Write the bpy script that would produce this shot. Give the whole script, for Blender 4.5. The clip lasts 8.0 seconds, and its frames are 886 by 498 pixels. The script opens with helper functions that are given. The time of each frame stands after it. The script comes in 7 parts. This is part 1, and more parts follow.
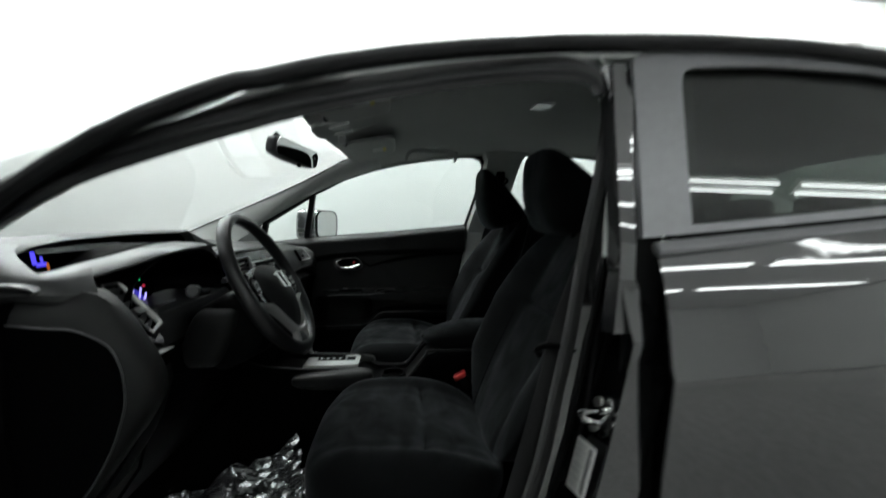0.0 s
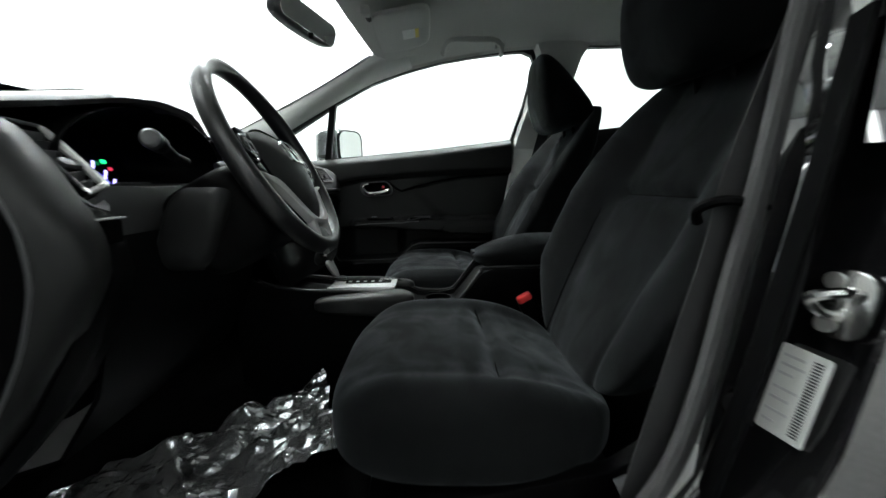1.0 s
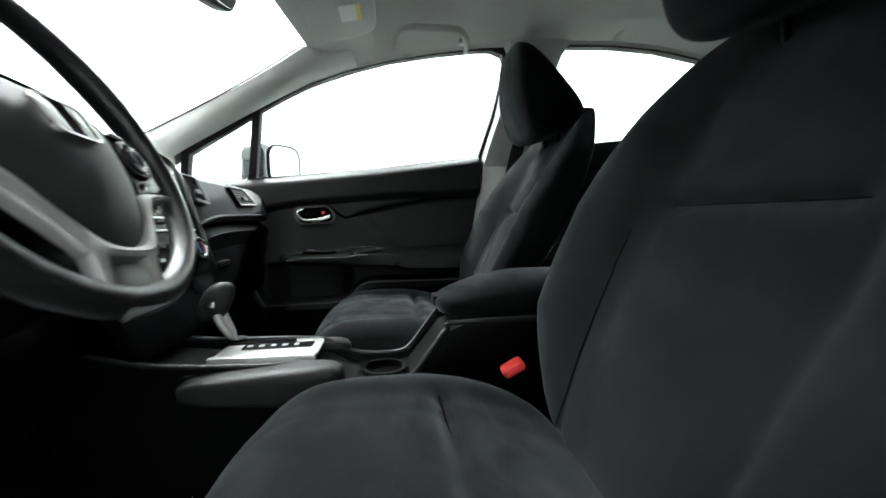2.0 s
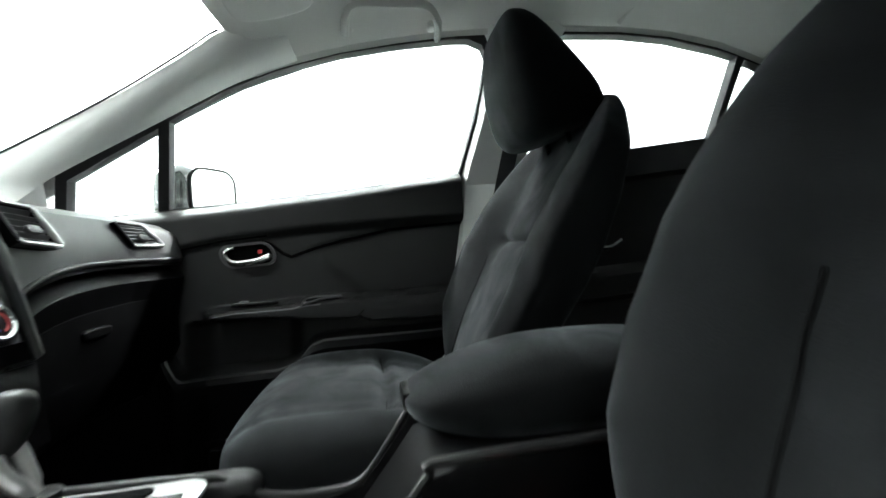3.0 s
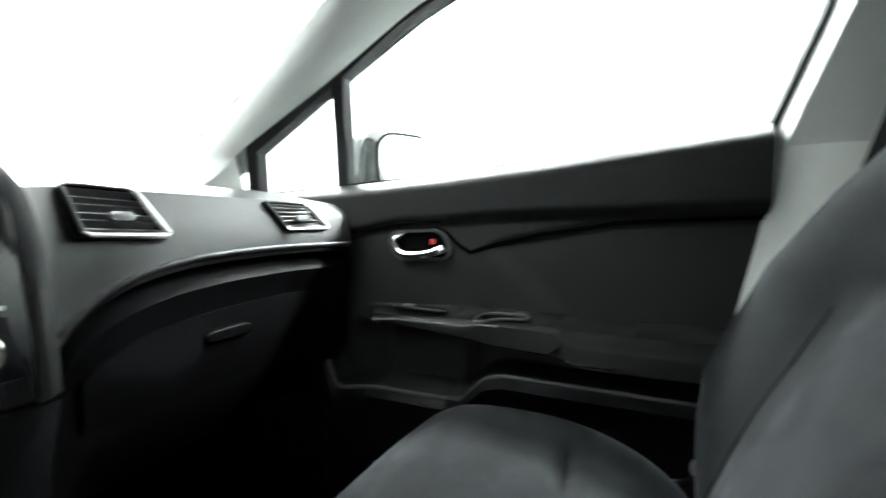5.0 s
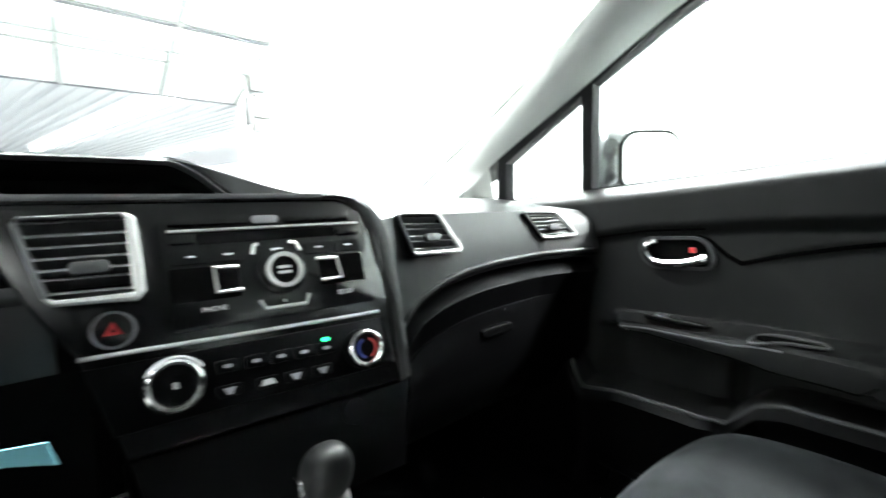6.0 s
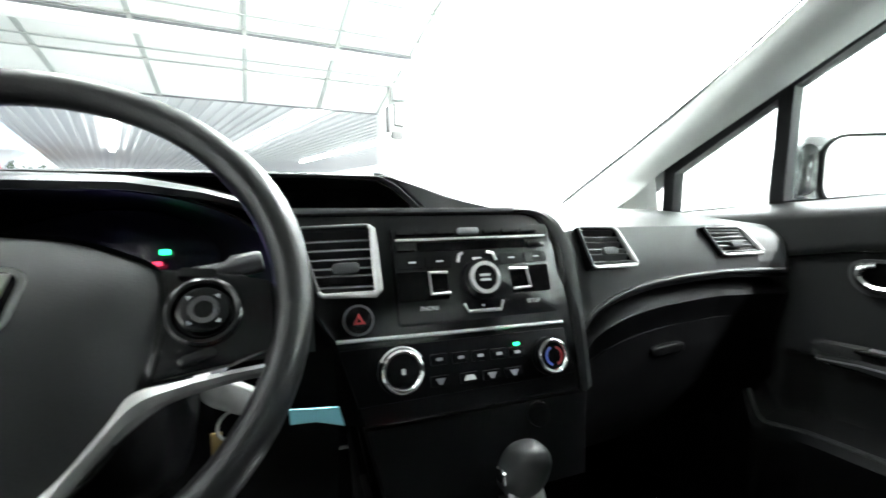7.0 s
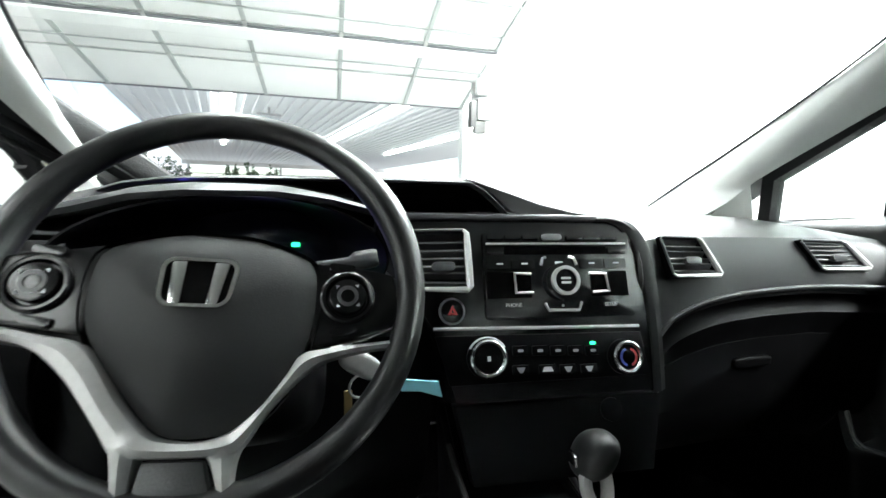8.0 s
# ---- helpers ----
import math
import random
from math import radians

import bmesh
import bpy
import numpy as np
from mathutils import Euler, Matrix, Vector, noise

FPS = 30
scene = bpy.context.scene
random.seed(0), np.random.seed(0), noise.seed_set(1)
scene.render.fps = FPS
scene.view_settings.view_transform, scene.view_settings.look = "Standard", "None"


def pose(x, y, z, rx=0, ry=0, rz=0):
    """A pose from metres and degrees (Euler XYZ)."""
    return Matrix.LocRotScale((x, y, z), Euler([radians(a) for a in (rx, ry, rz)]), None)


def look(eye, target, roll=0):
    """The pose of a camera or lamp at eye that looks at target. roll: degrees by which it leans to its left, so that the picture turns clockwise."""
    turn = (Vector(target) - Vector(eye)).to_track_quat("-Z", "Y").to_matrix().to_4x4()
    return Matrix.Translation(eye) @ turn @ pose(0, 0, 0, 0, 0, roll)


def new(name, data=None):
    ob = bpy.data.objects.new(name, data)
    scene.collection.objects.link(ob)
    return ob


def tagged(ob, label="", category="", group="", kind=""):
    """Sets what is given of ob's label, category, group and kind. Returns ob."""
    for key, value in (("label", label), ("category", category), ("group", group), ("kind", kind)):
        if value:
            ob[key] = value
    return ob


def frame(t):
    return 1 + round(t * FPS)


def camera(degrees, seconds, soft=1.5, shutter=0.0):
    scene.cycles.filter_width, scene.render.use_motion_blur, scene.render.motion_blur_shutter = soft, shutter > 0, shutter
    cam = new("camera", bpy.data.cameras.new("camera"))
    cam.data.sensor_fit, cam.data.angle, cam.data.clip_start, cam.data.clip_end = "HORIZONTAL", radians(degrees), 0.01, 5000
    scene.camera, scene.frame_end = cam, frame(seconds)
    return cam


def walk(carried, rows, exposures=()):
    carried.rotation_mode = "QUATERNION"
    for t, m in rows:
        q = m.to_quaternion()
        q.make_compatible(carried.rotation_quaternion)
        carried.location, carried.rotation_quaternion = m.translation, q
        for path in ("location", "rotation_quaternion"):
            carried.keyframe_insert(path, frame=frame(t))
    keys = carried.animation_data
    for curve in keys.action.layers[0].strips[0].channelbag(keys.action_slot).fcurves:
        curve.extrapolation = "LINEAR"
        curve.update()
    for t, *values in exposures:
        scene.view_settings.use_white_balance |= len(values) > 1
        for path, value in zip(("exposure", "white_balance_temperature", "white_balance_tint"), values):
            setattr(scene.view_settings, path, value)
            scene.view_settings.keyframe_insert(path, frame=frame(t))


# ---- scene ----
cam = camera(92.0, 8.0, shutter=0.5)
PATH = [
    (0, (-1.419, -0.427, 1.026), (0.569, -0.609, 0.9), 0.6),
    (0.5, (-1.264, -0.381, 0.89), (0.719, -0.484, 0.654), -0.6),
    (1, (-1.138, -0.373, 0.832), (0.838, -0.438, 0.528), -0.8),
    (1.5, (-0.953, -0.396, 0.82), (1.031, -0.523, 0.605), -0.9),
    (1.7, (-0.889, -0.403, 0.803), (1.094, -0.596, 0.631), -0.7),
    (2.8, (-0.516, -0.455, 0.792), (1.459, -0.759, 0.712), -3.3),
    (3, (-0.458, -0.463, 0.8), (1.513, -0.805, 0.793), -3.6),
    (3.5, (-0.317, -0.494, 0.807), (1.658, -0.812, 0.818), -2.6),
    (4, (-0.174, -0.52, 0.815), (1.814, -0.734, 0.767), -0.6),
    (4.2, (-0.099, -0.553, 0.823), (1.9, -0.614, 0.797), -0.3),
    (5.3, (-0.041, -0.526, 0.881), (1.643, 0.532, 0.675), -0.5),
    (5.5, (-0.065, -0.509, 0.892), (1.521, 0.688, 0.667), -1.2),
    (6, (-0.134, -0.482, 0.919), (1.157, 1.031, 0.705), -1.4),
    (6.5, (-0.189, -0.464, 0.928), (0.845, 1.235, 0.718), -0.5),
    (7, (-0.231, -0.458, 0.937), (0.608, 1.347, 0.74), -0.4),
    (7.5, (-0.258, -0.48, 0.948), (0.371, 1.408, 0.743), -0.6),
    (8, (-0.273, -0.518, 0.957), (0.235, 1.403, 0.725), 1.0),
]
walk(cam, [(t, look(eye, target, roll)) for t, eye, target, roll in PATH], exposures=[(0, -1.35), (0.3, -0.8), (0.6, -0.6), (1.0, -0.25), (1.7, 0.5), (3.0, 0.98), (4.0, 0.92), (5.3, 1.7), (6.5, 1.6), (8.0, 1.12)])

# ---- world and light ----
XC = 0.0


def mx(x):
    """The place across the car of a point's twin on the driver's side."""
    return 2 * XC - x


world = bpy.data.worlds.new("daylight")
scene.world = world
world.use_nodes = True
sky = world.node_tree.nodes.new("ShaderNodeTexSky")
sky.sky_type, sky.sun_disc = "NISHITA", False
sky.sun_elevation, sky.sun_rotation = radians(40), radians(150)
world.node_tree.links.new(sky.outputs[0], world.node_tree.nodes["Background"].inputs[0])
world.node_tree.nodes["Background"].inputs[1].default_value = 0.15
sun = new("sun", bpy.data.lights.new("sun", "SUN"))
sun.data.energy, sun.data.angle, sun.data.color = 3.5, radians(0.6), (1, 0.97, 0.92)
sun.matrix_world = pose(0, 20, 20, 50, 0, 150)


# ---- materials ----
def material(name, base, rough=0.6, metal=0.0, vary=0.15, grain=0.0, scale=60.0, big=4.0, coat=0.0, bump_depth=0.002, sheen=0.0, spec=0.5):
    """A surface with colour that drifts at two scales and a fine relief."""
    m = bpy.data.materials.new(name)
    m.use_nodes = True
    n, l = m.node_tree.nodes, m.node_tree.links
    b = n["Principled BSDF"]
    co = n.new("ShaderNodeTexCoord")
    fine, wide = n.new("ShaderNodeTexNoise"), n.new("ShaderNodeTexNoise")
    fine.inputs["Scale"].default_value, wide.inputs["Scale"].default_value = scale, big
    fine.inputs["Detail"].default_value = 3
    l.new(co.outputs["Object"], fine.inputs["Vector"])
    l.new(co.outputs["Object"], wide.inputs["Vector"])
    both = n.new("ShaderNodeMath")
    both.operation = "ADD"
    l.new(fine.outputs[0], both.inputs[0])
    l.new(wide.outputs[0], both.inputs[1])
    ramp = n.new("ShaderNodeMapRange")
    ramp.inputs[1].default_value, ramp.inputs[2].default_value = 0.6, 1.4
    ramp.inputs[3].default_value, ramp.inputs[4].default_value = 1 - vary, 1 + vary
    l.new(both.outputs[0], ramp.inputs[0])
    mul = n.new("ShaderNodeVectorMath")
    mul.operation = "SCALE"
    mul.inputs[0].default_value = base
    l.new(ramp.outputs[0], mul.inputs["Scale"])
    l.new(mul.outputs[0], b.inputs["Base Color"])
    b.inputs["Metallic"].default_value = metal
    b.inputs["Specular IOR Level"].default_value = spec
    rr = n.new("ShaderNodeMapRange")
    rr.inputs[1].default_value, rr.inputs[2].default_value = 0.3, 0.7
    rr.inputs[3].default_value, rr.inputs[4].default_value = rough * 0.88, min(1, rough * 1.12)
    l.new(wide.outputs[0], rr.inputs[0])
    l.new(rr.outputs[0], b.inputs["Roughness"])
    if coat:
        b.inputs["Coat Weight"].default_value, b.inputs["Coat Roughness"].default_value, b.inputs["Coat IOR"].default_value = coat, 0.03, 1.5 + 1.4 * (coat == 1.0)
    if sheen:
        b.inputs["Sheen Weight"].default_value, b.inputs["Sheen Roughness"].default_value = sheen, 0.5
    if grain:
        bump = n.new("ShaderNodeBump")
        bump.inputs["Strength"].default_value, bump.inputs["Distance"].default_value = grain, bump_depth
        l.new(fine.outputs[0], bump.inputs["Height"])
        l.new(bump.outputs[0], b.inputs["Normal"])
    return m


def glow(name, colour, strength):
    m = bpy.data.materials.new(name)
    m.use_nodes = True
    b = m.node_tree.nodes["Principled BSDF"]
    b.inputs["Base Color"].default_value = (*[c * 0.3 for c in colour], 1)
    b.inputs["Emission Color"].default_value, b.inputs["Emission Strength"].default_value = (*colour, 1), strength
    return m


def glass(name, tint, gloss=1.0):
    """Clear pane: lets light straight through, with the mirror of its surface on top."""
    m = bpy.data.materials.new(name)
    m.use_nodes = True
    n, l = m.node_tree.nodes, m.node_tree.links
    n.remove(n["Principled BSDF"])
    t, g, f, mix = (n.new("ShaderNode" + k) for k in ("BsdfTransparent", "BsdfGlossy", "LayerWeight", "MixShader"))
    f.inputs[0].default_value = 0.5
    steep, gain = n.new("ShaderNodeMath"), n.new("ShaderNodeMath")
    steep.operation, steep.inputs[1].default_value = "POWER", 5.0
    gain.operation, gain.inputs[1].default_value, gain.inputs[2].default_value = "MULTIPLY_ADD", 0.5 * gloss, 0.035 * gloss
    l.new(f.outputs["Facing"], steep.inputs[0])
    l.new(steep.outputs[0], gain.inputs[0])
    t.inputs[0].default_value = (*tint, 1)
    g.inputs["Roughness"].default_value = 0.0
    l.new(gain.outputs[0], mix.inputs[0])
    l.new(t.outputs[0], mix.inputs[1])
    l.new(g.outputs[0], mix.inputs[2])
    l.new(mix.outputs[0], n["Material Output"].inputs[0])
    return m


def cloth(name, base, rough=0.92, sheen=0.35):
    """Black velour: dark pile with brushed patches, a fine weave and a soft sheen at a glance."""
    m = material(name, base, rough, vary=0.3, grain=0.45, scale=620, big=9, bump_depth=0.0009, spec=0.05)
    n, l = m.node_tree.nodes, m.node_tree.links
    b = n["Principled BSDF"]
    co, stretch, patch, level = (n.new("ShaderNode" + k) for k in ("TexCoord", "Mapping", "TexNoise", "MapRange"))
    stretch.inputs["Scale"].default_value = (9, 12, 4.5)
    patch.inputs["Scale"].default_value, patch.inputs["Detail"].default_value, patch.inputs["Distortion"].default_value = 1.4, 4, 0.6
    level.inputs[1].default_value, level.inputs[2].default_value = 0.35, 0.68
    level.inputs[3].default_value, level.inputs[4].default_value = sheen * 0.35, sheen * 1.5
    l.new(co.outputs["Object"], stretch.inputs["Vector"])
    l.new(stretch.outputs[0], patch.inputs["Vector"])
    l.new(patch.outputs[0], level.inputs[0])
    l.new(level.outputs[0], b.inputs["Sheen Weight"])
    b.inputs["Sheen Roughness"].default_value = 0.42
    b.inputs["Sheen Tint"].default_value = (0.30, 0.33, 0.35, 1)
    return m


WHITE_WALL = material("white_painted_wall", (0.8, 0.81, 0.8), 0.55, vary=0.03, grain=0.1, scale=40)
WALL_GREYED = material("greyed_unseen_wall", (0.58, 0.585, 0.58), 0.6, vary=0.08, grain=0.1, scale=40)
WHITE_CEIL = material("white_ceiling_board", (0.8, 0.8, 0.8), 0.7, vary=0.03, grain=0.1)
CONCRETE = material("sealed_concrete", (0.30, 0.30, 0.295), 0.35, vary=0.25, grain=0.15, scale=25, big=1.5)
PLASTIC = material("black_soft_plastic", (0.0122, 0.0125, 0.0127), 0.46, vary=0.2, grain=0.35, scale=700, bump_depth=0.0006, spec=0.24)
PLASTIC_DASH = material("charcoal_dash_plastic", (0.033, 0.034, 0.0345), 0.38, vary=0.15, grain=0.35, scale=600, bump_depth=0.0006, spec=0.45)
# Darker than real plastic, so low and recessed parts read as shaded.
PLASTIC_HARD = material("darkened_hard_black_plastic", (0.0016, 0.0016, 0.0018), 0.45, vary=0.2, grain=0.2, scale=500, bump_depth=0.0005, spec=0.06)
PIANO = material("gloss_black_trim", (0.003, 0.003, 0.0033), 0.22, vary=0.2, scale=90, spec=0.6)
FABRIC = cloth("black_woven_velour", (0.0062, 0.0067, 0.0071), 0.9, 0.30)
FABRIC_SIDE = cloth("black_knit_bolster", (0.0055, 0.0059, 0.0062), 0.92, 0.30)
HEADLINER = material("grey_headliner_felt", (0.54, 0.555, 0.535), 0.95, vary=0.06, grain=0.4, scale=500, bump_depth=0.001)
PILLAR = material("light_grey_pillar_plastic", (0.64, 0.66, 0.64), 0.6, vary=0.05, grain=0.3, scale=500, bump_depth=0.0006)
RUBBER = material("black_rubber_seal", (0.012, 0.012, 0.013), 0.65, vary=0.2, grain=0.3, scale=300, spec=0.25)
GREY_SEAL = material("grey_flocked_seal", (0.055, 0.055, 0.056), 0.75, vary=0.15, grain=0.5, scale=400)
PAINT = material("black_car_paint", (0.006, 0.006, 0.0068), 0.35, vary=0.15, scale=30, coat=1.0, spec=0.3)
CHROME = material("satin_chrome", (0.75, 0.75, 0.74), 0.16, metal=1.0, vary=0.05, scale=80)
SILVER = material("silver_painted_plastic", (0.42, 0.418, 0.412), 0.34, metal=0.7, vary=0.08, scale=200)
STEEL = material("zinc_plated_steel", (0.5, 0.5, 0.48), 0.35, metal=0.9, vary=0.2, scale=60)
LEATHER = material("worn_black_rim", (0.005, 0.005, 0.0054), 0.34, vary=0.25, grain=0.35, scale=450, bump_depth=0.0006, spec=0.6)
CARPET = material("black_carpet", (0.003, 0.003, 0.003), 1.0, vary=0.3, grain=1.0, scale=350, bump_depth=0.004, spec=0.0)
FOIL = material("crinkled_clear_film", (0.60, 0.61, 0.62), 0.17, metal=0.9, vary=0.6, scale=14, coat=0.6)
RED = material("red_release_button", (0.75, 0.05, 0.05), 0.4, vary=0.08)
PAPER = material("white_paper_label", (0.75, 0.76, 0.74), 0.6, vary=0.05, scale=40)
INK = material("dark_print", (0.06, 0.06, 0.065), 0.6)
GLASS = glass("clear_window_glass", (0.91, 0.94, 0.932))
WINDSHIELD = glass("green_tinted_windshield", (0.925, 0.937, 0.932))
JAMB = material("satin_black_jamb", (0.007, 0.007, 0.008), 0.40, vary=0.15, scale=40)
TINTED = glass("tinted_rear_glass", (0.30, 0.33, 0.31), 3.4)
MIRROR = material("mirror_silver", (0.9, 0.9, 0.9), 0.02, metal=1.0, vary=0.0)
# Tube strengths differ only to balance the light in the cabin.
TUBE = glow("fluorescent_tube", (0.94, 1.0, 0.99), 300.0)
TUBE_STRONG = glow("strong_fill_tube", (0.94, 1.0, 0.99), 480.0)
TUBE_WEAK = glow("weak_fill_tube", (0.94, 1.0, 0.99), 60.0)
TUBE_DIM = glow("dimmed_fluorescent_tube", (0.94, 1.0, 0.99), 18.0)


# ---- mesh helpers ----
def part(name, bm, mat, parent=None, label="", smooth=35):
    me = bpy.data.meshes.new(name)
    bmesh.ops.recalc_face_normals(bm, faces=bm.faces)
    bm.to_mesh(me)
    bm.free()
    if smooth:
        me.shade_smooth()
        me.set_sharp_from_angle(angle=radians(smooth))
    me.materials.append(mat)
    ob = new(name, me)
    if parent:
        ob.parent = parent
        ob.matrix_parent_inverse = parent.matrix_world.inverted()
    if label:
        ob["label"] = label
    return ob


def thing(name, at, label, category, group="", kind=""):
    ob = new(name)
    ob.location = at
    ob.matrix_world = Matrix.Translation(at)
    ob.empty_display_size = 0.1
    return tagged(ob, label, category, group, kind)


def box(bm, lo, hi, bevel=0.0, turn=None):
    """A box between two corners, with rounded edges, turned by a matrix."""
    size, mid = Vector(hi) - Vector(lo), (Vector(hi) + Vector(lo)) / 2
    made = bmesh.ops.create_cube(bm, size=1, matrix=Matrix.Translation(mid) @ Matrix.Diagonal((*size, 1)))
    verts = made["verts"]
    if bevel:
        edges = list({e for v in verts for e in v.link_edges})
        r = bmesh.ops.bevel(bm, geom=edges, offset=bevel, segments=2, affect="EDGES", profile=0.6)
        verts = list({v for f in r["faces"] for v in f.verts} | {v for v in verts if v.is_valid})
    if turn:
        bmesh.ops.transform(bm, matrix=turn, verts=verts)
    return verts


def boxes(*items, bevel=0.0):
    bm = bmesh.new()
    for lo, hi in items:
        box(bm, lo, hi, bevel)
    return bm


def sheet(rows, thick=0.0, close=False):
    """A surface through rows of points, all of one length; thick: solid, grown along the normals."""
    bm = bmesh.new()
    vs = [[bm.verts.new(p) for p in row] for row in rows]
    for a, b in zip(vs, vs[1:]):
        for i in range(len(a) - (0 if close else 1)):
            j = (i + 1) % len(a)
            bm.faces.new((a[i], a[j], b[j], b[i]))
    if thick:
        bmesh.ops.recalc_face_normals(bm, faces=bm.faces)
        bmesh.ops.solidify(bm, geom=bm.faces[:], thickness=thick)
    return bm


def tube(path, radius, sides=10, closed=False, flat=1.0, caps=True, bm=None):
    """A round bar along a path; radius may be a list; flat squeezes it along its second axis."""
    bm = bm or bmesh.new()
    pts = [Vector(p) for p in path]
    n = len(pts)
    rad = radius if isinstance(radius, (list, tuple)) else [radius] * n
    rings, up = [], None
    for i, p in enumerate(pts):
        a = pts[(i - 1) % n] if closed or i else p
        b = pts[(i + 1) % n] if closed or i < n - 1 else p
        d = (b - a).normalized()
        if up is None:
            up = d.orthogonal().normalized()
        up = (up - d * up.dot(d)).normalized()
        side = d.cross(up)
        rings.append([bm.verts.new(p + (up * math.cos(t) + side * math.sin(t) * flat) * rad[i]) for t in (2 * math.pi * k / sides for k in range(sides))])
    for i in range(n if closed else n - 1):
        a, b = rings[i], rings[(i + 1) % n]
        for k in range(sides):
            bm.faces.new((a[k], a[(k + 1) % sides], b[(k + 1) % sides], b[k]))
    if caps and not closed:
        bm.faces.new(rings[0][::-1])
        bm.faces.new(rings[-1])
    return bm


def smooth_path(pts, steps=6, closed=False):
    """Points on a smooth curve through the given ones."""
    p = [Vector(q) for q in pts]
    n, out = len(p), []
    for i in range(n if closed else n - 1):
        a, b, c, d = (p[(i - 1) % n] if closed or i else p[0], p[i], p[(i + 1) % n], p[(i + 2) % n] if closed or i < n - 2 else p[-1])
        for k in range(steps):
            t = k / steps
            out.append(0.5 * (2 * b + (c - a) * t + (2 * a - 5 * b + 4 * c - d) * t * t + (3 * b - a - 3 * c + d) * t ** 3))
    return out if closed else out + [p[-1]]


def prism(outline, depth, bevel=0.0, frame_at=None, bm=None):
    """A plate with the outline (in its own x and y), grown by depth along z, laid by a matrix."""
    own = bmesh.new()
    f = own.faces.new([own.verts.new((x, y, 0)) for x, y in outline])
    r = bmesh.ops.extrude_face_region(own, geom=[f])
    bmesh.ops.translate(own, vec=(0, 0, depth), verts=[v for v in r["geom"] if isinstance(v, bmesh.types.BMVert)])
    if bevel:
        bmesh.ops.bevel(own, geom=own.edges[:], offset=bevel, segments=2, affect="EDGES", profile=0.6)
    if frame_at:
        own.transform(frame_at)
    if bm is None:
        return own
    me = bpy.data.meshes.new("scratch")
    own.to_mesh(me)
    bm.from_mesh(me)
    bpy.data.meshes.remove(me)
    own.free()
    return bm


def ring_plate(outer, inner, depth, frame_at=None, bm=None):
    """A frame between two outlines of the same number of points, grown by depth."""
    own = bm or bmesh.new()
    m = frame_at or Matrix()
    loops = [[own.verts.new(m @ Vector((x, y, z))) for x, y in line] for line, z in ((outer, 0), (outer, depth), (inner, depth), (inner, 0))]
    n = len(outer)
    for a, b in zip(loops, loops[1:] + loops[:1]):
        for i in range(n):
            own.faces.new((a[i], a[(i + 1) % n], b[(i + 1) % n], b[i]))
    return own


def rounded(w, h, r, seg=4):
    """The outline of a rounded rectangle round the origin."""
    out = []
    for cx, cy, a in ((w / 2 - r, h / 2 - r, 0), (-w / 2 + r, h / 2 - r, 90), (-w / 2 + r, -h / 2 + r, 180), (w / 2 - r, -h / 2 + r, 270)):
        out += [(cx + r * math.cos(radians(a + 90 * k / seg)), cy + r * math.sin(radians(a + 90 * k / seg))) for k in range(seg + 1)]
    return out


def circle(r, n=32):
    return [(r * math.cos(2 * math.pi * k / n), r * math.sin(2 * math.pi * k / n)) for k in range(n)]


def pad(shape, cuts=14, power=7.0):
    """A cushion: a cube's surface, rounded off, each point of which (-1..1 in three ways) is laid by shape()."""
    bm = bmesh.new()
    bmesh.ops.create_cube(bm, size=2)
    bmesh.ops.subdivide_edges(bm, edges=bm.edges[:], cuts=cuts, use_grid_fill=True)
    for v in bm.verts:
        u = v.co
        k = (abs(u.x) ** power + abs(u.y) ** power + abs(u.z) ** power) ** (1 / power)
        v.co = shape(*(u / k))
    return bm


def disc(r, depth, m, bm=None, bevel=0.0, n=32):
    return prism(circle(r, n), depth, bevel, m, bm)


SILVER_DARK = material("satin_grey_trim", (0.16, 0.16, 0.17), 0.38, metal=0.3, vary=0.1, scale=40)
PRINT_GREY = material("grey_print", (0.58, 0.58, 0.59), 0.6)
PLASTIC_SATIN = material("satin_grey_plastic", (0.045, 0.046, 0.048), 0.36, vary=0.12, grain=0.2, scale=500, bump_depth=0.0005)
# Glossless near-black: stands in for shade in hollows, also used for seams.
BLACK_VOID = material("shade_and_seam_black", (0.002, 0.002, 0.002), 0.8, vary=0.1, spec=0.02)
DOOR_FRAME = material("satin_door_frame", (0.30, 0.30, 0.31), 0.34, metal=0.5, vary=0.08, scale=60)
DISPLAY = material("dark_display", (0.006, 0.006, 0.010), 0.15, vary=0.1, coat=0.3)
LEGEND = material("pale_legend_print", (0.55, 0.56, 0.56), 0.5, vary=0.05)
LEGEND_DIM = material("grey_legend_print", (0.25, 0.26, 0.27), 0.5, vary=0.05)
BLUE_MARK = material("blue_print", (0.03, 0.06, 0.30), 0.4)
BLUE_LIT = glow("blue_backlight", (0.10, 0.08, 1.0), 3.0)
GREEN_LIT = glow("green_indicator_light", (0.02, 1.0, 0.30), 2.2)
RED_LIT = glow("red_indicator_light", (1.0, 0.05, 0.12), 0.9)
RED_DULL = material("dull_red_print", (0.32, 0.02, 0.02), 0.5)
BRIGHT = material("bright_chromed_trim", (0.85, 0.85, 0.84), 0.24, metal=0.6, vary=0.06, scale=120)
DIAL_LIT = glow("dim_blue_backlight", (0.06, 0.05, 0.8), 0.5)
TICK_LIT = glow("pale_blue_backlight", (0.45, 0.40, 1.0), 4.0)
AMBER_LIT = glow("amber_indicator_light", (1.0, 0.25, 0.03), 0.8)
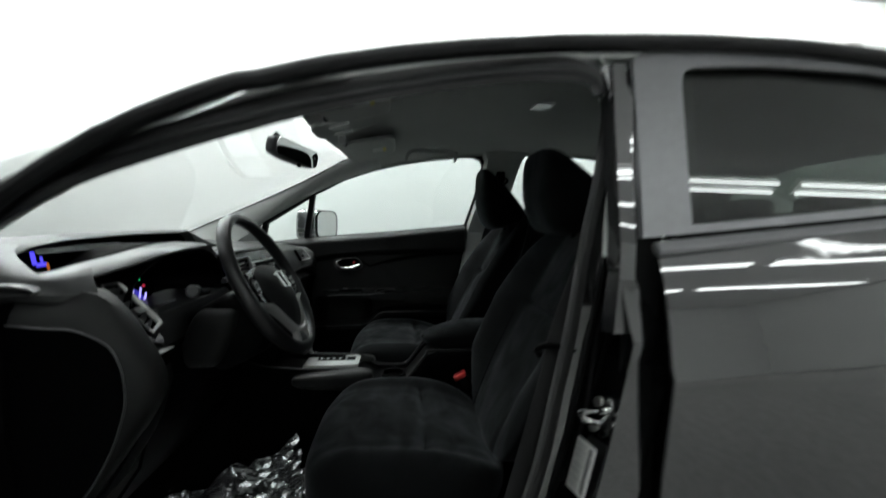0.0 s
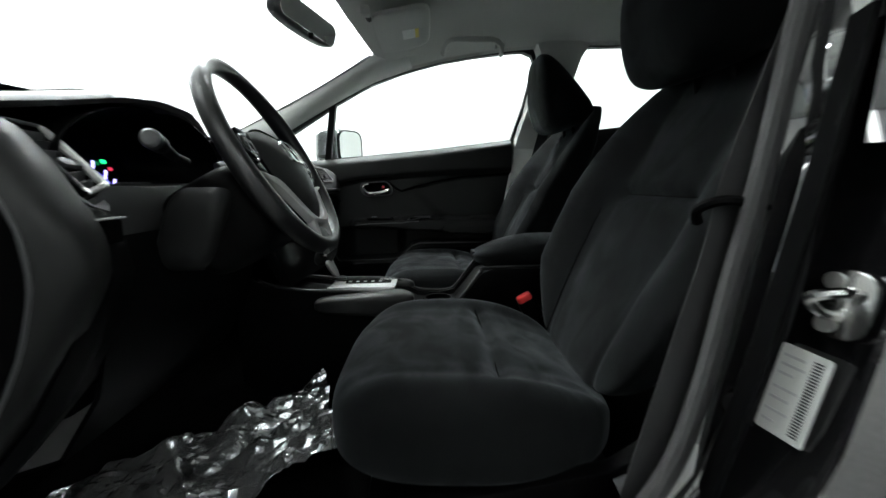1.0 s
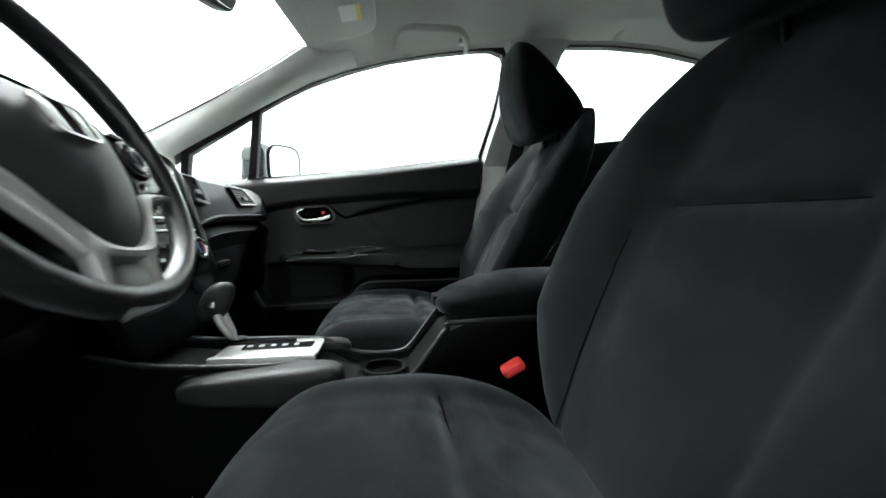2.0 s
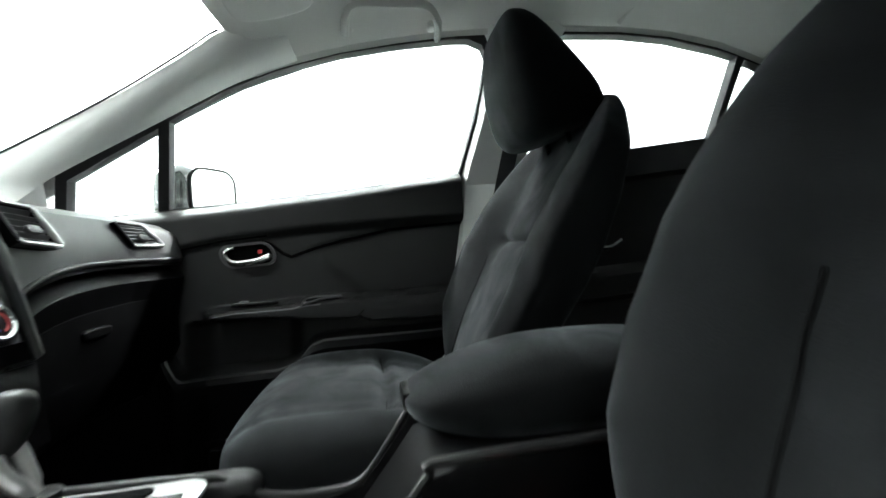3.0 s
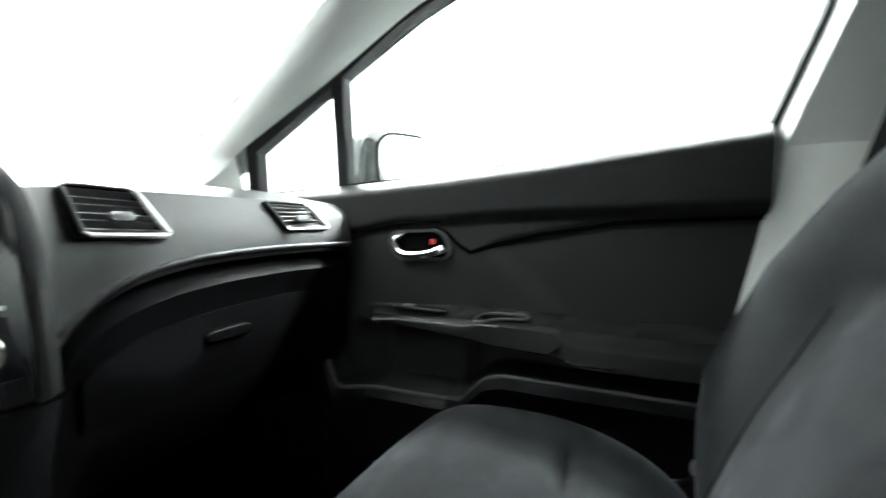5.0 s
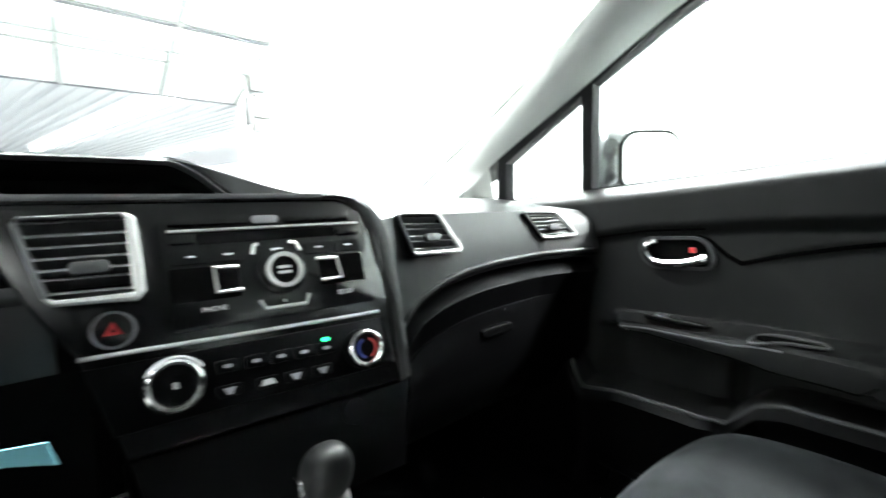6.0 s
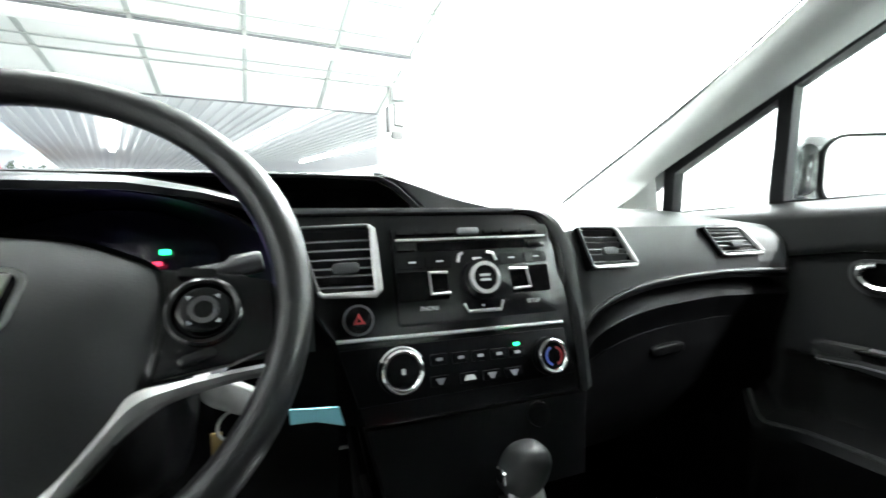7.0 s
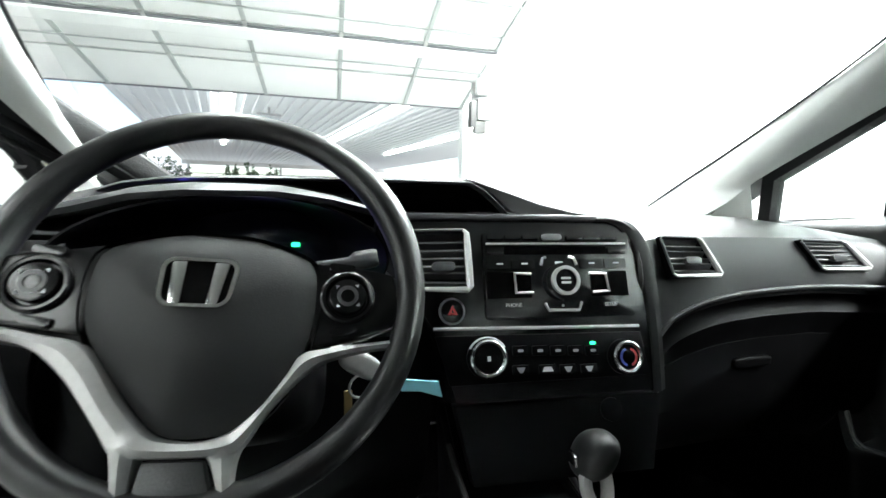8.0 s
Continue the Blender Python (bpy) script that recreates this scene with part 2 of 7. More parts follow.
BRASS = material("dull_brass", (0.45, 0.32, 0.14), 0.35, metal=0.9, vary=0.1)
TAG = material("pale_blue_paper", (0.25, 0.62, 0.72), 0.6, vary=0.05)
WEBBING = material("belt_webbing", (0.020, 0.020, 0.021), 0.75, vary=0.2, grain=0.5, scale=600, bump_depth=0.0008)
YELLOW = material("yellow_print", (0.75, 0.65, 0.12), 0.6, vary=0.05)
LENS = material("frosted_lens", (0.7, 0.71, 0.7), 0.25, vary=0.04)
WHITE_STEEL = material("white_painted_steel", (0.78, 0.79, 0.78), 0.45, vary=0.04, scale=30)
WHITE_STEEL_OUT = material("weathered_white_steel", (0.74, 0.75, 0.75), 0.5, vary=0.10, scale=12, big=0.8)
GALVANISED = material("galvanised_steel", (0.42, 0.44, 0.43), 0.45, metal=0.6, vary=0.15, scale=30)
CONCRETE_OUT = material("pale_yard_concrete", (0.55, 0.55, 0.54), 0.8, vary=0.15, grain=0.2, scale=8, big=0.4)
TUBE_OUT = glow("batten_lamp", (0.95, 1.0, 1.0), 9.0)
ORANGE = material("orange_paint", (0.75, 0.38, 0.10), 0.4, vary=0.08)
BARK = material("grey_bark", (0.12, 0.10, 0.08), 0.9, vary=0.3, grain=0.5, scale=30)
LEAF = material("green_leaf", (0.07, 0.12, 0.06), 0.6, vary=0.35, scale=6)


# ---- garage ----
WALL_Y, DOOR_R, DOOR_L, DOOR_TOP = 6.1, 1.76, -3.86, 2.36
part("floor", boxes(((-8, -7, -0.2), (3.2, 6.3, 0))), CONCRETE)
tagged(bpy.data.objects["floor"], "grey sealed concrete garage floor with stains", "floor", kind="structure")


def wall(name, *items):
    return tagged(part(name, boxes(*items), WHITE_WALL, smooth=0), "white painted garage wall", "wall", kind="structure")


wall("wall_east", ((3.2, -7, 0), (3.4, 6.3, 3.6)))
# Unseen wall, greyed so less light bounces through the open door.
tagged(part("wall_west", boxes(((-8.2, -7, 0), (-8, 6.3, 3.6))), WALL_GREYED, smooth=0), "unseen garage side wall, greyed to cut bounce light", "wall", kind="structure")
wall("wall_south", ((-8, -7.2, 0), (3.2, -7, 3.6)))
wall("wall_north", ((DOOR_R, WALL_Y, 0), (3.2, 6.3, 3.6)), ((-8, WALL_Y, 0), (DOOR_L, 6.3, 3.6)), ((DOOR_L, WALL_Y, DOOR_TOP + 0.1), (DOOR_R, 6.3, 3.6)))
tagged(part("ceiling", boxes(((-8.2, -7.2, 3.6), (3.4, 6.3, 3.75))), WHITE_CEIL, smooth=0), "white boarded garage ceiling", "ceiling", kind="structure")


def strip_light(x, y, length, z=3.6, along="y", lit=None):
    ob = thing("strip_light", (x, y, z), "white fluorescent strip light with bare lit tubes, placed for light and reflections", "strip light", "ceiling lights")
    h = length / 2
    m = Matrix.Translation((x, y, z)) @ pose(0, 0, 0, 0, 0, 0 if along == "y" else 90)
    part("housing", boxes(((-0.09, -h, -0.06), (0.09, h, 0.0)), bevel=0.01), WHITE_CEIL, ob).matrix_world = m
    for dx in (-0.05, 0.05):
        part("tube", tube([m @ Vector((dx, -h + 0.03, -0.08)), m @ Vector((dx, h - 0.03, -0.08))], 0.019, 10), lit or TUBE, ob, "lit white tube")
    if z < 3.5:
        for e in (-h * 0.8, h * 0.8):
            part("hanger", tube([m @ Vector((0, e, 0)), m @ Vector((0, e, 3.6 - z))], 0.006, 6), GALVANISED, ob)


# Dimmed west rows, placed for the streaks reflected in the rear door.
for y in (-5.4, -2.8, -0.2):
    for x in (-2.5, -3.7, -5.2):
        strip_light(x, y, 2.4, lit=TUBE_DIM)
# Unseen east lamps, placed to light the dash face.
for y in (-4.6, -1.6, 1.2):
    strip_light(2.2, y, 2.4)
# Unseen strong lamp added ahead to light the seats past the dash.
strip_light(2.45, 3.9, 2.4, lit=TUBE_STRONG)
# Weak hung lamps added over the nose as unseen front fill.
for x in (-0.8, 0.5, 1.6):
    strip_light(x, 1.5, 2.2, 3.15, lit=TUBE_WEAK)

# ---- car shell ----
car = thing("car", (XC, -0.8, 0), "black four-door sedan with its driver's door open", "car")


def side_x(y, z):
    """Inner face of the passenger side: leans in towards the roof and in plan towards the nose."""
    return 0.77 - 0.45 * (z - 1.0) - 0.74 * max(0, y + 0.15) ** 2 - 0.03 * min(0, y + 0.9) ** 2


FRONT_WIN = [(0.044, 0.943), (-0.003, 1.150), (-0.141, 1.220), (-0.281, 1.265), (-0.420, 1.297), (-0.562, 1.318), (-0.708, 1.333), (-0.752, 1.334), (-0.788, 1.322), (-0.801, 1.298), (-0.789, 1.222), (-0.774, 1.147), (-0.736, 1.014), (-0.391, 0.978), (-0.089, 0.954)]
QUARTER = [(0.237, 0.921), (0.214, 1.009), (0.017, 1.137), (0.063, 0.939)]
REAR_WIN = [(-0.975, 1.30), (-0.985, 1.335), (-1.016, 1.349), (-1.176, 1.351), (-1.330, 1.341), (-1.489, 1.316), (-1.555, 1.302), (-1.540, 1.092), (-1.350, 1.074), (-0.93, 1.035)]
REAR_QUARTER = [(-1.579, 1.295), (-1.673, 1.267), (-1.735, 1.232), (-1.749, 1.197), (-1.711, 1.109), (-1.560, 1.095)]


def on_side(line, driver=False, out=0.0):
    pts = [Vector((side_x(y, z) + out, y, z)) for y, z in line]
    return [Vector((mx(p.x), p.y, p.z)) for p in pts] if driver else pts


def grow(line, d):
    """The closed outline moved outwards by d."""
    n, out = len(line), []
    area = sum(line[i][0] * line[(i + 1) % n][1] - line[(i + 1) % n][0] * line[i][1] for i in range(n))
    s = 1 if area > 0 else -1
    for i in range(n):
        a, b, c = Vector(line[i - 1]), Vector(line[i]), Vector(line[(i + 1) % n])
        e, f = (b - a).normalized(), (c - b).normalized()
        k = Vector((e.y + f.y, -e.x - f.x))
        k = k.normalized() * s / max(0.5, math.sqrt((1 + e.dot(f)) / 2))
        out.append((b.x + k.x * d, b.y + k.y * d))
    return out


def side_ring(outer, inner, driver, at_in, at_out):
    """A frame on the side between two outlines, from the depth at_in to at_out."""
    bm = bmesh.new()
    loops = [[bm.verts.new(p) for p in on_side(line, driver, o)] for line, o in ((outer, at_in), (inner, at_in), (inner, at_out), (outer, at_out))]
    n = len(outer)
    for a, b in zip(loops, loops[1:] + loops[:1]):
        for i in range(n):
            bm.faces.new((a[i], a[(i + 1) % n], b[(i + 1) % n], b[i]))
    return bm


def pane(line, driver, mat, parent, name="window"):
    bm = bmesh.new()
    a = [bm.verts.new(p) for p in on_side(grow(line, 0.012), driver, 0.018)]
    b = [bm.verts.new(p) for p in on_side(grow(line, 0.012), driver, 0.023)]
    bm.faces.new(a)
    bm.faces.new(b)
    for i in range(len(a)):
        bm.faces.new((a[i - 1], a[i], b[i], b[i - 1]))
    ob = part(name, bm, mat, parent, smooth=0)
    ob.visible_shadow = False
    return ob


def skin(top, bottom_z, driver, depth, mat, parent, name, label=""):
    """A door's body below its windows: from the line top (y, z) down."""
    rows = []
    for y, z in top:
        row = []
        for k in range(9):
            zz = z + (bottom_z - z) * k / 8
            bulge = 0.10 * math.sin(math.pi * min(1, k / 8 * 1.1)) ** 0.8
            x = side_x(y, z) + depth + bulge * (1 if depth > 0.02 else 0)
            row.append((mx(x) if driver else x, y, zz))
        rows.append(row)
    return part(name, sheet(rows, 0.008), mat, parent, label)


# ---- car body: roof, pillars, glass, doors ----
def lerp(table, v):
    """Value on a broken line through (place, value) pairs."""
    t = sorted(table)
    if v <= t[0][0]:
        return t[0][1]
    for (a, fa), (b, fb) in zip(t, t[1:]):
        if v <= b:
            return fa + (fb - fa) * (v - a) / (b - a)
    return t[-1][1]


TOP_LINE = [(-0.003, 1.150), (-0.141, 1.221), (-0.281, 1.266), (-0.420, 1.297), (-0.562, 1.319), (-0.708, 1.336), (-0.985, 1.352), (-1.176, 1.353), (-1.330, 1.343), (-1.489, 1.318), (-1.673, 1.268), (-1.76, 1.22), (-2.05, 1.08)]
BELT = [(0.40, 0.900), (0.237, 0.921), (0.055, 0.940), (-0.089, 0.953), (-0.391, 0.977), (-0.736, 1.013), (-0.93, 1.032), (-1.350, 1.072), (-1.71, 1.106), (-2.1, 1.12)]


def headliner_mesh(lift, over):
    rows = []
    for k in range(25):
        y0 = -0.13 - 1.9 * k / 24
        row = []
        for j in range(-12, 13):
            u = j / 12
            edge_y = y0 if k else -0.13
            y = edge_y - (0.06 * abs(u) ** 2 if k == 0 else 0.06 * abs(u) ** 2 * max(0, 1 - k / 4))
            zt = lerp(TOP_LINE, y) + over
            if k == 0:
                zt = max(zt, 1.304)
            xe = side_x(y, zt) - 0.012 + lift * 0.3
            if y > -0.24:
                xe = min(xe, 0.545 + (-0.178 - y) * 0.9 + lift * 0.3)
            zc = lerp([(-0.10, 1.322), (-0.30, 1.360), (-0.65, 1.400), (-1.2, 1.405), (-1.65, 1.36), (-2.05, 1.27)], y)
            z = max(zc, zt) - (max(zc, zt) - zt) * abs(u) ** 2.6 + lift
            row.append((xe * u, y, z))
        rows.append(row)
    return sheet(rows, 0.006)


part("headliner", headliner_mesh(0.0, 0.014), HEADLINER, car, "grey felt headliner")
part("roof_panel", headliner_mesh(0.022, 0.006), PAINT, car, "gloss black painted roof")

WS_EDGE = [(0.70, 0.62, 0.945), (0.675, 0.46, 1.015), (0.645, 0.28, 1.090), (0.603, 0.06, 1.186), (0.562, -0.10, 1.262), (0.540, -0.178, 1.300), (0.53, -0.30, 1.345)]
WS_DRIVER = [(0.735, 0.62, 0.925), (0.70, 0.46, 0.975), (0.665, 0.28, 1.045), (0.615, 0.06, 1.155), (0.565, -0.10, 1.25), (0.540, -0.178, 1.300), (0.53, -0.30, 1.345)]
PILLAR_IN = [(0.40, 0.880), (0.265, 0.98), (0.232, 1.018), (0.025, 1.146), (-0.141, 1.227), (-0.21, 1.251), (-0.32, 1.283)]
for driver in (False, True):
    flip = (lambda p: Vector((mx(p[0]), p[1], p[2]))) if driver else Vector
    a = smooth_path([flip(p) for p in (WS_DRIVER if driver else WS_EDGE)], 5)
    b = smooth_path(on_side(PILLAR_IN, driver, -0.006), 5)
    rows = []
    for p, q in zip(a, b):
        row = []
        for k in range(7):
            s = k / 6
            m = p.lerp(q, s)
            m.x += (1 if driver else -1) * 0.022 * math.sin(math.pi * s) ** 0.7
            m.z -= 0.012 * math.sin(math.pi * s)
            row.append(m)
        rows.append(row)
    part("a_pillar_trim", sheet(rows, 0.006), PILLAR, car, "light grey plastic pillar trim")
    out = [p + Vector(((-1 if driver else 1) * 0.012, 0.008, 0.004)) for p in a]
    outer = smooth_path([flip((p.x, p.y, p.z)) for p in (Vector((side_x(y, z) + 0.05, y, z)) for y, z in PILLAR_IN)], 5)
    part("a_pillar_skin", sheet([[p, p.lerp(q, 0.5) + Vector(((-1 if driver else 1) * 0.014, 0.008, 0.006)), q] for p, q in zip(out, outer)], 0.005), PAINT, car)
    tri = [(0.40, 0.86), (0.265, 0.985), (0.247, 1.0), (0.258, 0.905), (0.28, 0.86)]
    bm = bmesh.new()
    f = bm.faces.new([bm.verts.new(p) for p in on_side(tri, driver, -0.012)])
    bmesh.ops.solidify(bm, geom=[f], thickness=0.006)
    part("corner_trim", bm, PILLAR, car, "light grey corner trim", smooth=0)
    part("windshield_seal", tube([p + Vector((0.008 if driver else -0.008, 0.006, 0.0)) for p in a[:26]], 0.0025, 6), RUBBER, car)

# windshield and rear screen
rows = []
for k in range(9):
    s = k / 8
    base = smooth_path([Vector(p) for p in WS_EDGE[:-1]], 8)
    e = base[round(s * (len(base) - 1))]
    bow = 0.16 * (1 - s) + 0.07 * s
    rows.append([(e.x * u, e.y + 0.012 + bow * (1 - u * u), e.z + 0.01 + 0.016 * s * (1 - u * u)) for u in (j / 8 for j in range(-8, 9))])
ws = part("windshield", sheet(rows, 0.005), WINDSHIELD, car, "clear curved windshield")
ws.visible_shadow = False
rows = [[(0.52 * u, -1.99 - 0.5 * s - 0.05 * (1 - u * u), 1.275 - 0.2 * s + 0.02 * (1 - u * u)) for u in (j / 6 for j in range(-6, 7))] for s in (0, 0.33, 0.66, 1)]
rs = part("rear_screen", sheet(rows, 0.005), GLASS, car)
rs.visible_shadow = False
for driver in (False, True):
    s = -1 if driver else 1
    rows = [[(s * (side_x(y, z) - 0.006), y, z) for y, z in line] for line in (
        [(-1.755, 1.245), (-1.775, 1.195), (-1.738, 1.10), (-1.71, 1.0)], [(-1.90, 1.21), (-1.91, 1.15), (-1.91, 1.08), (-1.91, 0.95)], [(-2.03, 1.22), (-2.12, 1.15), (-2.2, 1.05), (-2.2, 0.9)])]
    part("c_pillar_trim", sheet(rows, 0.006), PILLAR, car, "grey plastic rear pillar trim")
    part("roof_side_trim", sheet([[(s * (side_x(y, lerp(TOP_LINE, y) + d) - 0.007 - e), y, lerp(TOP_LINE, y) + d) for d, e in ((0.003, 0.0), (0.016, 0.010), (0.036, 0.022))] for y in [-0.22 - 0.05 * k for k in range(35)]], 0.005), HEADLINER, car)

for s in (-1, 1):
    part("rear_side_trim", sheet([[(s * (0.745 - 0.05 * k / 5), y, z) for z in (1.11, 1.0, 0.8, 0.5, 0.28)] for k, y in enumerate((-1.74, -1.85, -2.0, -2.15, -2.3))], 0.01), PLASTIC_HARD, car)
# pillars between front and rear doors
for driver in (False, True):
    s = -1 if driver else 1
    rows = []
    for z, y0, y1 in ((1.36, -0.79, -1.01), (1.32, -0.812, -0.985), (1.24, -0.802, -0.965), (1.14, -0.785, -0.945), (1.02, -0.752, -0.925), (0.975, -0.742, -0.92)):
        rows.append([(s * (side_x(y, z) - d), y, z) for y, d in ((y0, 0.0), (y0 - 0.012, 0.03), (y0 - 0.06, 0.042), (y1 + 0.05, 0.042), (y1, 0.01))])
    part("b_pillar_upper_trim", sheet(rows, 0.005), PILLAR, car, "light grey upper pillar trim")
    rows = []
    for z, y0, y1 in ((0.973, -0.742, -0.92), (0.85, -0.725, -0.90), (0.65, -0.69, -0.88), (0.45, -0.64, -0.86), (0.30, -0.60, -0.85)):
        x = side_x(-0.7, 0.973) - 0.04 * (0.983 - z)
        rows.append([(s * (x - d), y, z) for y, d in ((y0, 0.0), (y0 - 0.012, 0.034), (y0 - 0.06, 0.05), (y1 + 0.05, 0.05), (y1, 0.01))])
    part("b_pillar_lower_trim", sheet(rows, 0.005), PLASTIC_HARD if driver else PILLAR, car)

# floor pan, sills, firewall and rear bulkhead
part("floor_pan", boxes(((-0.80, -2.4, 0.18), (0.80, 0.55, 0.29)), bevel=0.01), CARPET, car, "black carpeted floor")
part("firewall", sheet([[(-0.80, 0.30, 0.20), (0.80, 0.30, 0.20)], [(-0.80, 0.55, 0.45), (0.80, 0.55, 0.45)], [(-0.80, 0.86, 0.90), (0.80, 0.86, 0.90)]], 0.02), CARPET, car)
part("rear_bulkhead", boxes(((-0.72, -2.4, 0.24), (0.72, -2.3, 1.05)), bevel=0.01), CARPET, car)
part("parcel_shelf", boxes(((-0.62, -2.35, 0.98), (0.62, -1.9, 1.0)), bevel=0.006), FABRIC_SIDE, car)
for s in (-1, 1):
    part("sill", boxes(((min(s * 0.70, s * 0.82), -2.0, 0.17), (max(s * 0.70, s * 0.82), 0.5, 0.34)), bevel=0.02), PAINT, car)
    part("sill_plate", boxes(((min(s * 0.69, s * 0.79), -0.8, 0.342), (max(s * 0.69, s * 0.79), 0.4, 0.352)), bevel=0.004), PLASTIC_HARD, car)
    part("kick_panel", boxes(((min(s * 0.72, s * 0.75), 0.16, 0.24), (max(s * 0.72, s * 0.75), 0.75, 0.90)), bevel=0.004), PLASTIC_HARD, car)

# driver's door opening: flange, rubber seal, pillar face
OPENING = [(0.40, 0.965), (0.30, 1.022), (0.225, 1.057), (0.081, 1.118), (-0.058, 1.167), (-0.255, 1.236), (-0.401, 1.275), (-0.553, 1.304), (-0.68, 1.314), (-0.740, 1.310), (-0.780, 1.288), (-0.793, 1.235), (-0.785, 1.17), (-0.770, 1.092), (-0.747, 1.0), (-0.732, 0.90), (-0.715, 0.80), (-0.693, 0.70), (-0.670, 0.60), (-0.635, 0.51), (-0.58, 0.44), (-0.50, 0.39), (-0.42, 0.36)]
o = smooth_path([(y, z, 0) for y, z in OPENING], 4)
line = [(p.x, p.y) for p in o]


def opening_x(y, z):
    """The seal's place across the car: on the roof rail above, set in against the pillar behind."""
    back = min(1, max(0, (-0.50 - y) / 0.20))
    high = side_x(y, z) if z > 0.95 else 0.779 - (1.0 - z) * 0.10 - 0.74 * max(0, y + 0.15) ** 2
    return high * (1 - back) + back * lerp([(0.40, 0.715), (0.60, 0.700), (1.0, 0.698), (1.10, 0.685), (1.20, 0.668), (1.29, 0.648)], z)


def offset_open(d, out):
    pts = []
    for i, (y, z) in enumerate(line):
        a, b = Vector(line[max(0, i - 1)]), Vector(line[min(len(line) - 1, i + 1)])
        t = (b - a).normalized()
        n = Vector((-t.y, t.x))
        q = Vector((y, z)) + n * d
        pts.append(Vector((mx(opening_x(y, z) + out), q.x, q.y)))
    return pts


part("door_seal", tube(offset_open(-0.002, -0.004), 0.021, 12, flat=0.55), GREY_SEAL, car, "grey ribbed rubber door seal")
flange = [offset_open(d, out) for d, out in ((0.004, 0.006), (0.014, 0.010), (0.017, 0.030), (0.030, 0.034), (0.034, 0.046), (0.046, 0.046))]
part("door_flange", sheet([list(r) for r in zip(*flange)][:44], 0.003), JAMB, car, "satin black door opening flange")
part("weather_strip", tube(offset_open(0.032, 0.040)[:44], 0.007, 6), RUBBER, car)
# the pillar's jamb face: from the seal back, out past the striker and round to the outer skin
face = []
for k in range(29):
    z = 0.42 + 0.86 * k / 28
    yi = lerp([(z0, y0) for y0, z0 in OPENING[10:]], z)
    x0, x1 = opening_x(-0.75, z), lerp([(0.40, 0.815), (0.60, 0.826), (0.85, 0.826), (0.93, 0.812), (1.05, 0.772), (1.28, 0.684)], z)
    deep = lerp([(0.42, 0.6), (0.55, 1.0), (0.85, 1.0), (0.93, 0.34), (1.28, 0.28)], z)
    face.append([(mx(x0 + (x1 - x0) * a), yi - e * deep, z) for a, e in ((0.02, 0.006), (0.10, 0.030), (0.18, 0.036), (0.22, 0.034), (0.26, 0.038), (0.44, 0.048), (0.66, 0.058), (0.82, 0.060), (0.90, 0.050), (0.95, 0.042), (1.0, 0.042), (1.0, 0.050), (0.985, 0.085), (0.98, 0.11))])
part("b_pillar_face", sheet(face, 0.003), PAINT, car, "gloss black door pillar")
part("jamb_seam", tube(smooth_path([(-0.737, y - 0.001, z) for y, z in ((-0.768, 0.95), (-0.750, 0.852), (-0.742, 0.778), (-0.733, 0.702), (-0.716, 0.624), (-0.694, 0.552), (-0.640, 0.480), (-0.56, 0.43))], 4), 0.0042, 8), RUBBER, car, "black body seam sealer")
for y, z, r in ((-0.722, 0.644, 0.017), (-0.700, 0.593, 0.013), (-0.738, 0.730, 0.009)):
    part("jamb_plug", disc(r, 0.006, Matrix.Translation((-0.722, y, z)) @ pose(0, 0, 0, -80, 0, 28), bevel=0.002, n=20), RUBBER, car, "black rubber plug")
for dz in (0.0, 0.022):
    part("sill_step", tube(smooth_path([(-0.735 - dz, y, z - dz) for y, z in ((-0.70, 0.50), (-0.63, 0.440), (-0.55, 0.405), (-0.40, 0.385), (0.10, 0.38))], 4), 0.010, 8), PAINT, car, "gloss black sill step")
lo = boxes(((-0.80, -0.75, 0.34), (-0.70, -0.55, 0.44)), bevel=0.02)
part("sill_corner", lo, PAINT, car)


# ---- doors ----
def strip(v, a, b, soft):
    """1 between a and b, with soft edges."""
    def step(x):
        x = min(1, max(0, x))
        return x * x * (3 - 2 * x)
    return step((v - a) / soft + 0.5) * step((b - v) / soft + 0.5)


def insert_line(y):
    return lerp([(-0.75, 0.871), (-0.68, 0.868), (-0.525, 0.860), (-0.393, 0.837), (-0.32, 0.820), (-0.257, 0.800), (0.4, 0.77)], y)


def pad_line(y):
    return lerp([(-0.75, 0.884), (-0.476, 0.877), (-0.284, 0.869), (-0.191, 0.860), (-0.087, 0.853), (0.018, 0.834), (0.3, 0.79)], y)


def lip_line(y):
    return lerp([(-0.75, 0.580), (-0.595, 0.577), (-0.335, 0.578), (-0.30, 0.568), (-0.255, 0.520), (-0.21, 0.508), (-0.04, 0.505), (0.015, 0.515), (0.045, 0.57), (0.065, 0.67), (0.3, 0.70)], y)


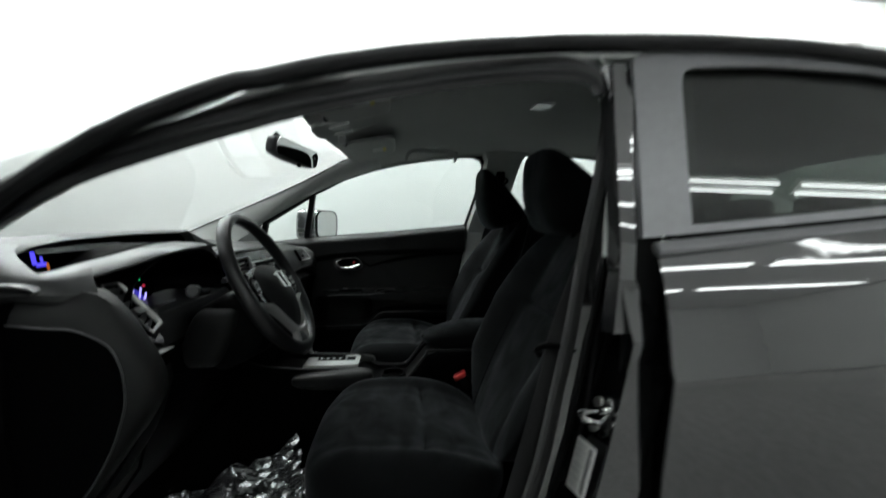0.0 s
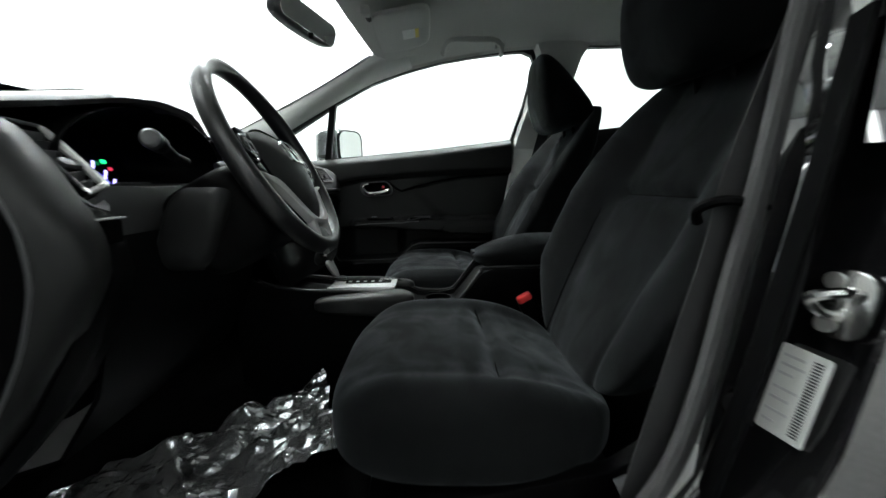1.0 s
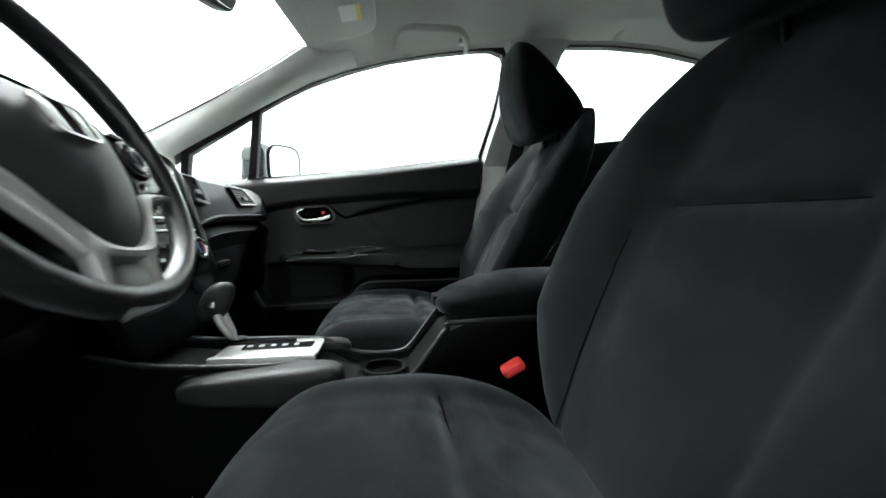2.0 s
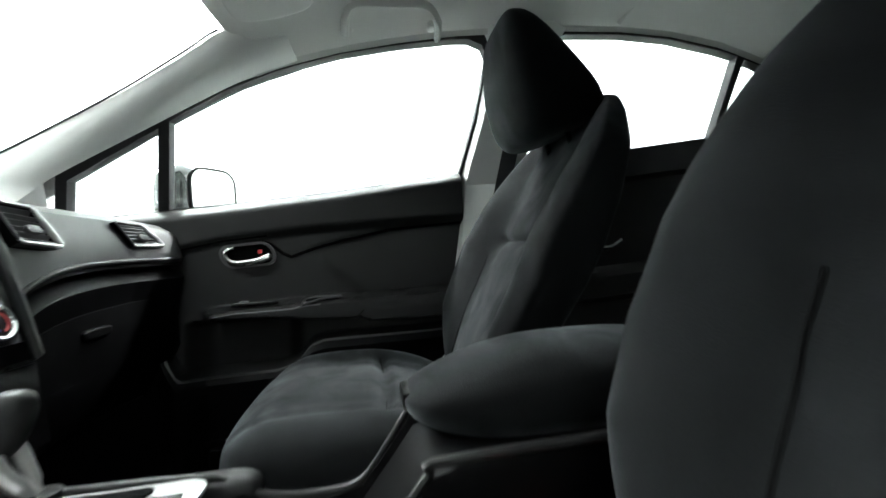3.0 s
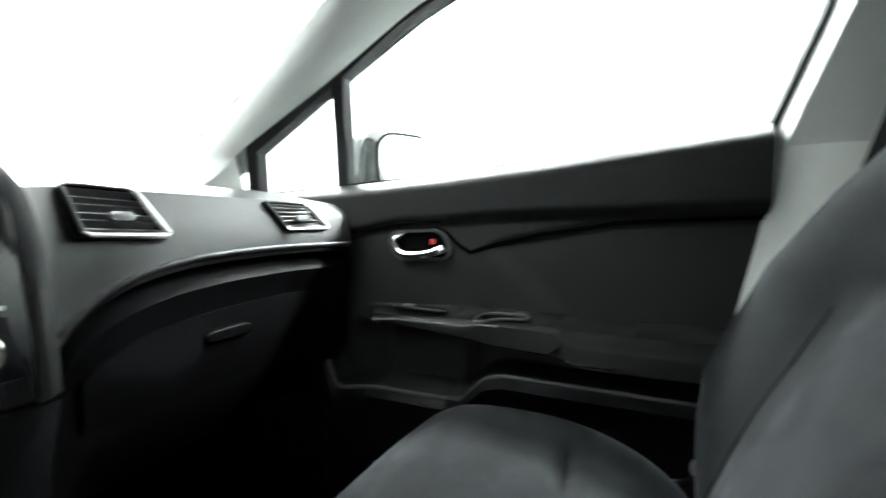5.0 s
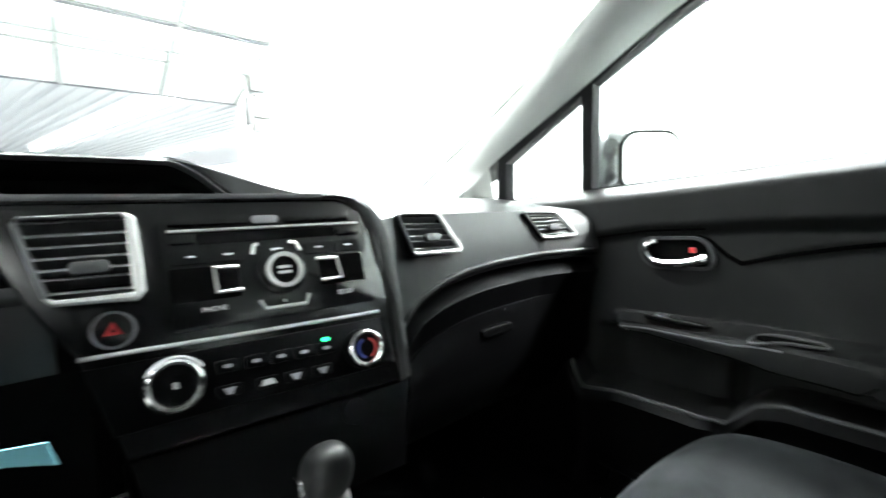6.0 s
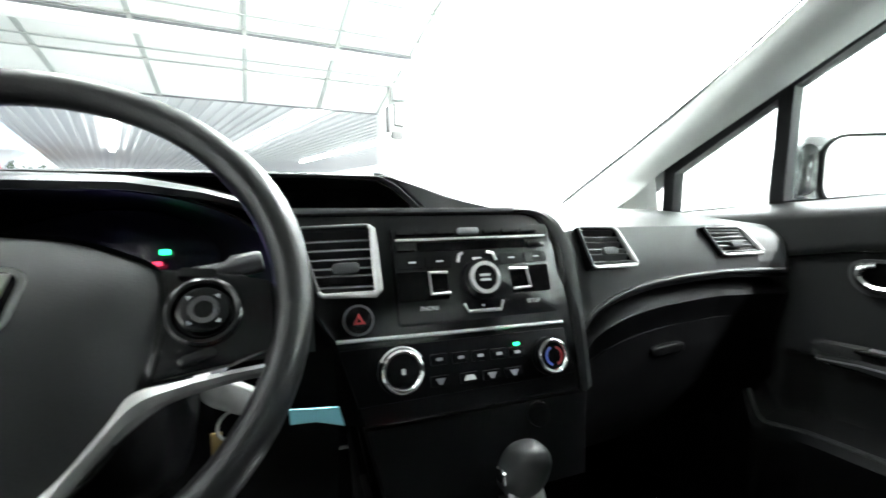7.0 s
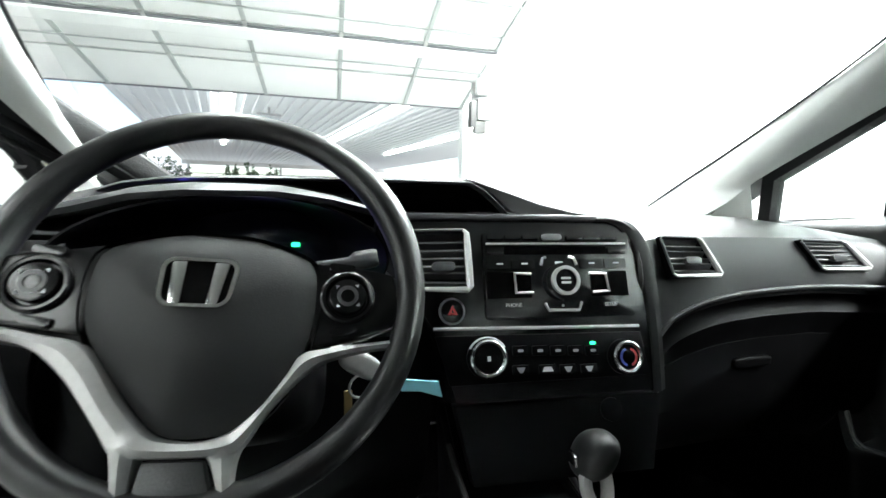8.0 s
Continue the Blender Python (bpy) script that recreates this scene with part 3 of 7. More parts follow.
def door_depth(y, z):
    """How far the passenger door's lining stands, across the car."""
    belt = lerp(BELT, y)
    x = 0.748 - 0.62 * max(0, y + 0.10) ** 2
    t = min(1, max(0, (belt - z) / 0.035))
    top = side_x(y, belt) - 0.002
    pl, il = pad_line(y), insert_line(y)
    proud = 0.018 * strip(z, pl, 2, 0.030)
    x -= proud
    if y < -0.27:
        x += 0.010 * strip(z, 0.66, il, 0.022) * strip(y, -2, -0.30 - (il - z) * 0.85, 0.05)
    arm = lerp([(-0.75, 0.058), (-0.50, 0.058), (-0.43, 0.056), (-0.15, 0.050), (-0.06, 0.040), (-0.03, 0.0)], y)
    az = lerp([(-0.75, 0.684), (-0.46, 0.684), (-0.35, 0.688), (-0.07, 0.676), (0.1, 0.67)], y)
    low = az - lerp([(-0.75, 0.075), (-0.46, 0.070), (-0.43, 0.058), (-0.29, 0.050), (-0.20, 0.034), (-0.06, 0.026)], y)
    x -= arm * strip(z, low, az, 0.014)
    lip = lip_line(y)
    x += 0.034 * strip(z, -1, low - 0.004, 0.012) * strip(y, -0.70, -0.02, 0.06)
    x += 0.030 * strip(z, -1, low - 0.006, 0.02) * strip(y, -0.25, 0.0, 0.05)
    x -= lerp([(-0.75, 0.075), (-0.30, 0.082), (-0.24, 0.104), (-0.02, 0.100), (0.05, 0.055)], y) * strip(z, -1, lip, 0.020)
    x += 0.012 * strip(z, lip - 0.2, lip - 0.04, 0.03) * strip(y, -2, -0.25, 0.05)
    return top * (1 - t) ** 2 + x * (1 - (1 - t) ** 2)


def lining(y0, y1, ny, nz, depth, bottom=0.26, belt=lerp):
    rows = []
    for i in range(ny + 1):
        y = y0 + (y1 - y0) * i / ny
        b = lerp(BELT, y)
        rows.append([(depth(y, b + (bottom - b) * k / nz), y, b + (bottom - b) * k / nz) for k in range(nz + 1)])
    return rows


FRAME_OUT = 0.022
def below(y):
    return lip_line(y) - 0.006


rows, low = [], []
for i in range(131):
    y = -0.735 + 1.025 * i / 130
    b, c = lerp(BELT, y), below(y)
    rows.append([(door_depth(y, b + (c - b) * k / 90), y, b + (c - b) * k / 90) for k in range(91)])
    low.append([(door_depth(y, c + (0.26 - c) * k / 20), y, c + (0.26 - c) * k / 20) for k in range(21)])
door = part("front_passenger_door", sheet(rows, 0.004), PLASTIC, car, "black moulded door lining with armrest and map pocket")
# Lower lining split off in near-black to stand in for shade.
part("map_pocket", sheet(low, 0.004), PLASTIC_HARD, door, "map pocket in darker black, as if shaded")
part("window_frame", side_ring(grow(FRONT_WIN, FRAME_OUT), FRONT_WIN, False, -0.002, 0.03), RUBBER, door, "black rubber window frame")
part("quarter_frame", side_ring(grow(QUARTER, 0.018), QUARTER, False, -0.002, 0.03), RUBBER, door)
pane(FRONT_WIN, False, GLASS, door, "front_window")
pane(QUARTER, False, GLASS, door, "quarter_window")
skin([(0.32, 0.90), (0.15, 0.92), (-0.05, 0.945), (-0.4, 0.975), (-0.78, 1.01)], 0.3, False, 0.04, PAINT, door, "outer_skin")
# seams and the pocket's lip along the lining
def along(fn, y0, y1, out, n=40):
    return [(door_depth(y, fn(y)) - out, y, fn(y)) for y in [y0 + (y1 - y0) * k / n for k in range(n + 1)]]


part("insert_seam", tube(along(insert_line, -0.73, -0.257, 0.0005) + [(door_depth(-0.235, 0.812) - 0.0005, -0.235, 0.812), (door_depth(-0.205, 0.838) - 0.0005, -0.205, 0.838), (door_depth(-0.185, 0.846) - 0.0005, -0.185, 0.846)], 0.0045, 6), BLACK_VOID, door, "dark seam of the door insert")
part("pad_seam", tube(along(pad_line, -0.20, 0.27, -0.001), 0.003, 6), BLACK_VOID, door)
part("pocket_lip", tube(along(lambda y: lip_line(y) - 0.004, -0.73, 0.06, 0.001, 60), 0.0045, 8), PLASTIC_DASH, door, "smooth lip of the map pocket")
# pull handle: chrome lever in an oval bezel
HM = Matrix.Translation((door_depth(-0.15, 0.815) - 0.004, -0.15, 0.812)) @ Matrix(((0, 0, -1, 0), (-1, 0, 0, 0), (0, 1, 0, 0), (0, 0, 0, 1))) @ pose(0, 0, 0, 0, 0, 3)


def bent(w, h, r, lean=0.0, shift=0.0):
    return [(x + lean * y + shift, y) for x, y in rounded(w, h, r, 5)]


part("handle_bezel", ring_plate(bent(0.136, 0.064, 0.029, -0.25), bent(0.120, 0.053, 0.023, -0.25), 0.009, HM), PLASTIC_SATIN, door, "satin grey oval bezel")
# Flat near-black plate stands in for the shaded hollow behind the lever.
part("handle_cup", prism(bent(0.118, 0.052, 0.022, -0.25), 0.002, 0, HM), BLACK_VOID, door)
lever = tube(smooth_path([HM @ Vector((0.92 * p[0], 0.88 * p[1], 0.7 * p[2])) for p in ((-0.035, 0.026, 0.012), (-0.056, 0.018, 0.014), (-0.058, 0.0, 0.016), (-0.045, -0.016, 0.018), (-0.02, -0.022, 0.02), (0.02, -0.020, 0.02), (0.052, -0.012, 0.018), (0.060, -0.006, 0.014))], 4), [0.006] * 4 + [0.0085] * 20 + [0.009] * 4 + [0.007], 10)
part("lever", lever, CHROME, door, "chrome pull lever")
part("lock_button", boxes(((-0.005, -0.003, 0), (0.005, 0.007, 0.008)), bevel=0.002), RED, door, "red lock button")
bpy.data.objects["lock_button"].matrix_basis = HM @ pose(0.030, 0.004, 0)
# armrest trim: a satin wedge that broadens to the rear, with the window switch and the pull cup on top
rows = []
for i in range(61):
    y = -0.055 - 0.385 * i / 60
    az = lerp([(-0.46, 0.672), (-0.40, 0.676), (-0.30, 0.676), (-0.26, 0.670), (-0.12, 0.668), (-0.055, 0.660)], y)
    h = lerp([(-0.45, 0.010), (-0.437, 0.028), (-0.42, 0.042), (-0.31, 0.038), (-0.26, 0.024), (-0.16, 0.015), (-0.07, 0.008), (-0.05, 0.002)], y)
    x = min(door_depth(y, z) for z in (az - 0.004, az - 0.012, az - h * 0.5, az - h)) - 0.002
    rows.append([(x + 0.024, y, az + 0.006), (x + 0.010, y, az + 0.006), (x + 0.002, y, az + 0.003), (x - 0.003, y, az - 0.003), (x - 0.004, y, az - h * 0.5), (x - 0.002, y, az - h), (x + 0.006, y, az - h - 0.004)])
part("armrest_trim", sheet(rows, 0.003), PLASTIC, door, "satin charcoal armrest trim")
part("trim_edge", tube([r[3] for r in rows[:44]], 0.0017, 6), SILVER_DARK, door, "thin silver trim edge")
part("trim_groove", tube([(p[0] - 0.0035, p[1], p[2] - 0.0) for p in (r[5] for r in rows[4:])], 0.0014, 6), BLACK_VOID, door)
part("switch_plate", pad(lambda u, v, w: Vector((0.716 + 0.018 * u, -0.165 + 0.058 * v, 0.684 + 0.006 * w - 0.004 * u)), 6, 4), PIANO, door, "gloss black window switch plate")
part("window_switch", boxes(((0.706, -0.150, 0.687), (0.720, -0.128, 0.694)), bevel=0.002), SILVER_DARK, door)
part("cup_rim", tube(smooth_path([(0.688, -0.292, 0.678), (0.694, -0.330, 0.686), (0.698, -0.372, 0.688), (0.706, -0.384, 0.688), (0.722, -0.370, 0.690), (0.724, -0.310, 0.688), (0.706, -0.288, 0.682)], 4, closed=True), 0.003, 6, closed=True), PLASTIC_SATIN, door, "satin rim of the pull cup")
# Raised pad, coloured near-black as the cup's inner shade.
part("pull_cup", pad(lambda u, v, w: Vector((0.708 + 0.014 * u, -0.336 + 0.044 * v, 0.6845 + 0.003 * w)), 8, 3.5), BLACK_VOID, door, "near-black pad standing in for the pull cup's shade")
part("mirror_foot", boxes(((0.76, -0.02, 0.90), (0.86, 0.05, 0.935)), bevel=0.012), PAINT, door)
# outer mirror
MM = Matrix.Translation((0.918, 0.005, 1.005)) @ pose(0, 0, 0, 0, 0, -32)
part("mirror_housing", pad(lambda u, v, w: MM @ Vector((0.102 * u * (1 - 0.06 * w), 0.050 + 0.058 * v, 0.080 * w * (1 - 0.10 * u))), 10, 5), PAINT, door, "gloss black mirror housing")
MG = MM @ Matrix.Translation((0.020, -0.014, 0)) @ Matrix(((1, 0, 0, 0), (0, 0, 1, 0), (0, 1, 0, 0), (0, 0, 0, 1)))
part("mirror_rim", ring_plate(bent(0.160, 0.150, 0.046), bent(0.148, 0.138, 0.040), 0.020, MG), PLASTIC_HARD, door, "black mirror rim")
part("mirror_glass", prism(bent(0.150, 0.140, 0.040), 0.004, 0, MM @ Matrix.Translation((0.020, -0.013, 0)) @ Matrix(((1, 0, 0, 0), (0, 0, 1, 0), (0, 1, 0, 0), (0, 0, 0, 1)))), MIRROR, door, "mirror glass")


def rear_depth(y, z):
    belt = lerp(BELT, y)
    x = 0.752 - 0.03 * min(0, y + 0.9) ** 2
    t = min(1, max(0, (belt - z) / 0.035))
    x -= 0.020 * strip(z, belt - 0.09, 2, 0.012)
    x += 0.006 * strip(z, belt - 0.093, belt - 0.087, 0.004)
    x -= 0.05 * strip(z, 0.62, 0.70, 0.02)
    return (side_x(y, belt) - 0.002) * (1 - t) ** 2 + x * (1 - (1 - t) ** 2)


for driver in (False, True):
    rows = lining(-1.78, -0.93, 50, 60, rear_depth)
    if driver:
        rows = [[(mx(x), y, z) for x, y, z in r] for r in rows]
    rd = part("rear_door", sheet(rows, 0.004), PLASTIC, car, "black moulded rear door lining")
    win = REAR_WIN if not driver else [(-0.915, 1.27), (-0.925, 1.298), (-0.95, 1.311), (-1.10, 1.322), (-1.31, 1.318), (-1.47, 1.298), (-1.545, 1.28), (-1.53, 1.09), (-1.35, 1.072), (-0.868, 1.025)]
    part("window_frame", side_ring(grow(win, 0.02), win, driver, -0.002, 0.03), RUBBER, rd)
    pane(win, driver, TINTED if driver else GLASS, rd, "rear_window")
    part("quarter_frame", side_ring(grow(REAR_QUARTER, 0.018), REAR_QUARTER, driver, -0.002, 0.03), RUBBER, rd)
    pane(REAR_QUARTER, driver, TINTED if driver else GLASS, rd, "quarter_window")
    gh = tube(smooth_path([((mx(0.715) if driver else 0.715), y, z) for y, z in ((-1.10, 0.80), (-1.12, 0.775), (-1.17, 0.77), (-1.21, 0.79))], 4), 0.008, 8)
    part("inner_handle", gh, CHROME, rd, "chrome inner handle")
    if driver:
        # outside of the rear door: satin frame, belt moulding, black skin with a crease
        part("outer_frame", side_ring([(-0.826, 1.26), (-0.836, 1.322), (-0.866, 1.342), (-1.10, 1.352), (-1.32, 1.346), (-1.48, 1.322), (-1.57, 1.30), (-1.552, 1.08), (-1.35, 1.058), (-0.785, 1.005)], win, True, 0.024, 0.040), DOOR_FRAME, rd, "satin grey door frame")
        mould = [Vector((mx(side_x(y, lerp(BELT, y)) + 0.055), y, lerp(BELT, y) - 0.030 + dz)) for y, dz in ((-0.80, 0.0), (-1.0, 0.0), (-1.25, 0.0), (-1.5, 0.0), (-1.8, 0.0))]
        part("belt_moulding", tube(mould, 0.013, 8, flat=0.6), DOOR_FRAME, rd, "satin grey belt moulding")
        rows = []
        for i in range(31):
            y = -0.802 - 1.0 * i / 30
            row = []
            for k in range(41):
                z = lerp(BELT, y) - 0.035 - 0.70 * k / 40
                d = lerp([(0.30, 0.02), (0.45, 0.055), (0.62, 0.075), (0.70, 0.085), (0.79, 0.096), (0.812, 0.098), (0.83, 0.088), (0.87, 0.082), (0.91, 0.072), (0.95, 0.057), (0.99, 0.038), (1.1, 0.032)], z - (y + 0.80) * -0.06)
                row.append((mx(0.775 + d - 0.04 * max(0, -1.5 - y)), y, z))
            rows.append(row)
        part("outer_skin", sheet(rows, 0.006), PAINT, rd, "gloss black door skin with a crease")
    else:
        skin([(-0.82, 1.02), (-1.0, 1.035), (-1.4, 1.07), (-1.8, 1.1)], 0.3, False, 0.04, PAINT, rd, "outer_skin")

# roof rail of the driver's side, seen from outside
rail = [Vector((mx(side_x(y, lerp(TOP_LINE, y)) + 0.045), y, lerp(TOP_LINE, y) + 0.008)) for y in [0.0 - 0.05 * k for k in range(35)]]
front = [Vector((mx(side_x(y, z) + 0.047), y, z + 0.004)) for y, z in PILLAR_IN[:5]]
part("drip_rail", tube(smooth_path(front + rail[4:], 3), 0.016, 10), JAMB, car, "black roof drip rail")
b_out = [[(mx(side_x(-0.85, max(z, 1.0)) + d - 0.05 * max(0, 0.8 - z)), y - 0.15 * max(0, z - 1.0) + 0.06 * max(0, 0.95 - z), z) for y, d in ((-0.738, 0.020), (-0.748, 0.040), (-0.772, 0.041), (-0.776, 0.02))] for z in (1.31, 1.2, 1.1, 1.0, 0.95, 0.90, 0.86)]
part("pillar_gap", sheet([[(mx(side_x(-0.85, max(z, 1.0)) + 0.012), y - 0.15 * max(0, z - 1.0), z) for y in (-0.77, -0.83)] for z in (1.31, 1.15, 1.0, 0.85, 0.6, 0.4)], 0.004), RUBBER, car, "near-black sheet behind the pillar gap")
part("pillar_cover", sheet(b_out, 0.004), PAINT, car, "gloss black pillar cover")
# hardware on the driver's door pillar
PF = Matrix.Translation((-0.779, -0.745, 0.719)) @ Matrix(((-0.95, 0, -0.31, 0), (-0.31, 0, 0.95, 0), (0, 1, 0, 0), (0, 0, 0, 1)))
STRIKER_AT = PF @ pose(0, 0, 0, -12, 0, 0)
lx, ly = Vector((-0.95, -0.31, -0.12)).normalized(), Vector((-0.10, -0.20, 0.97))
lz = lx.cross(ly).normalized()
LABEL_AT = Matrix((lx, lz.cross(lx), lz)).transposed().to_4x4()
LABEL_AT.translation = (-0.767, -0.7175, 0.6275)
LABEL_AT = LABEL_AT @ Matrix.Diagonal((0.64, 0.92, 1, 1))
plate = prism(rounded(0.046, 0.064, 0.02), 0.006, 0.0015, STRIKER_AT)
part("striker_plate", plate, CHROME, car, "zinc-plated door striker plate")
part("striker_loop", tube(smooth_path([STRIKER_AT @ Vector(p) for p in ((0.010, 0.012, 0.004), (0.010, 0.011, 0.024), (0.002, 0.006, 0.040), (-0.006, 0.0, 0.042), (-0.004, -0.010, 0.026), (0.0, -0.012, 0.004))], 4), 0.005, 8), CHROME, car, "bright steel striker loop")
for dy in (0.02, -0.02):
    part("bolt", disc(0.008, 0.010, STRIKER_AT @ Matrix.Translation((-0.008, dy, 0)), n=12), STEEL, car)
lab = part("label", prism(rounded(0.068, 0.098, 0.004), 0.001, 0, LABEL_AT), PAPER, car, "white printed vehicle data label", smooth=0)
bars = bmesh.new()
for k in range(26):
    box(bars, (0.012, -0.042 + 0.0033 * k, 0.0012), (0.024, -0.0403 + 0.0033 * k, 0.0018), turn=LABEL_AT)
part("print_bar", bars, INK, lab, smooth=0)
for k, (w, y) in enumerate(((0.030, 0.036), (0.034, 0.026), (0.022, 0.016), (0.034, 0.0), (0.028, -0.012), (0.032, -0.026), (0.018, -0.038))):
    part("print_bar", boxes(((-0.028, y, 0.0012), (-0.028 + w, y + 0.003, 0.0017))), PRINT_GREY, lab, smooth=0).matrix_basis = LABEL_AT


# ---- dashboard ----
dash = thing("dashboard", (0, 0.3, 0.6), "two-tier black dashboard with silver-edged vents", "dashboard")


def vent_lip(x):
    return 0.812 - 0.125 * math.exp(-(x - 0.18) / 0.075)


def face_y(x):
    """Where the passenger side's front face stands."""
    return lerp([(0.16, 0.005), (0.20, 0.035), (0.26, 0.052), (0.45, 0.055), (0.58, 0.052), (0.66, 0.030), (0.70, 0.012)], x)


rows = []
for i in range(61):
    x = 0.172 + 0.545 * i / 60
    f, zl = face_y(x), vent_lip(x)
    top = lerp([(0.16, 0.918), (0.25, 0.926), (0.6, 0.922), (0.72, 0.905)], x)
    rows.append([(x, y, z) for y, z in ((0.80, 0.95), (0.55, 0.942), (0.36, 0.930), (0.22, top + 0.006), (0.13 + f * 0.5, top), (f + 0.035, top - 0.010), (f + 0.012, top - 0.024), (f + 0.0, 0.868), (f - 0.006, 0.845),
                                     (f - 0.010, zl + 0.020), (f - 0.013, zl + 0.004), (f - 0.008, zl - 0.006), (f + 0.03, zl - 0.012), (f + 0.036, zl - 0.022), (f + 0.004, zl - 0.034), (f - 0.006, zl - 0.046), (f + 0.002, zl - 0.070), (f + 0.014, min(zl - 0.072, 0.665)), (f + 0.012, min(zl - 0.075, 0.60)), (f + 0.06, 0.50), (0.25, 0.42), (0.50, 0.36))])
part("passenger_panel", sheet([r[:12] for r in rows], 0.006), PLASTIC_DASH, dash, "charcoal soft passenger-side panel")
# Split at the lip: near-black below paints the shade under it.
part("lower_panel", sheet([r[11:] for r in rows], 0.006), PLASTIC_HARD, dash, "lower panel in near-black, as if shaded")
# bright edge of the lip
lip = [(0.182 + 0.515 * i / 40) for i in range(41)]
part("lip_edge", tube([(x, face_y(x) - 0.014, vent_lip(x) + 0.002) for x in lip], 0.004, 8), PLASTIC_DASH, dash)
# glovebox lid and latch
rows = []
for i in range(25):
    x = 0.24 + 0.40 * i / 24
    f = face_y(x)
    hi = vent_lip(x) - 0.082
    rows.append([(x, f + d, z) for d, z in ((0.010, hi), (-0.002, hi - 0.006), (-0.004, hi - 0.05), (0.006, 0.60), (0.04, 0.53))])
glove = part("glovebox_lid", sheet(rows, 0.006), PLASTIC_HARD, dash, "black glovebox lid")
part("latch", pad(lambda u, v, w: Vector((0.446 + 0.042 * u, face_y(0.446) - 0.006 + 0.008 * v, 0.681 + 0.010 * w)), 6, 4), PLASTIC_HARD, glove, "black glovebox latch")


def vent(corners, name, parent, slats=5, rim=0.008, lift=0.008, depth=0.014, edge=None):
    """An air outlet with a silver rim, slats and a tab. corners: top left, top right, bottom right, bottom left, as the driver sees them."""
    edge = edge or PLASTIC_SATIN
    tl, tr, br, bl = (Vector(c) for c in corners)
    n = (tr - tl).cross(bl - tl).normalized()
    if n.y > 0:
        n = -n
    tl, tr, br, bl = (c + n * lift for c in (tl, tr, br, bl))
    # Shallow near-black back plate stands in for the duct's unlit depth.
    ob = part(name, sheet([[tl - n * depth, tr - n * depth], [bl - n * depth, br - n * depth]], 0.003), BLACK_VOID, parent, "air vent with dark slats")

    def at(u, v):
        return tl.lerp(tr, u).lerp(bl.lerp(br, u), v)
    walls = [[at(u, v) + n * 0.004, at(u, v) - n * depth] for u, v in ((0, 0), (0.5, 0), (1, 0), (1, 0.5), (1, 1), (0.5, 1), (0, 1), (0, 0.5))]
    part("duct", sheet(list(map(list, zip(*walls))), 0.002, close=True), PLASTIC_HARD, ob)
    loop = []
    for (a, b), (c, d) in (((0, 0), (1, 0)), ((1, 0), (1, 1)), ((1, 1), (0, 1)), ((0, 1), (0, 0))):
        loop += [at(a + (c - a) * s, b + (d - b) * s) + n * 0.004 for s in (0.06, 0.3, 0.7, 0.94)]
    part("rim", tube(loop[3:13], [rim * k for k in (0.7, 1.2, 1.5, 1.6, 1.6, 1.4, 1.2, 1.0, 0.9, 0.6)], 8), BRIGHT, ob, "silver vent rim")
    part("rim_edge", tube(loop[12:] + loop[:4], rim * 0.7, 8), edge, ob)
    for k in range(slats):
        v = (k + 0.7) / (slats + 0.4)
        a, b = at(0.03, v), at(0.97, v)
        up = (tl - bl).normalized()
        part("slat", sheet([[a + n * 0.001 + up * 0.003, b + n * 0.001 + up * 0.003], [a - n * depth * 0.8 - up * 0.004, b - n * depth * 0.8 - up * 0.004]], 0.003), PLASTIC_SATIN, ob)
    c = at(0.52, 0.62)
    across = (tr - tl).normalized()
    part("tab", prism(rounded(0.032, 0.013, 0.006), 0.008, 0.0015, Matrix.Translation(c) @ Matrix((across, n.cross(across), n)).transposed().to_4x4()), PLASTIC_SATIN, ob)
    return ob


vent(((0.230, 0.054, 0.901), (0.310, 0.058, 0.898), (0.347, 0.042, 0.837), (0.238, 0.026, 0.842)), "vent", dash, 6, 0.0032, 0.004, 0.010)
vent(((0.533, 0.060, 0.894), (0.632, 0.054, 0.891), (0.661, 0.024, 0.844), (0.570, 0.042, 0.843)), "vent", dash, 6, 0.003, 0.004, 0.010)

# centre stack, turned a little to the driver
SX, SU, SN = Vector((0.997, -0.076, 0.0)), Vector((0.023, 0.297, 0.955)), Vector((-0.073, -0.952, 0.297))
STK = Matrix((SX, SU, SN)).transposed().to_4x4()
STK.translation = Vector((0.008, 0.027, 0.848))


def stk(x, y, z=0.0):
    return STK @ Matrix.Translation((x, y, z))


outline = [(-0.222, 0.084), (0.118, 0.084), (0.136, 0.078), (0.150, 0.064), (0.162, 0.034), (0.170, -0.026), (0.170, -0.100), (0.166, -0.164), (-0.122, -0.164), (-0.150, -0.068), (-0.178, -0.020), (-0.222, 0.075)]
stack = part("stack_panel", prism(outline, -0.16, 0.004, STK), PIANO, dash, "gloss black centre stack")
inner = smooth_path([(x, y, 0) for x, y in ((0.10, 0.083), (0.118, 0.083), (0.136, 0.077), (0.149, 0.064), (0.161, 0.034), (0.169, -0.026), (0.169, -0.100), (0.165, -0.166))], 4)
outer = smooth_path([(x, y, 0) for x, y in ((0.10, 0.091), (0.135, 0.090), (0.162, 0.080), (0.178, 0.062), (0.188, 0.034), (0.192, -0.028), (0.189, -0.095), (0.184, -0.160))], 4)
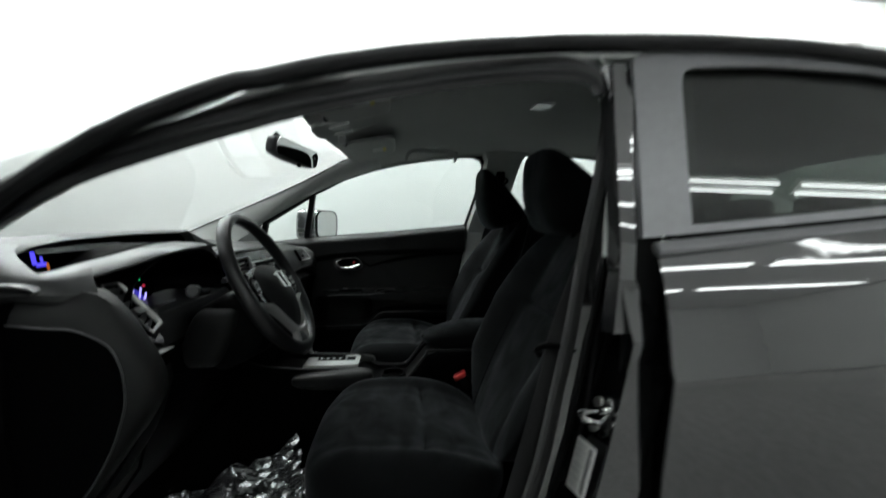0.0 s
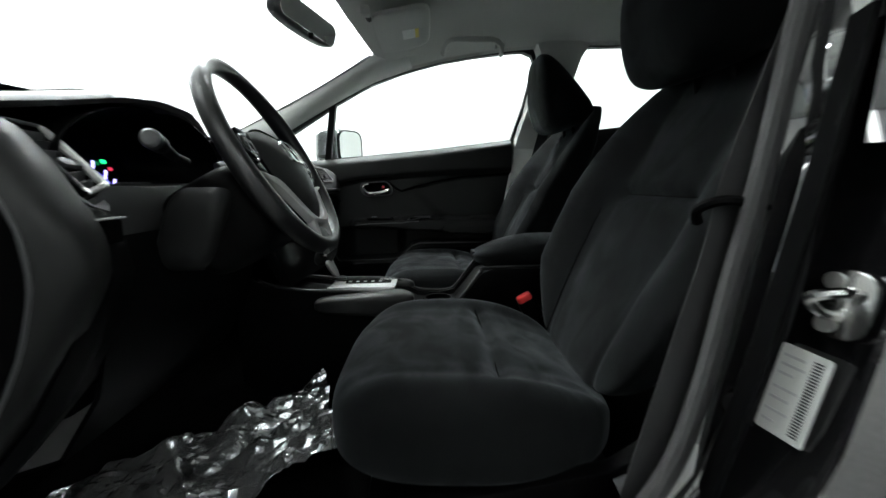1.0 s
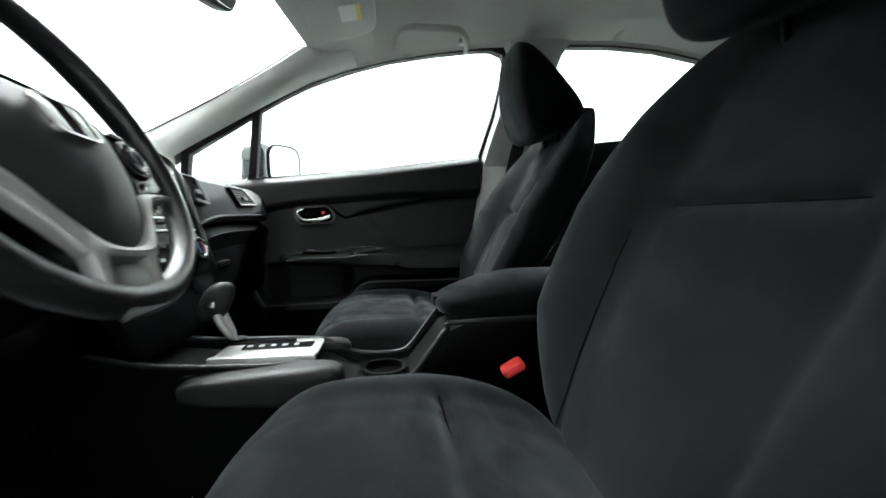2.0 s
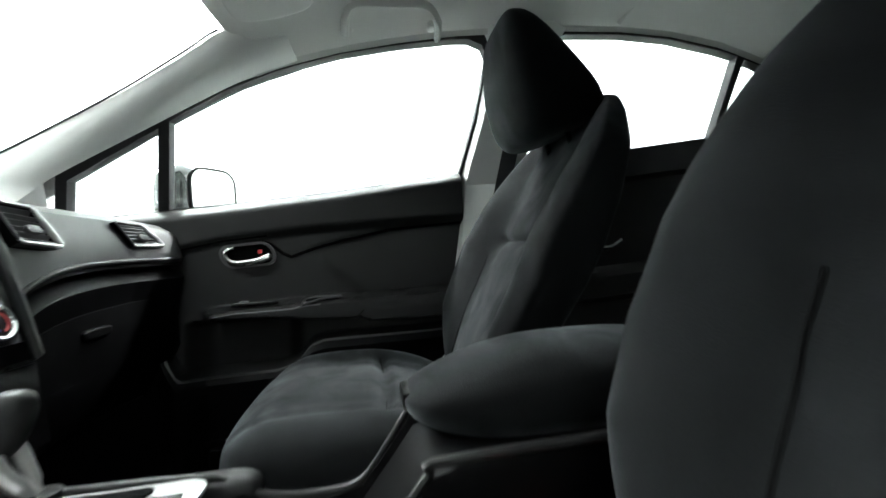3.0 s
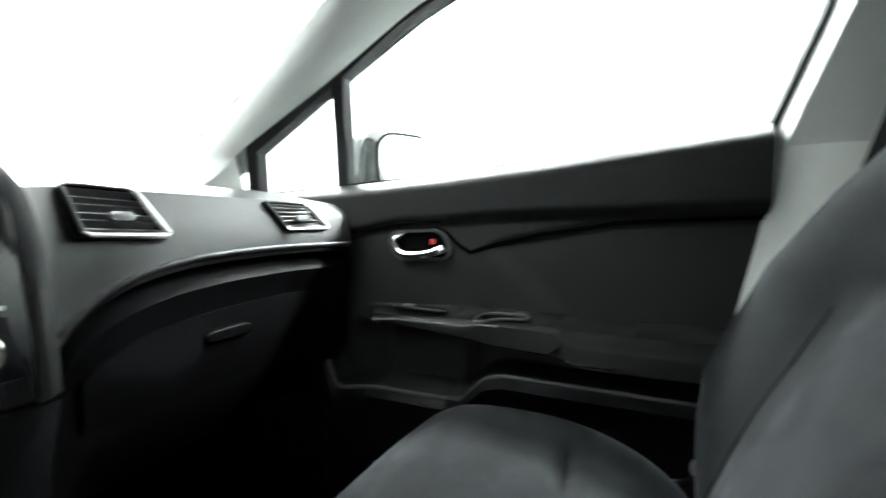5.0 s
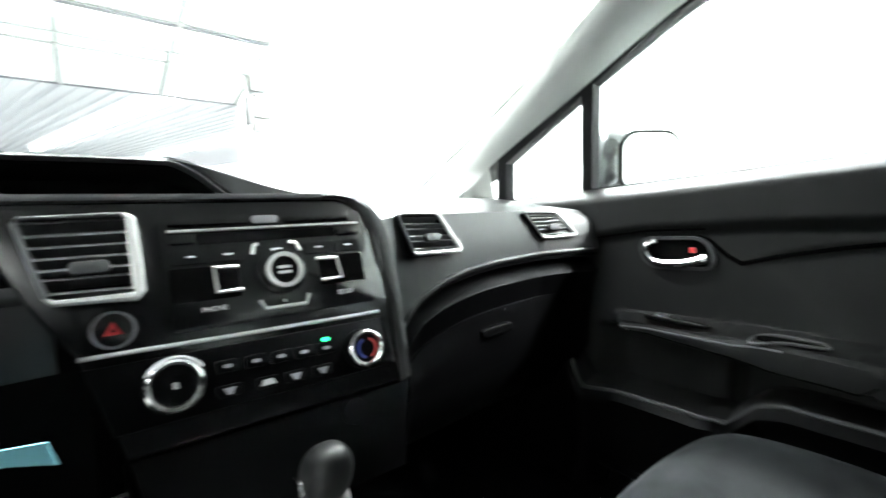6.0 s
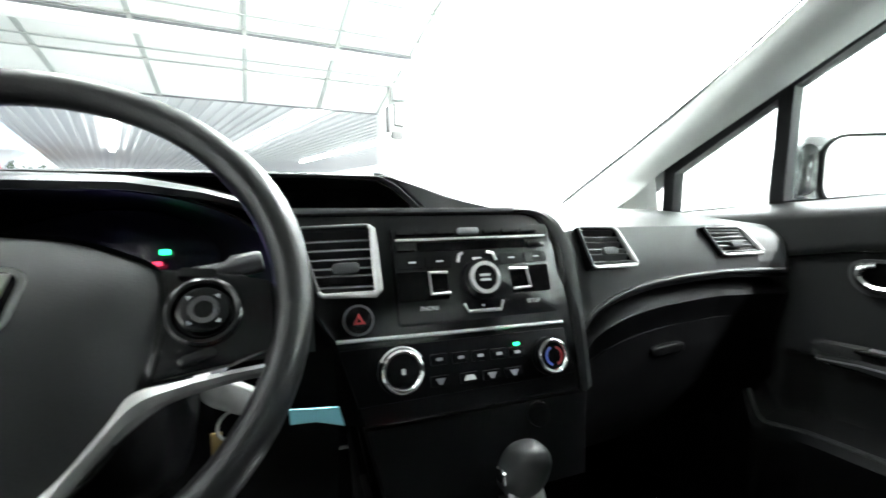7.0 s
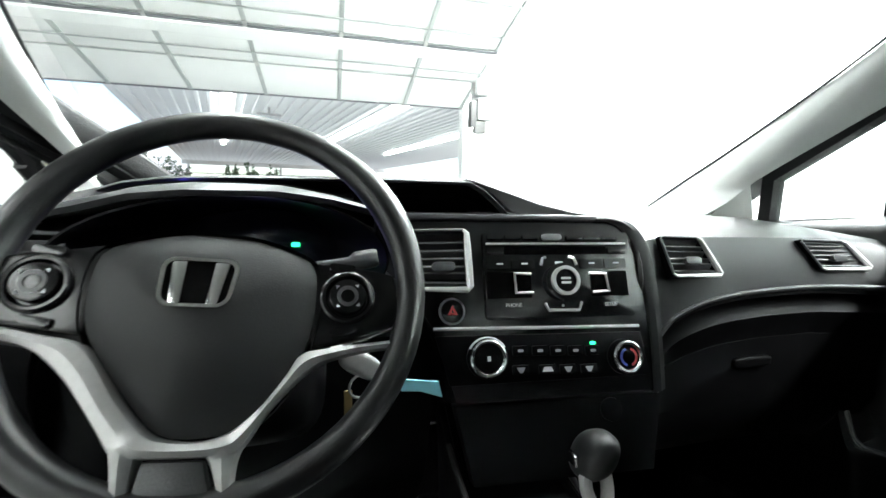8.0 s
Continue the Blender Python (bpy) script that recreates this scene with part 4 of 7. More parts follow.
rows = [[STK @ (p + Vector((0, 0, -0.006))), STK @ (p + Vector((0, 0, 0.003))), STK @ (p.lerp(q, 0.4) + Vector((0, 0, 0.006))), STK @ (p.lerp(q, 0.85) + Vector((0, 0, 0.003))), STK @ (q + Vector((0, 0, -0.008))), STK @ (q + Vector((0.004, 0, -0.05)))] for p, q in zip(inner, outer)]
part("stack_edge", sheet(rows, 0.003), PLASTIC, dash, "charcoal band beside the stack")
part("stack_cap", prism([(-0.225, 0.084), (0.118, 0.084), (0.130, 0.091), (-0.225, 0.092)], -0.16, 0.003, STK @ Matrix.Translation((0, 0, 0.004))), PLASTIC_SATIN, dash, "grey ledge above the radio")
radio = part("radio", prism(rounded(0.226, 0.122, 0.006), 0.006, 0.001, stk(0.036, 0.004)), PIANO, dash, "black car radio with a rotary knob")


def on_radio(name, x0, y0, x1, y1, mat, depth=0.003, r=0.002, parent=None, base=0.006, label=""):
    return part(name, prism(rounded(abs(x1 - x0), abs(y1 - y0), min(r, abs(y1 - y0) * 0.45)), depth, 0.0006 if depth > 0.002 else 0, stk((x0 + x1) / 2, (y0 + y1) / 2, base)), mat, parent or radio, label)


for k in range(3):
    on_radio("button", -0.071 + 0.026 * k, 0.054, -0.0465 + 0.026 * k, 0.061, PIANO)
    on_radio("button", 0.048 + 0.0275 * k, 0.053, 0.0735 + 0.0275 * k, 0.060, PIANO)
on_radio("button", 0.010, 0.053, 0.040, 0.062, SILVER_DARK, 0.004, 0.004)
on_radio("slot_trim", -0.073, 0.0465, 0.141, 0.0495, SILVER, 0.003, 0.001, label="silver line above the disc slot")
# Slot is a thin near-black plate, its shade given by colour.
on_radio("disc_slot", -0.046, 0.033, 0.108, 0.044, BLACK_VOID, 0.001)
on_radio("button", -0.072, 0.034, -0.049, 0.043, PIANO)
on_radio("button", 0.111, 0.033, 0.140, 0.042, PIANO)
for x0 in (-0.073, -0.037, 0.066, 0.104):
    on_radio("button", x0, 0.012, x0 + 0.034, 0.026, PIANO, 0.002)
for x0, x1 in ((-0.075, -0.010), (0.080, 0.138)):
    on_radio("panel_inset", x0, -0.028, x1, 0.008, BLACK_VOID, 0.0008)
for x in (-0.055, -0.019, 0.083, 0.121):
    on_radio("legend", x - 0.004, 0.0185, x + 0.005, 0.0205, LEGEND, 0.0006, 0.0004, base=0.0082)


def bracket(pts, name="bracket"):
    return part(name, tube([stk(x, y, 0.008) @ Vector((0, 0, 0)) for x, y in pts], 0.0022, 6), BRIGHT, radio, "bright silver key outline")


bracket([(-0.010, 0.005), (-0.034, 0.006), (-0.033, -0.021), (-0.008, -0.021)])
bracket([(0.078, 0.005), (0.104, 0.004), (0.107, -0.021), (0.082, -0.022)])
bracket([(0.006, 0.017), (0.009, 0.027), (0.014, 0.0285)])
bracket([(0.048, 0.0285), (0.056, 0.027), (0.060, 0.017)])
bracket([(0.008, -0.036), (0.013, -0.046), (0.058, -0.047), (0.063, -0.036)])
for x in (-0.018, 0.087):
    on_radio("legend", x - 0.006, -0.010, x + 0.006, -0.006, LEGEND, 0.0006, 0.0005)
on_radio("legend", 0.028, 0.019, 0.040, 0.0225, LEGEND, 0.0006, 0.0005)
on_radio("legend", 0.0335, -0.0415, 0.0365, -0.0385, LEGEND, 0.0006, 0.0005)
knob = part("knob", disc(0.0265, 0.010, stk(0.035, -0.007, 0.006), bevel=0.002), PIANO, radio, "round volume knob")
part("knob_ring", ring_plate(circle(0.0205), circle(0.0158), 0.006, stk(0.036, -0.006, 0.016)), BRIGHT, radio, "chrome knob ring")
part("knob_face", disc(0.0158, 0.004, stk(0.036, -0.006, 0.016), bevel=0.001), PLASTIC_HARD, radio)
for dy in (0.002, -0.004):
    on_radio("legend", 0.029, -0.0065 + dy, 0.043, -0.0035 + dy, LEGEND, 0.0005, 0.0005, base=0.0202)


def word(text, x, y, size, parent, z=0.0068):
    """Raised lettering on the stack."""
    cu = bpy.data.curves.new("lettering", "FONT")
    cu.body, cu.size, cu.align_x, cu.align_y, cu.extrude = text, size, "CENTER", "CENTER", 0.0002
    tmp = bpy.data.objects.new("lettering", cu)
    scene.collection.objects.link(tmp)
    me = bpy.data.meshes.new_from_object(tmp.evaluated_get(bpy.context.evaluated_depsgraph_get()))
    bpy.data.objects.remove(tmp)
    me.materials.clear()
    me.materials.append(LEGEND)
    me.transform(stk(x, y, z))
    ob = new("lettering", me)
    ob.parent, ob.matrix_parent_inverse = parent, parent.matrix_world.inverted()
    return ob


word("PHONE", -0.037, -0.038, 0.0072, radio)
word("SETUP", 0.109, -0.040, 0.0072, radio)

# hazard switch and the silver line
hz = part("hazard_switch", disc(0.0155, 0.006, stk(-0.1235, -0.0435), bevel=0.002), PIANO, stack, "round black hazard switch with red triangle")
part("rim", ring_plate(circle(0.018), circle(0.0155), 0.004, stk(-0.1235, -0.0435)), SILVER_DARK, stack)
part("triangle", ring_plate([(-0.007, -0.005), (0.007, -0.005), (0.0, 0.008)], [(-0.0025, -0.0025), (0.0025, -0.0025), (0.0, 0.003)], 0.001, stk(-0.1235, -0.0435, 0.006)), RED_DULL, stack, "dull red warning triangle")
part("silver_line", tube([STK @ Vector(p) for p in ((-0.150, -0.066, 0.003), (0.0, -0.0695, 0.004), (0.150, -0.072, 0.003))], 0.0024, 8), BRIGHT, stack, "bright silver line across the stack")

climate = part("climate_panel", prism([(-0.148, -0.076), (0.152, -0.080), (0.160, -0.140), (-0.130, -0.140)], 0.003, 0.001, STK), PLASTIC_HARD, dash, "black climate control panel")
for x, y, r in ((-0.080, -0.1065, 0.0240), (0.1195, -0.1135, 0.0212)):
    part("dial_base", disc(r + 0.003, 0.006, stk(x, y, 0.003), bevel=0.001), PLASTIC_HARD, climate)
    part("dial_ring", tube([stk(x, y, 0.017) @ Vector((r * 0.92 * math.cos(a), r * 0.92 * math.sin(a), 0)) for a in [2 * math.pi * k / 40 for k in range(40)]], 0.0033, 8, closed=True), CHROME, climate, "chrome dial ring")
    part("dial_skirt", disc(r * 0.99, 0.007, stk(x, y, 0.009), bevel=0.002), PIANO, climate)
    part("dial", disc(r * 0.835, 0.009, stk(x, y, 0.009), bevel=0.002), PLASTIC_HARD, climate, "black climate dial")
arc = [(0.0275 * math.cos(radians(a)), 0.0275 * math.sin(radians(a))) for a in range(30, 151, 10)]
part("scale", tube([stk(-0.079 + x, -0.107 + y, 0.009) @ Vector((0, 0, 0)) for x, y in arc], 0.0014, 6), LEGEND, climate)
part("mark", boxes(((-0.002, -0.003, 0), (0.002, 0.003, 0.001))), LEGEND, climate).matrix_basis = stk(-0.080, -0.1065, 0.0182)
for sgn, mat in ((-1, BLUE_MARK), (1, RED_DULL)):
    part("mark", prism([(0.0128 * sgn * math.cos(radians(a)) * k, 0.0128 * math.sin(radians(a)) * k) for k, rng in ((1, range(-70, 71, 20)), (0.78, range(70, -71, -20))) for a in rng], 0.001, 0, stk(0.1195, -0.1135, 0.0182)), mat, climate)
for k, x in enumerate((-0.032, -0.004, 0.022, 0.048, 0.074)):
    y = -0.099 - 0.001 * k
    part("button", prism(rounded(0.022, 0.013, 0.002), 0.003, 0.0006, stk(x, y, 0.003)), PLASTIC_HARD, climate)
    part("legend", prism(rounded(0.008, 0.0035, 0.0015), 0.0005, 0, stk(x, y, 0.0062)), LEGEND_DIM, climate)
for k, x in enumerate((-0.033, 0.005, 0.035, 0.066)):
    y = -0.124 - 0.001 * k
    part("button", prism(rounded(0.024, 0.012, 0.002), 0.003, 0.0006, stk(x, y, 0.003)), PLASTIC_HARD, climate)
    part("legend", prism([(-0.006, 0.003), (0.006, 0.003), (0.002, -0.004), (-0.002, -0.004)] if k != 1 else [(-0.008, -0.003), (0.008, -0.003), (0.005, 0.003), (-0.005, 0.003)], 0.0005, 0, stk(x, y, 0.0062)), LEGEND if k == 1 else LEGEND_DIM, climate)
part("indicator", prism(rounded(0.008, 0.004, 0.0015), 0.001, 0, stk(0.074, -0.093, 0.006)), GREEN_LIT, climate, "lit green indicator")
part("socket_panel", prism([(-0.122, -0.168), (0.184, -0.168), (0.160, -0.27), (-0.10, -0.27)], -0.03, 0.003, stk(0, 0, -0.012)), PLASTIC_HARD, dash, "dark storage panel")
part("socket_cover", disc(0.016, 0.006, stk(0.10, -0.185, -0.010), bevel=0.002, n=20), PLASTIC_HARD, dash)

# large vent left of the radio
vent([STK @ Vector(p) for p in ((-0.186, 0.064, 0.004), (-0.102, 0.066, 0.004), (-0.100, -0.016, 0.004), (-0.166, -0.014, 0.004))], "vent", dash, 7, 0.0033)

# instrument hoods: upper and lower lips sweep in arcs across the driver's side
UPPER = [(-0.74, 0.925), (-0.66, 0.950), (-0.61, 0.967), (-0.581, 0.977), (-0.517, 0.986), (-0.443, 0.989), (-0.354, 0.991), (-0.12, 0.993), (-0.02, 0.992), (0.01, 0.976), (0.035, 0.955), (0.055, 0.936), (0.08, 0.929)]
LOWER = [(-0.72, 0.918), (-0.64, 0.931), (-0.56, 0.947), (-0.50, 0.961), (-0.44, 0.967), (-0.335, 0.967), (-0.27, 0.958), (-0.20, 0.940), (-0.15, 0.930), (0.03, 0.928)]
LOWER_Y = [(-0.72, 0.13), (-0.62, 0.10), (-0.50, 0.055), (-0.42, 0.045), (-0.32, 0.055), (-0.20, 0.09), (-0.12, 0.10), (0.03, 0.10)]
rows_t, rows_u, rows_l = [], [], []
for i in range(81):
    x = -0.73 + 0.805 * i / 80
    zu, zl, yl = lerp(UPPER, x), lerp(LOWER, x), lerp(LOWER_Y, x)
    yu, fat = 0.25, 0.006 * min(1, max(0, (-0.22 - x) / 0.15))
    zl = min(zl, zu - 0.004)
    rows_t.append([(x, 0.80, 0.95), (x, 0.60, 0.95 + (zu - 0.93) * 0.3), (x, 0.45, 0.94 + (zu - 0.93) * 0.7), (x, 0.33, zu + 0.001), (x, yu, zu), (x, yu - 0.006, zu - 0.004), (x, yu + 0.02, zu - 0.008)])
    bowl_top = max(0.912, 0.886 + 0.090 * max(0, 1 - ((x + 0.375) / 0.18) ** 2) ** 0.5) if x < -0.05 else 0.925
    rows_u.append([(x, yu + 0.02, zu - 0.008), (x, 0.325, 0.93 + (zu - 0.93) * 0.55), (x, 0.33, 0.912 if x < -0.05 else 0.925), (x, 0.27, 0.912 if x < -0.05 else 0.925), (x, 0.23, min(bowl_top - 0.010, zl)), (x, yl + 0.085, min(bowl_top, zl)), (x, yl + 0.06, zl + fat)])
    rows_l.append([(x, yl + 0.06, zl + fat), (x, yl + 0.03, zl + fat * 0.9), (x, yl + 0.004, zl + fat * 0.25), (x, yl - 0.004, zl - 0.004), (x, yl + 0.004, zl - 0.011), (x, yl + 0.10, zl - 0.014)])
part("upper_hood", sheet(rows_t, 0.004), PLASTIC_DASH, dash, "charcoal upper instrument hood")
rows = []
for x, z in ((-0.030, 0.993), (-0.015, 0.991), (0.0, 0.988), (0.018, 0.983), (0.035, 0.978), (0.065, 0.969), (0.094, 0.960), (0.125, 0.951), (0.156, 0.944), (0.195, 0.936), (0.233, 0.930), (0.27, 0.925)):
    foot = min(z - 0.004, max(0.922, lerp(UPPER, x - 0.006)))
    rows.append([(x + 0.03, 0.62, 0.945), (x + 0.02, 0.45, 0.940 + 0.5 * (z - 0.94)), (x + 0.01, 0.33, z - 0.001), (x, 0.25, z), (x, 0.2475, z - 0.0004), (x, 0.2465, z - 0.0014), (x, 0.2463, z - 0.0020)] + [(x, 0.2463 + 0.004 * k, z - 0.0020 + (foot - z + 0.0020) * k) for k in (0.1, 0.3, 0.6, 0.95, 1.0)])
part("hood_shoulder", sheet(rows, 0.004), PLASTIC_DASH, dash, "charcoal shoulder of the upper hood")
# Near-black lining paints the shade inside the hood opening.
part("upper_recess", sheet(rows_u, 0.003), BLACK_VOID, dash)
edge = smooth_path([(-0.585, 0.262, 0.977), (-0.612, 0.248, 0.966), (-0.655, 0.197, 0.949), (-0.685, 0.150, 0.935), (-0.676, 0.118, 0.937), (-0.650, 0.098, 0.944)], 4)
outer = smooth_path([(-0.60, 0.50, 0.955), (-0.66, 0.46, 0.948), (-0.70, 0.32, 0.930), (-0.722, 0.20, 0.915), (-0.720, 0.11, 0.908), (-0.690, 0.062, 0.908)], 4)
part("recess_shoulder", sheet([[p + Vector((0.030, 0.030, -0.022)), p + Vector((0.010, 0.010, -0.007)), p, p.lerp(q, 0.12) + Vector((0, 0, 0.002)), p.lerp(q, 0.5) + Vector((-0.004, 0, 0.004)), q, q + Vector((0, 0, -0.012))] for p, q in zip(edge, outer)], 0.004), PLASTIC_DASH, dash, "charcoal shoulder at the dash end")
part("lower_hood", sheet(rows_l, 0.003), PLASTIC_SATIN, dash, "grey lower instrument hood lip")
part("upper_display", prism(rounded(0.26, 0.026, 0.006), 0.003, 0, Matrix.Translation((-0.36, 0.316, 0.964)) @ pose(0, 0, 0, 80, 0, 0)), DISPLAY, dash, "dark upper display")
blue = Matrix.Translation((-0.512, 0.298, 0.942)) @ pose(0, 0, 0, 80, 0, 0)
for w, h, dx, dy in ((0.010, 0.026, 0.0, 0.004), (0.026, 0.007, 0.016, -0.010), (0.006, 0.012, 0.018, 0.0)):
    part("display_digit", prism(rounded(w, h, 0.002), 0.001, 0, blue @ Matrix.Translation((dx, dy, 0))), BLUE_LIT, dash, "blue lit speed digits")
part("display_bar", prism(rounded(0.006, 0.014, 0.001), 0.001, 0, blue @ Matrix.Translation((0.025, -0.015, 0.004))), AMBER_LIT, dash, "amber lit bar")
# cluster bowl with tachometer
CL = Matrix.Translation((-0.375, 0.222, 0.875)) @ pose(0, 0, 0, 78, 0, 0)
part("cluster_face", prism([(-0.01 + 0.135 * math.cos(math.pi * k / 20), 0.068 * math.sin(math.pi * k / 20)) for k in range(41)][:-1], 0.003, 0, CL), DISPLAY, dash, "dark instrument face")
bowl = []
for i in range(33):
    a = math.pi * (-0.12 + 1.24 * i / 32)
    bowl.append([(-0.375 + r * math.cos(a) * (w if math.cos(a) > 0 else w * 1.25), y, 0.872 + r * math.sin(a) * h) for r, w, h, y in ((0.112, 1.0, 0.62, 0.226), (0.135, 1.1, 0.60, 0.16), (0.150, 1.2, 0.58, 0.07))])
part("cluster_bowl", sheet(bowl, 0.003), PLASTIC_HARD, dash)
part("cluster_sill", sheet([[(x, 0.226, 0.832), (x, 0.14, 0.834), (x, 0.075, 0.838), (x, 0.066, 0.834), (x, 0.062, 0.80), (x, 0.06, 0.70)] for x in [-0.60 + 0.44 * k / 12 for k in range(13)]], 0.004), PLASTIC_DASH, dash)
for k, (x, z) in enumerate(((-0.378, 0.866), (-0.352, 0.851), (-0.334, 0.836), (-0.316, 0.818))):
    part("dial_tick", prism(rounded(0.0055, 0.026, 0.002), 0.001, 0, Matrix.Translation((x, 0.196, z)) @ pose(0, 0, 0, 84, 0, 0) @ pose(0, 0, 0, 0, 0, -16 - 8 * k)), TICK_LIT, dash, "pale blue lit dial tick")
part("dial_glow", prism([(-0.045, 0.012), (-0.020, 0.018), (0.008, 0.004), (0.028, -0.016), (0.040, -0.040), (0.020, -0.044), (0.008, -0.026), (-0.014, -0.006)], 0.001, 0, Matrix.Translation((-0.355, 0.202, 0.850)) @ pose(0, 0, 0, 84, 0, 0)), DIAL_LIT, dash, "dim blue lit dial")
part("sill_trim", boxes(((-0.452, 0.1035, 0.827), (-0.372, 0.112, 0.8405)), bevel=0.003), SILVER_DARK, dash, "satin grey sill strip")
part("indicator", prism(rounded(0.013, 0.007, 0.002), 0.001, 0, Matrix.Translation((-0.328, 0.214, 0.879)) @ pose(0, 0, 0, 78, 0, 0)), GREEN_LIT, dash, "lit green indicator")
part("indicator", prism(rounded(0.011, 0.006, 0.002), 0.001, 0, Matrix.Translation((-0.335, 0.198, 0.8655)) @ pose(0, 0, 0, 78, 0, 0)), RED_LIT, dash, "lit red indicator")
# dash between hoods and radio, and the driver's end
part("hood_fill", sheet([[(x, 0.11, 0.9285), (x, 0.30, 0.931)] for x in (-0.20, -0.05, 0.1, 0.18)], 0.006), PLASTIC_DASH, dash)
part("top_centre", sheet([[(x, 0.10, 0.927), (x, 0.3, 0.932), (x, 0.55, 0.941), (x, 0.80, 0.949)] for x in (0.0, 0.06, 0.12, 0.18)], 0.006), PLASTIC_DASH, dash)
rows = []
for i in range(17):
    x = -0.585 - 0.112 * i / 16
    f = lerp([(-0.72, 0.030), (-0.66, 0.020), (-0.585, 0.045)], x)
    rows.append([(x, f + 0.10, lerp(LOWER, x) - 0.012), (x, f + 0.085, 0.90), (x, f + 0.045, 0.865), (x, f + 0.008, 0.83), (x, f - 0.018, 0.80), (x, f - 0.034, 0.765), (x, f - 0.040, 0.73), (x, f - 0.020, 0.66), (x, f + 0.03, 0.58), (x, f + 0.12, 0.48)])
# End panel and cap take the darkened plastic to read as unlit.
part("driver_end_panel", sheet(rows, 0.005), PLASTIC_HARD, dash, "black end of the dashboard")
CAP = [(0.42, 0.87), (0.20, 0.868), (0.108, 0.860), (0.071, 0.858), (0.040, 0.846), (0.016, 0.829), (0.001, 0.794), (-0.003, 0.753), (0.001, 0.725), (0.020, 0.668), (0.061, 0.596), (0.13, 0.52), (0.24, 0.45), (0.55, 0.37)]
FRONT = [(0.42, 0.93), (0.22, 0.918), (0.13, 0.910), (0.055, 0.905), (0.012, 0.862), (-0.014, 0.820), (-0.033, 0.786), (-0.038, 0.752), (-0.030, 0.725), (0.004, 0.668), (0.052, 0.600), (0.12, 0.52), (0.24, 0.44), (0.55, 0.36)]
cap_line = smooth_path([(-0.738, y, z) for y, z in CAP], 4)
front_line = smooth_path([(-0.702, y, z) for y, z in FRONT], 4)
rows = []
for p, q in zip(cap_line, front_line):
    rows.append([p + Vector((0.006, 0.006, 0)), p, p.lerp(q, 0.35) + Vector((-0.006, -0.003, 0)), p.lerp(q, 0.75) + Vector((-0.003, -0.004, 0)), q, q + Vector((0.022, 0.002, 0.0)), q + Vector((0.05, 0.022, 0.002))])
part("end_band", sheet(rows, 0.004), PLASTIC, dash, "charcoal rounded dashboard end")
part("end_seal", tube([p + Vector((-0.001, 0, 0)) for p in cap_line[2:44]], 0.0022, 6), PLASTIC_SATIN, dash)
part("end_cap", prism([(y + 0.004, z) for y, z in CAP] + [(0.80, 0.40), (0.80, 0.87)], 0.008, 0, Matrix.Translation((-0.738, 0, 0)) @ Matrix(((0, 0, 1, 0), (1, 0, 0, 0), (0, 1, 0, 0), (0, 0, 0, 1)))), PLASTIC_HARD, dash, "plastic dashboard end cap")
lv = vent(((-0.634, 0.104, 0.903), (-0.582, 0.106, 0.900), (-0.598, 0.026, 0.828), (-0.634, 0.020, 0.820)), "vent", dash, 6, 0.0035, 0.006, 0.012)
part("bezel", sheet([[Vector(a), Vector(a).lerp(Vector(b), 0.5) + Vector((-0.002, -0.004, 0)), Vector(b)] for a, b in (((-0.676, 0.112, 0.911), (-0.640, 0.106, 0.909)), ((-0.666, 0.070, 0.872), (-0.641, 0.062, 0.866)), ((-0.656, 0.030, 0.836), (-0.641, 0.018, 0.824)), ((-0.640, 0.006, 0.812), (-0.628, 0.012, 0.812)), ((-0.622, 0.000, 0.805), (-0.604, 0.018, 0.818)))], 0.004), SILVER_DARK, lv, "satin grey vent bezel")
rows = [[(x, 0.06, 0.765), (x, 0.045, 0.74), (x, 0.035, 0.66), (x, 0.06, 0.56), (x, 0.12, 0.47), (x, 0.35, 0.40)] for x in [-0.60 + 0.46 * k / 8 for k in range(9)]]
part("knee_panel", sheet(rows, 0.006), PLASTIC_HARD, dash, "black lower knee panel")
part("switch_pad", boxes(((-0.668, -0.012, 0.768), (-0.62, 0.02, 0.796)), bevel=0.004), BLACK_VOID, dash)
part("switch_line", boxes(((-0.668, -0.018, 0.7965), (-0.622, -0.004, 0.799)), bevel=0.001), BRIGHT, dash, "thin silver line")
part("switch", boxes(((-0.688, -0.030, 0.740), (-0.670, -0.012, 0.752)), bevel=0.003), PLASTIC_SATIN, dash)
part("under_cover", boxes(((-0.72, 0.46, 0.36), (0.70, 0.84, 0.40)), bevel=0.01), PLASTIC_HARD, dash)


# ---- steering wheel and column ----
WC, WT = Vector((-0.369, -0.111, 0.877)), 0.499
WM = Matrix(((1, 0, 0, WC.x), (0, math.sin(WT), -math.cos(WT), WC.y), (0, math.cos(WT), math.sin(WT), WC.z), (0, 0, 0, 1)))
wheel = thing("steering_wheel", WC, "black three-spoke steering wheel with silver lower spokes", "steering wheel")
rim = []
for k in range(64):
    a = 2 * math.pi * k / 64
    rim.append(WM @ Vector((0.171 * math.cos(a), 0.171 * math.sin(a), 0)))
part("rim", tube(rim, [0.0148 + 0.0025 * max(0, math.cos(2 * (2 * math.pi * k / 64 - 0.5))) ** 3 for k in range(64)], 16, closed=True, flat=0.9), LEATHER, wheel, "worn black rim")
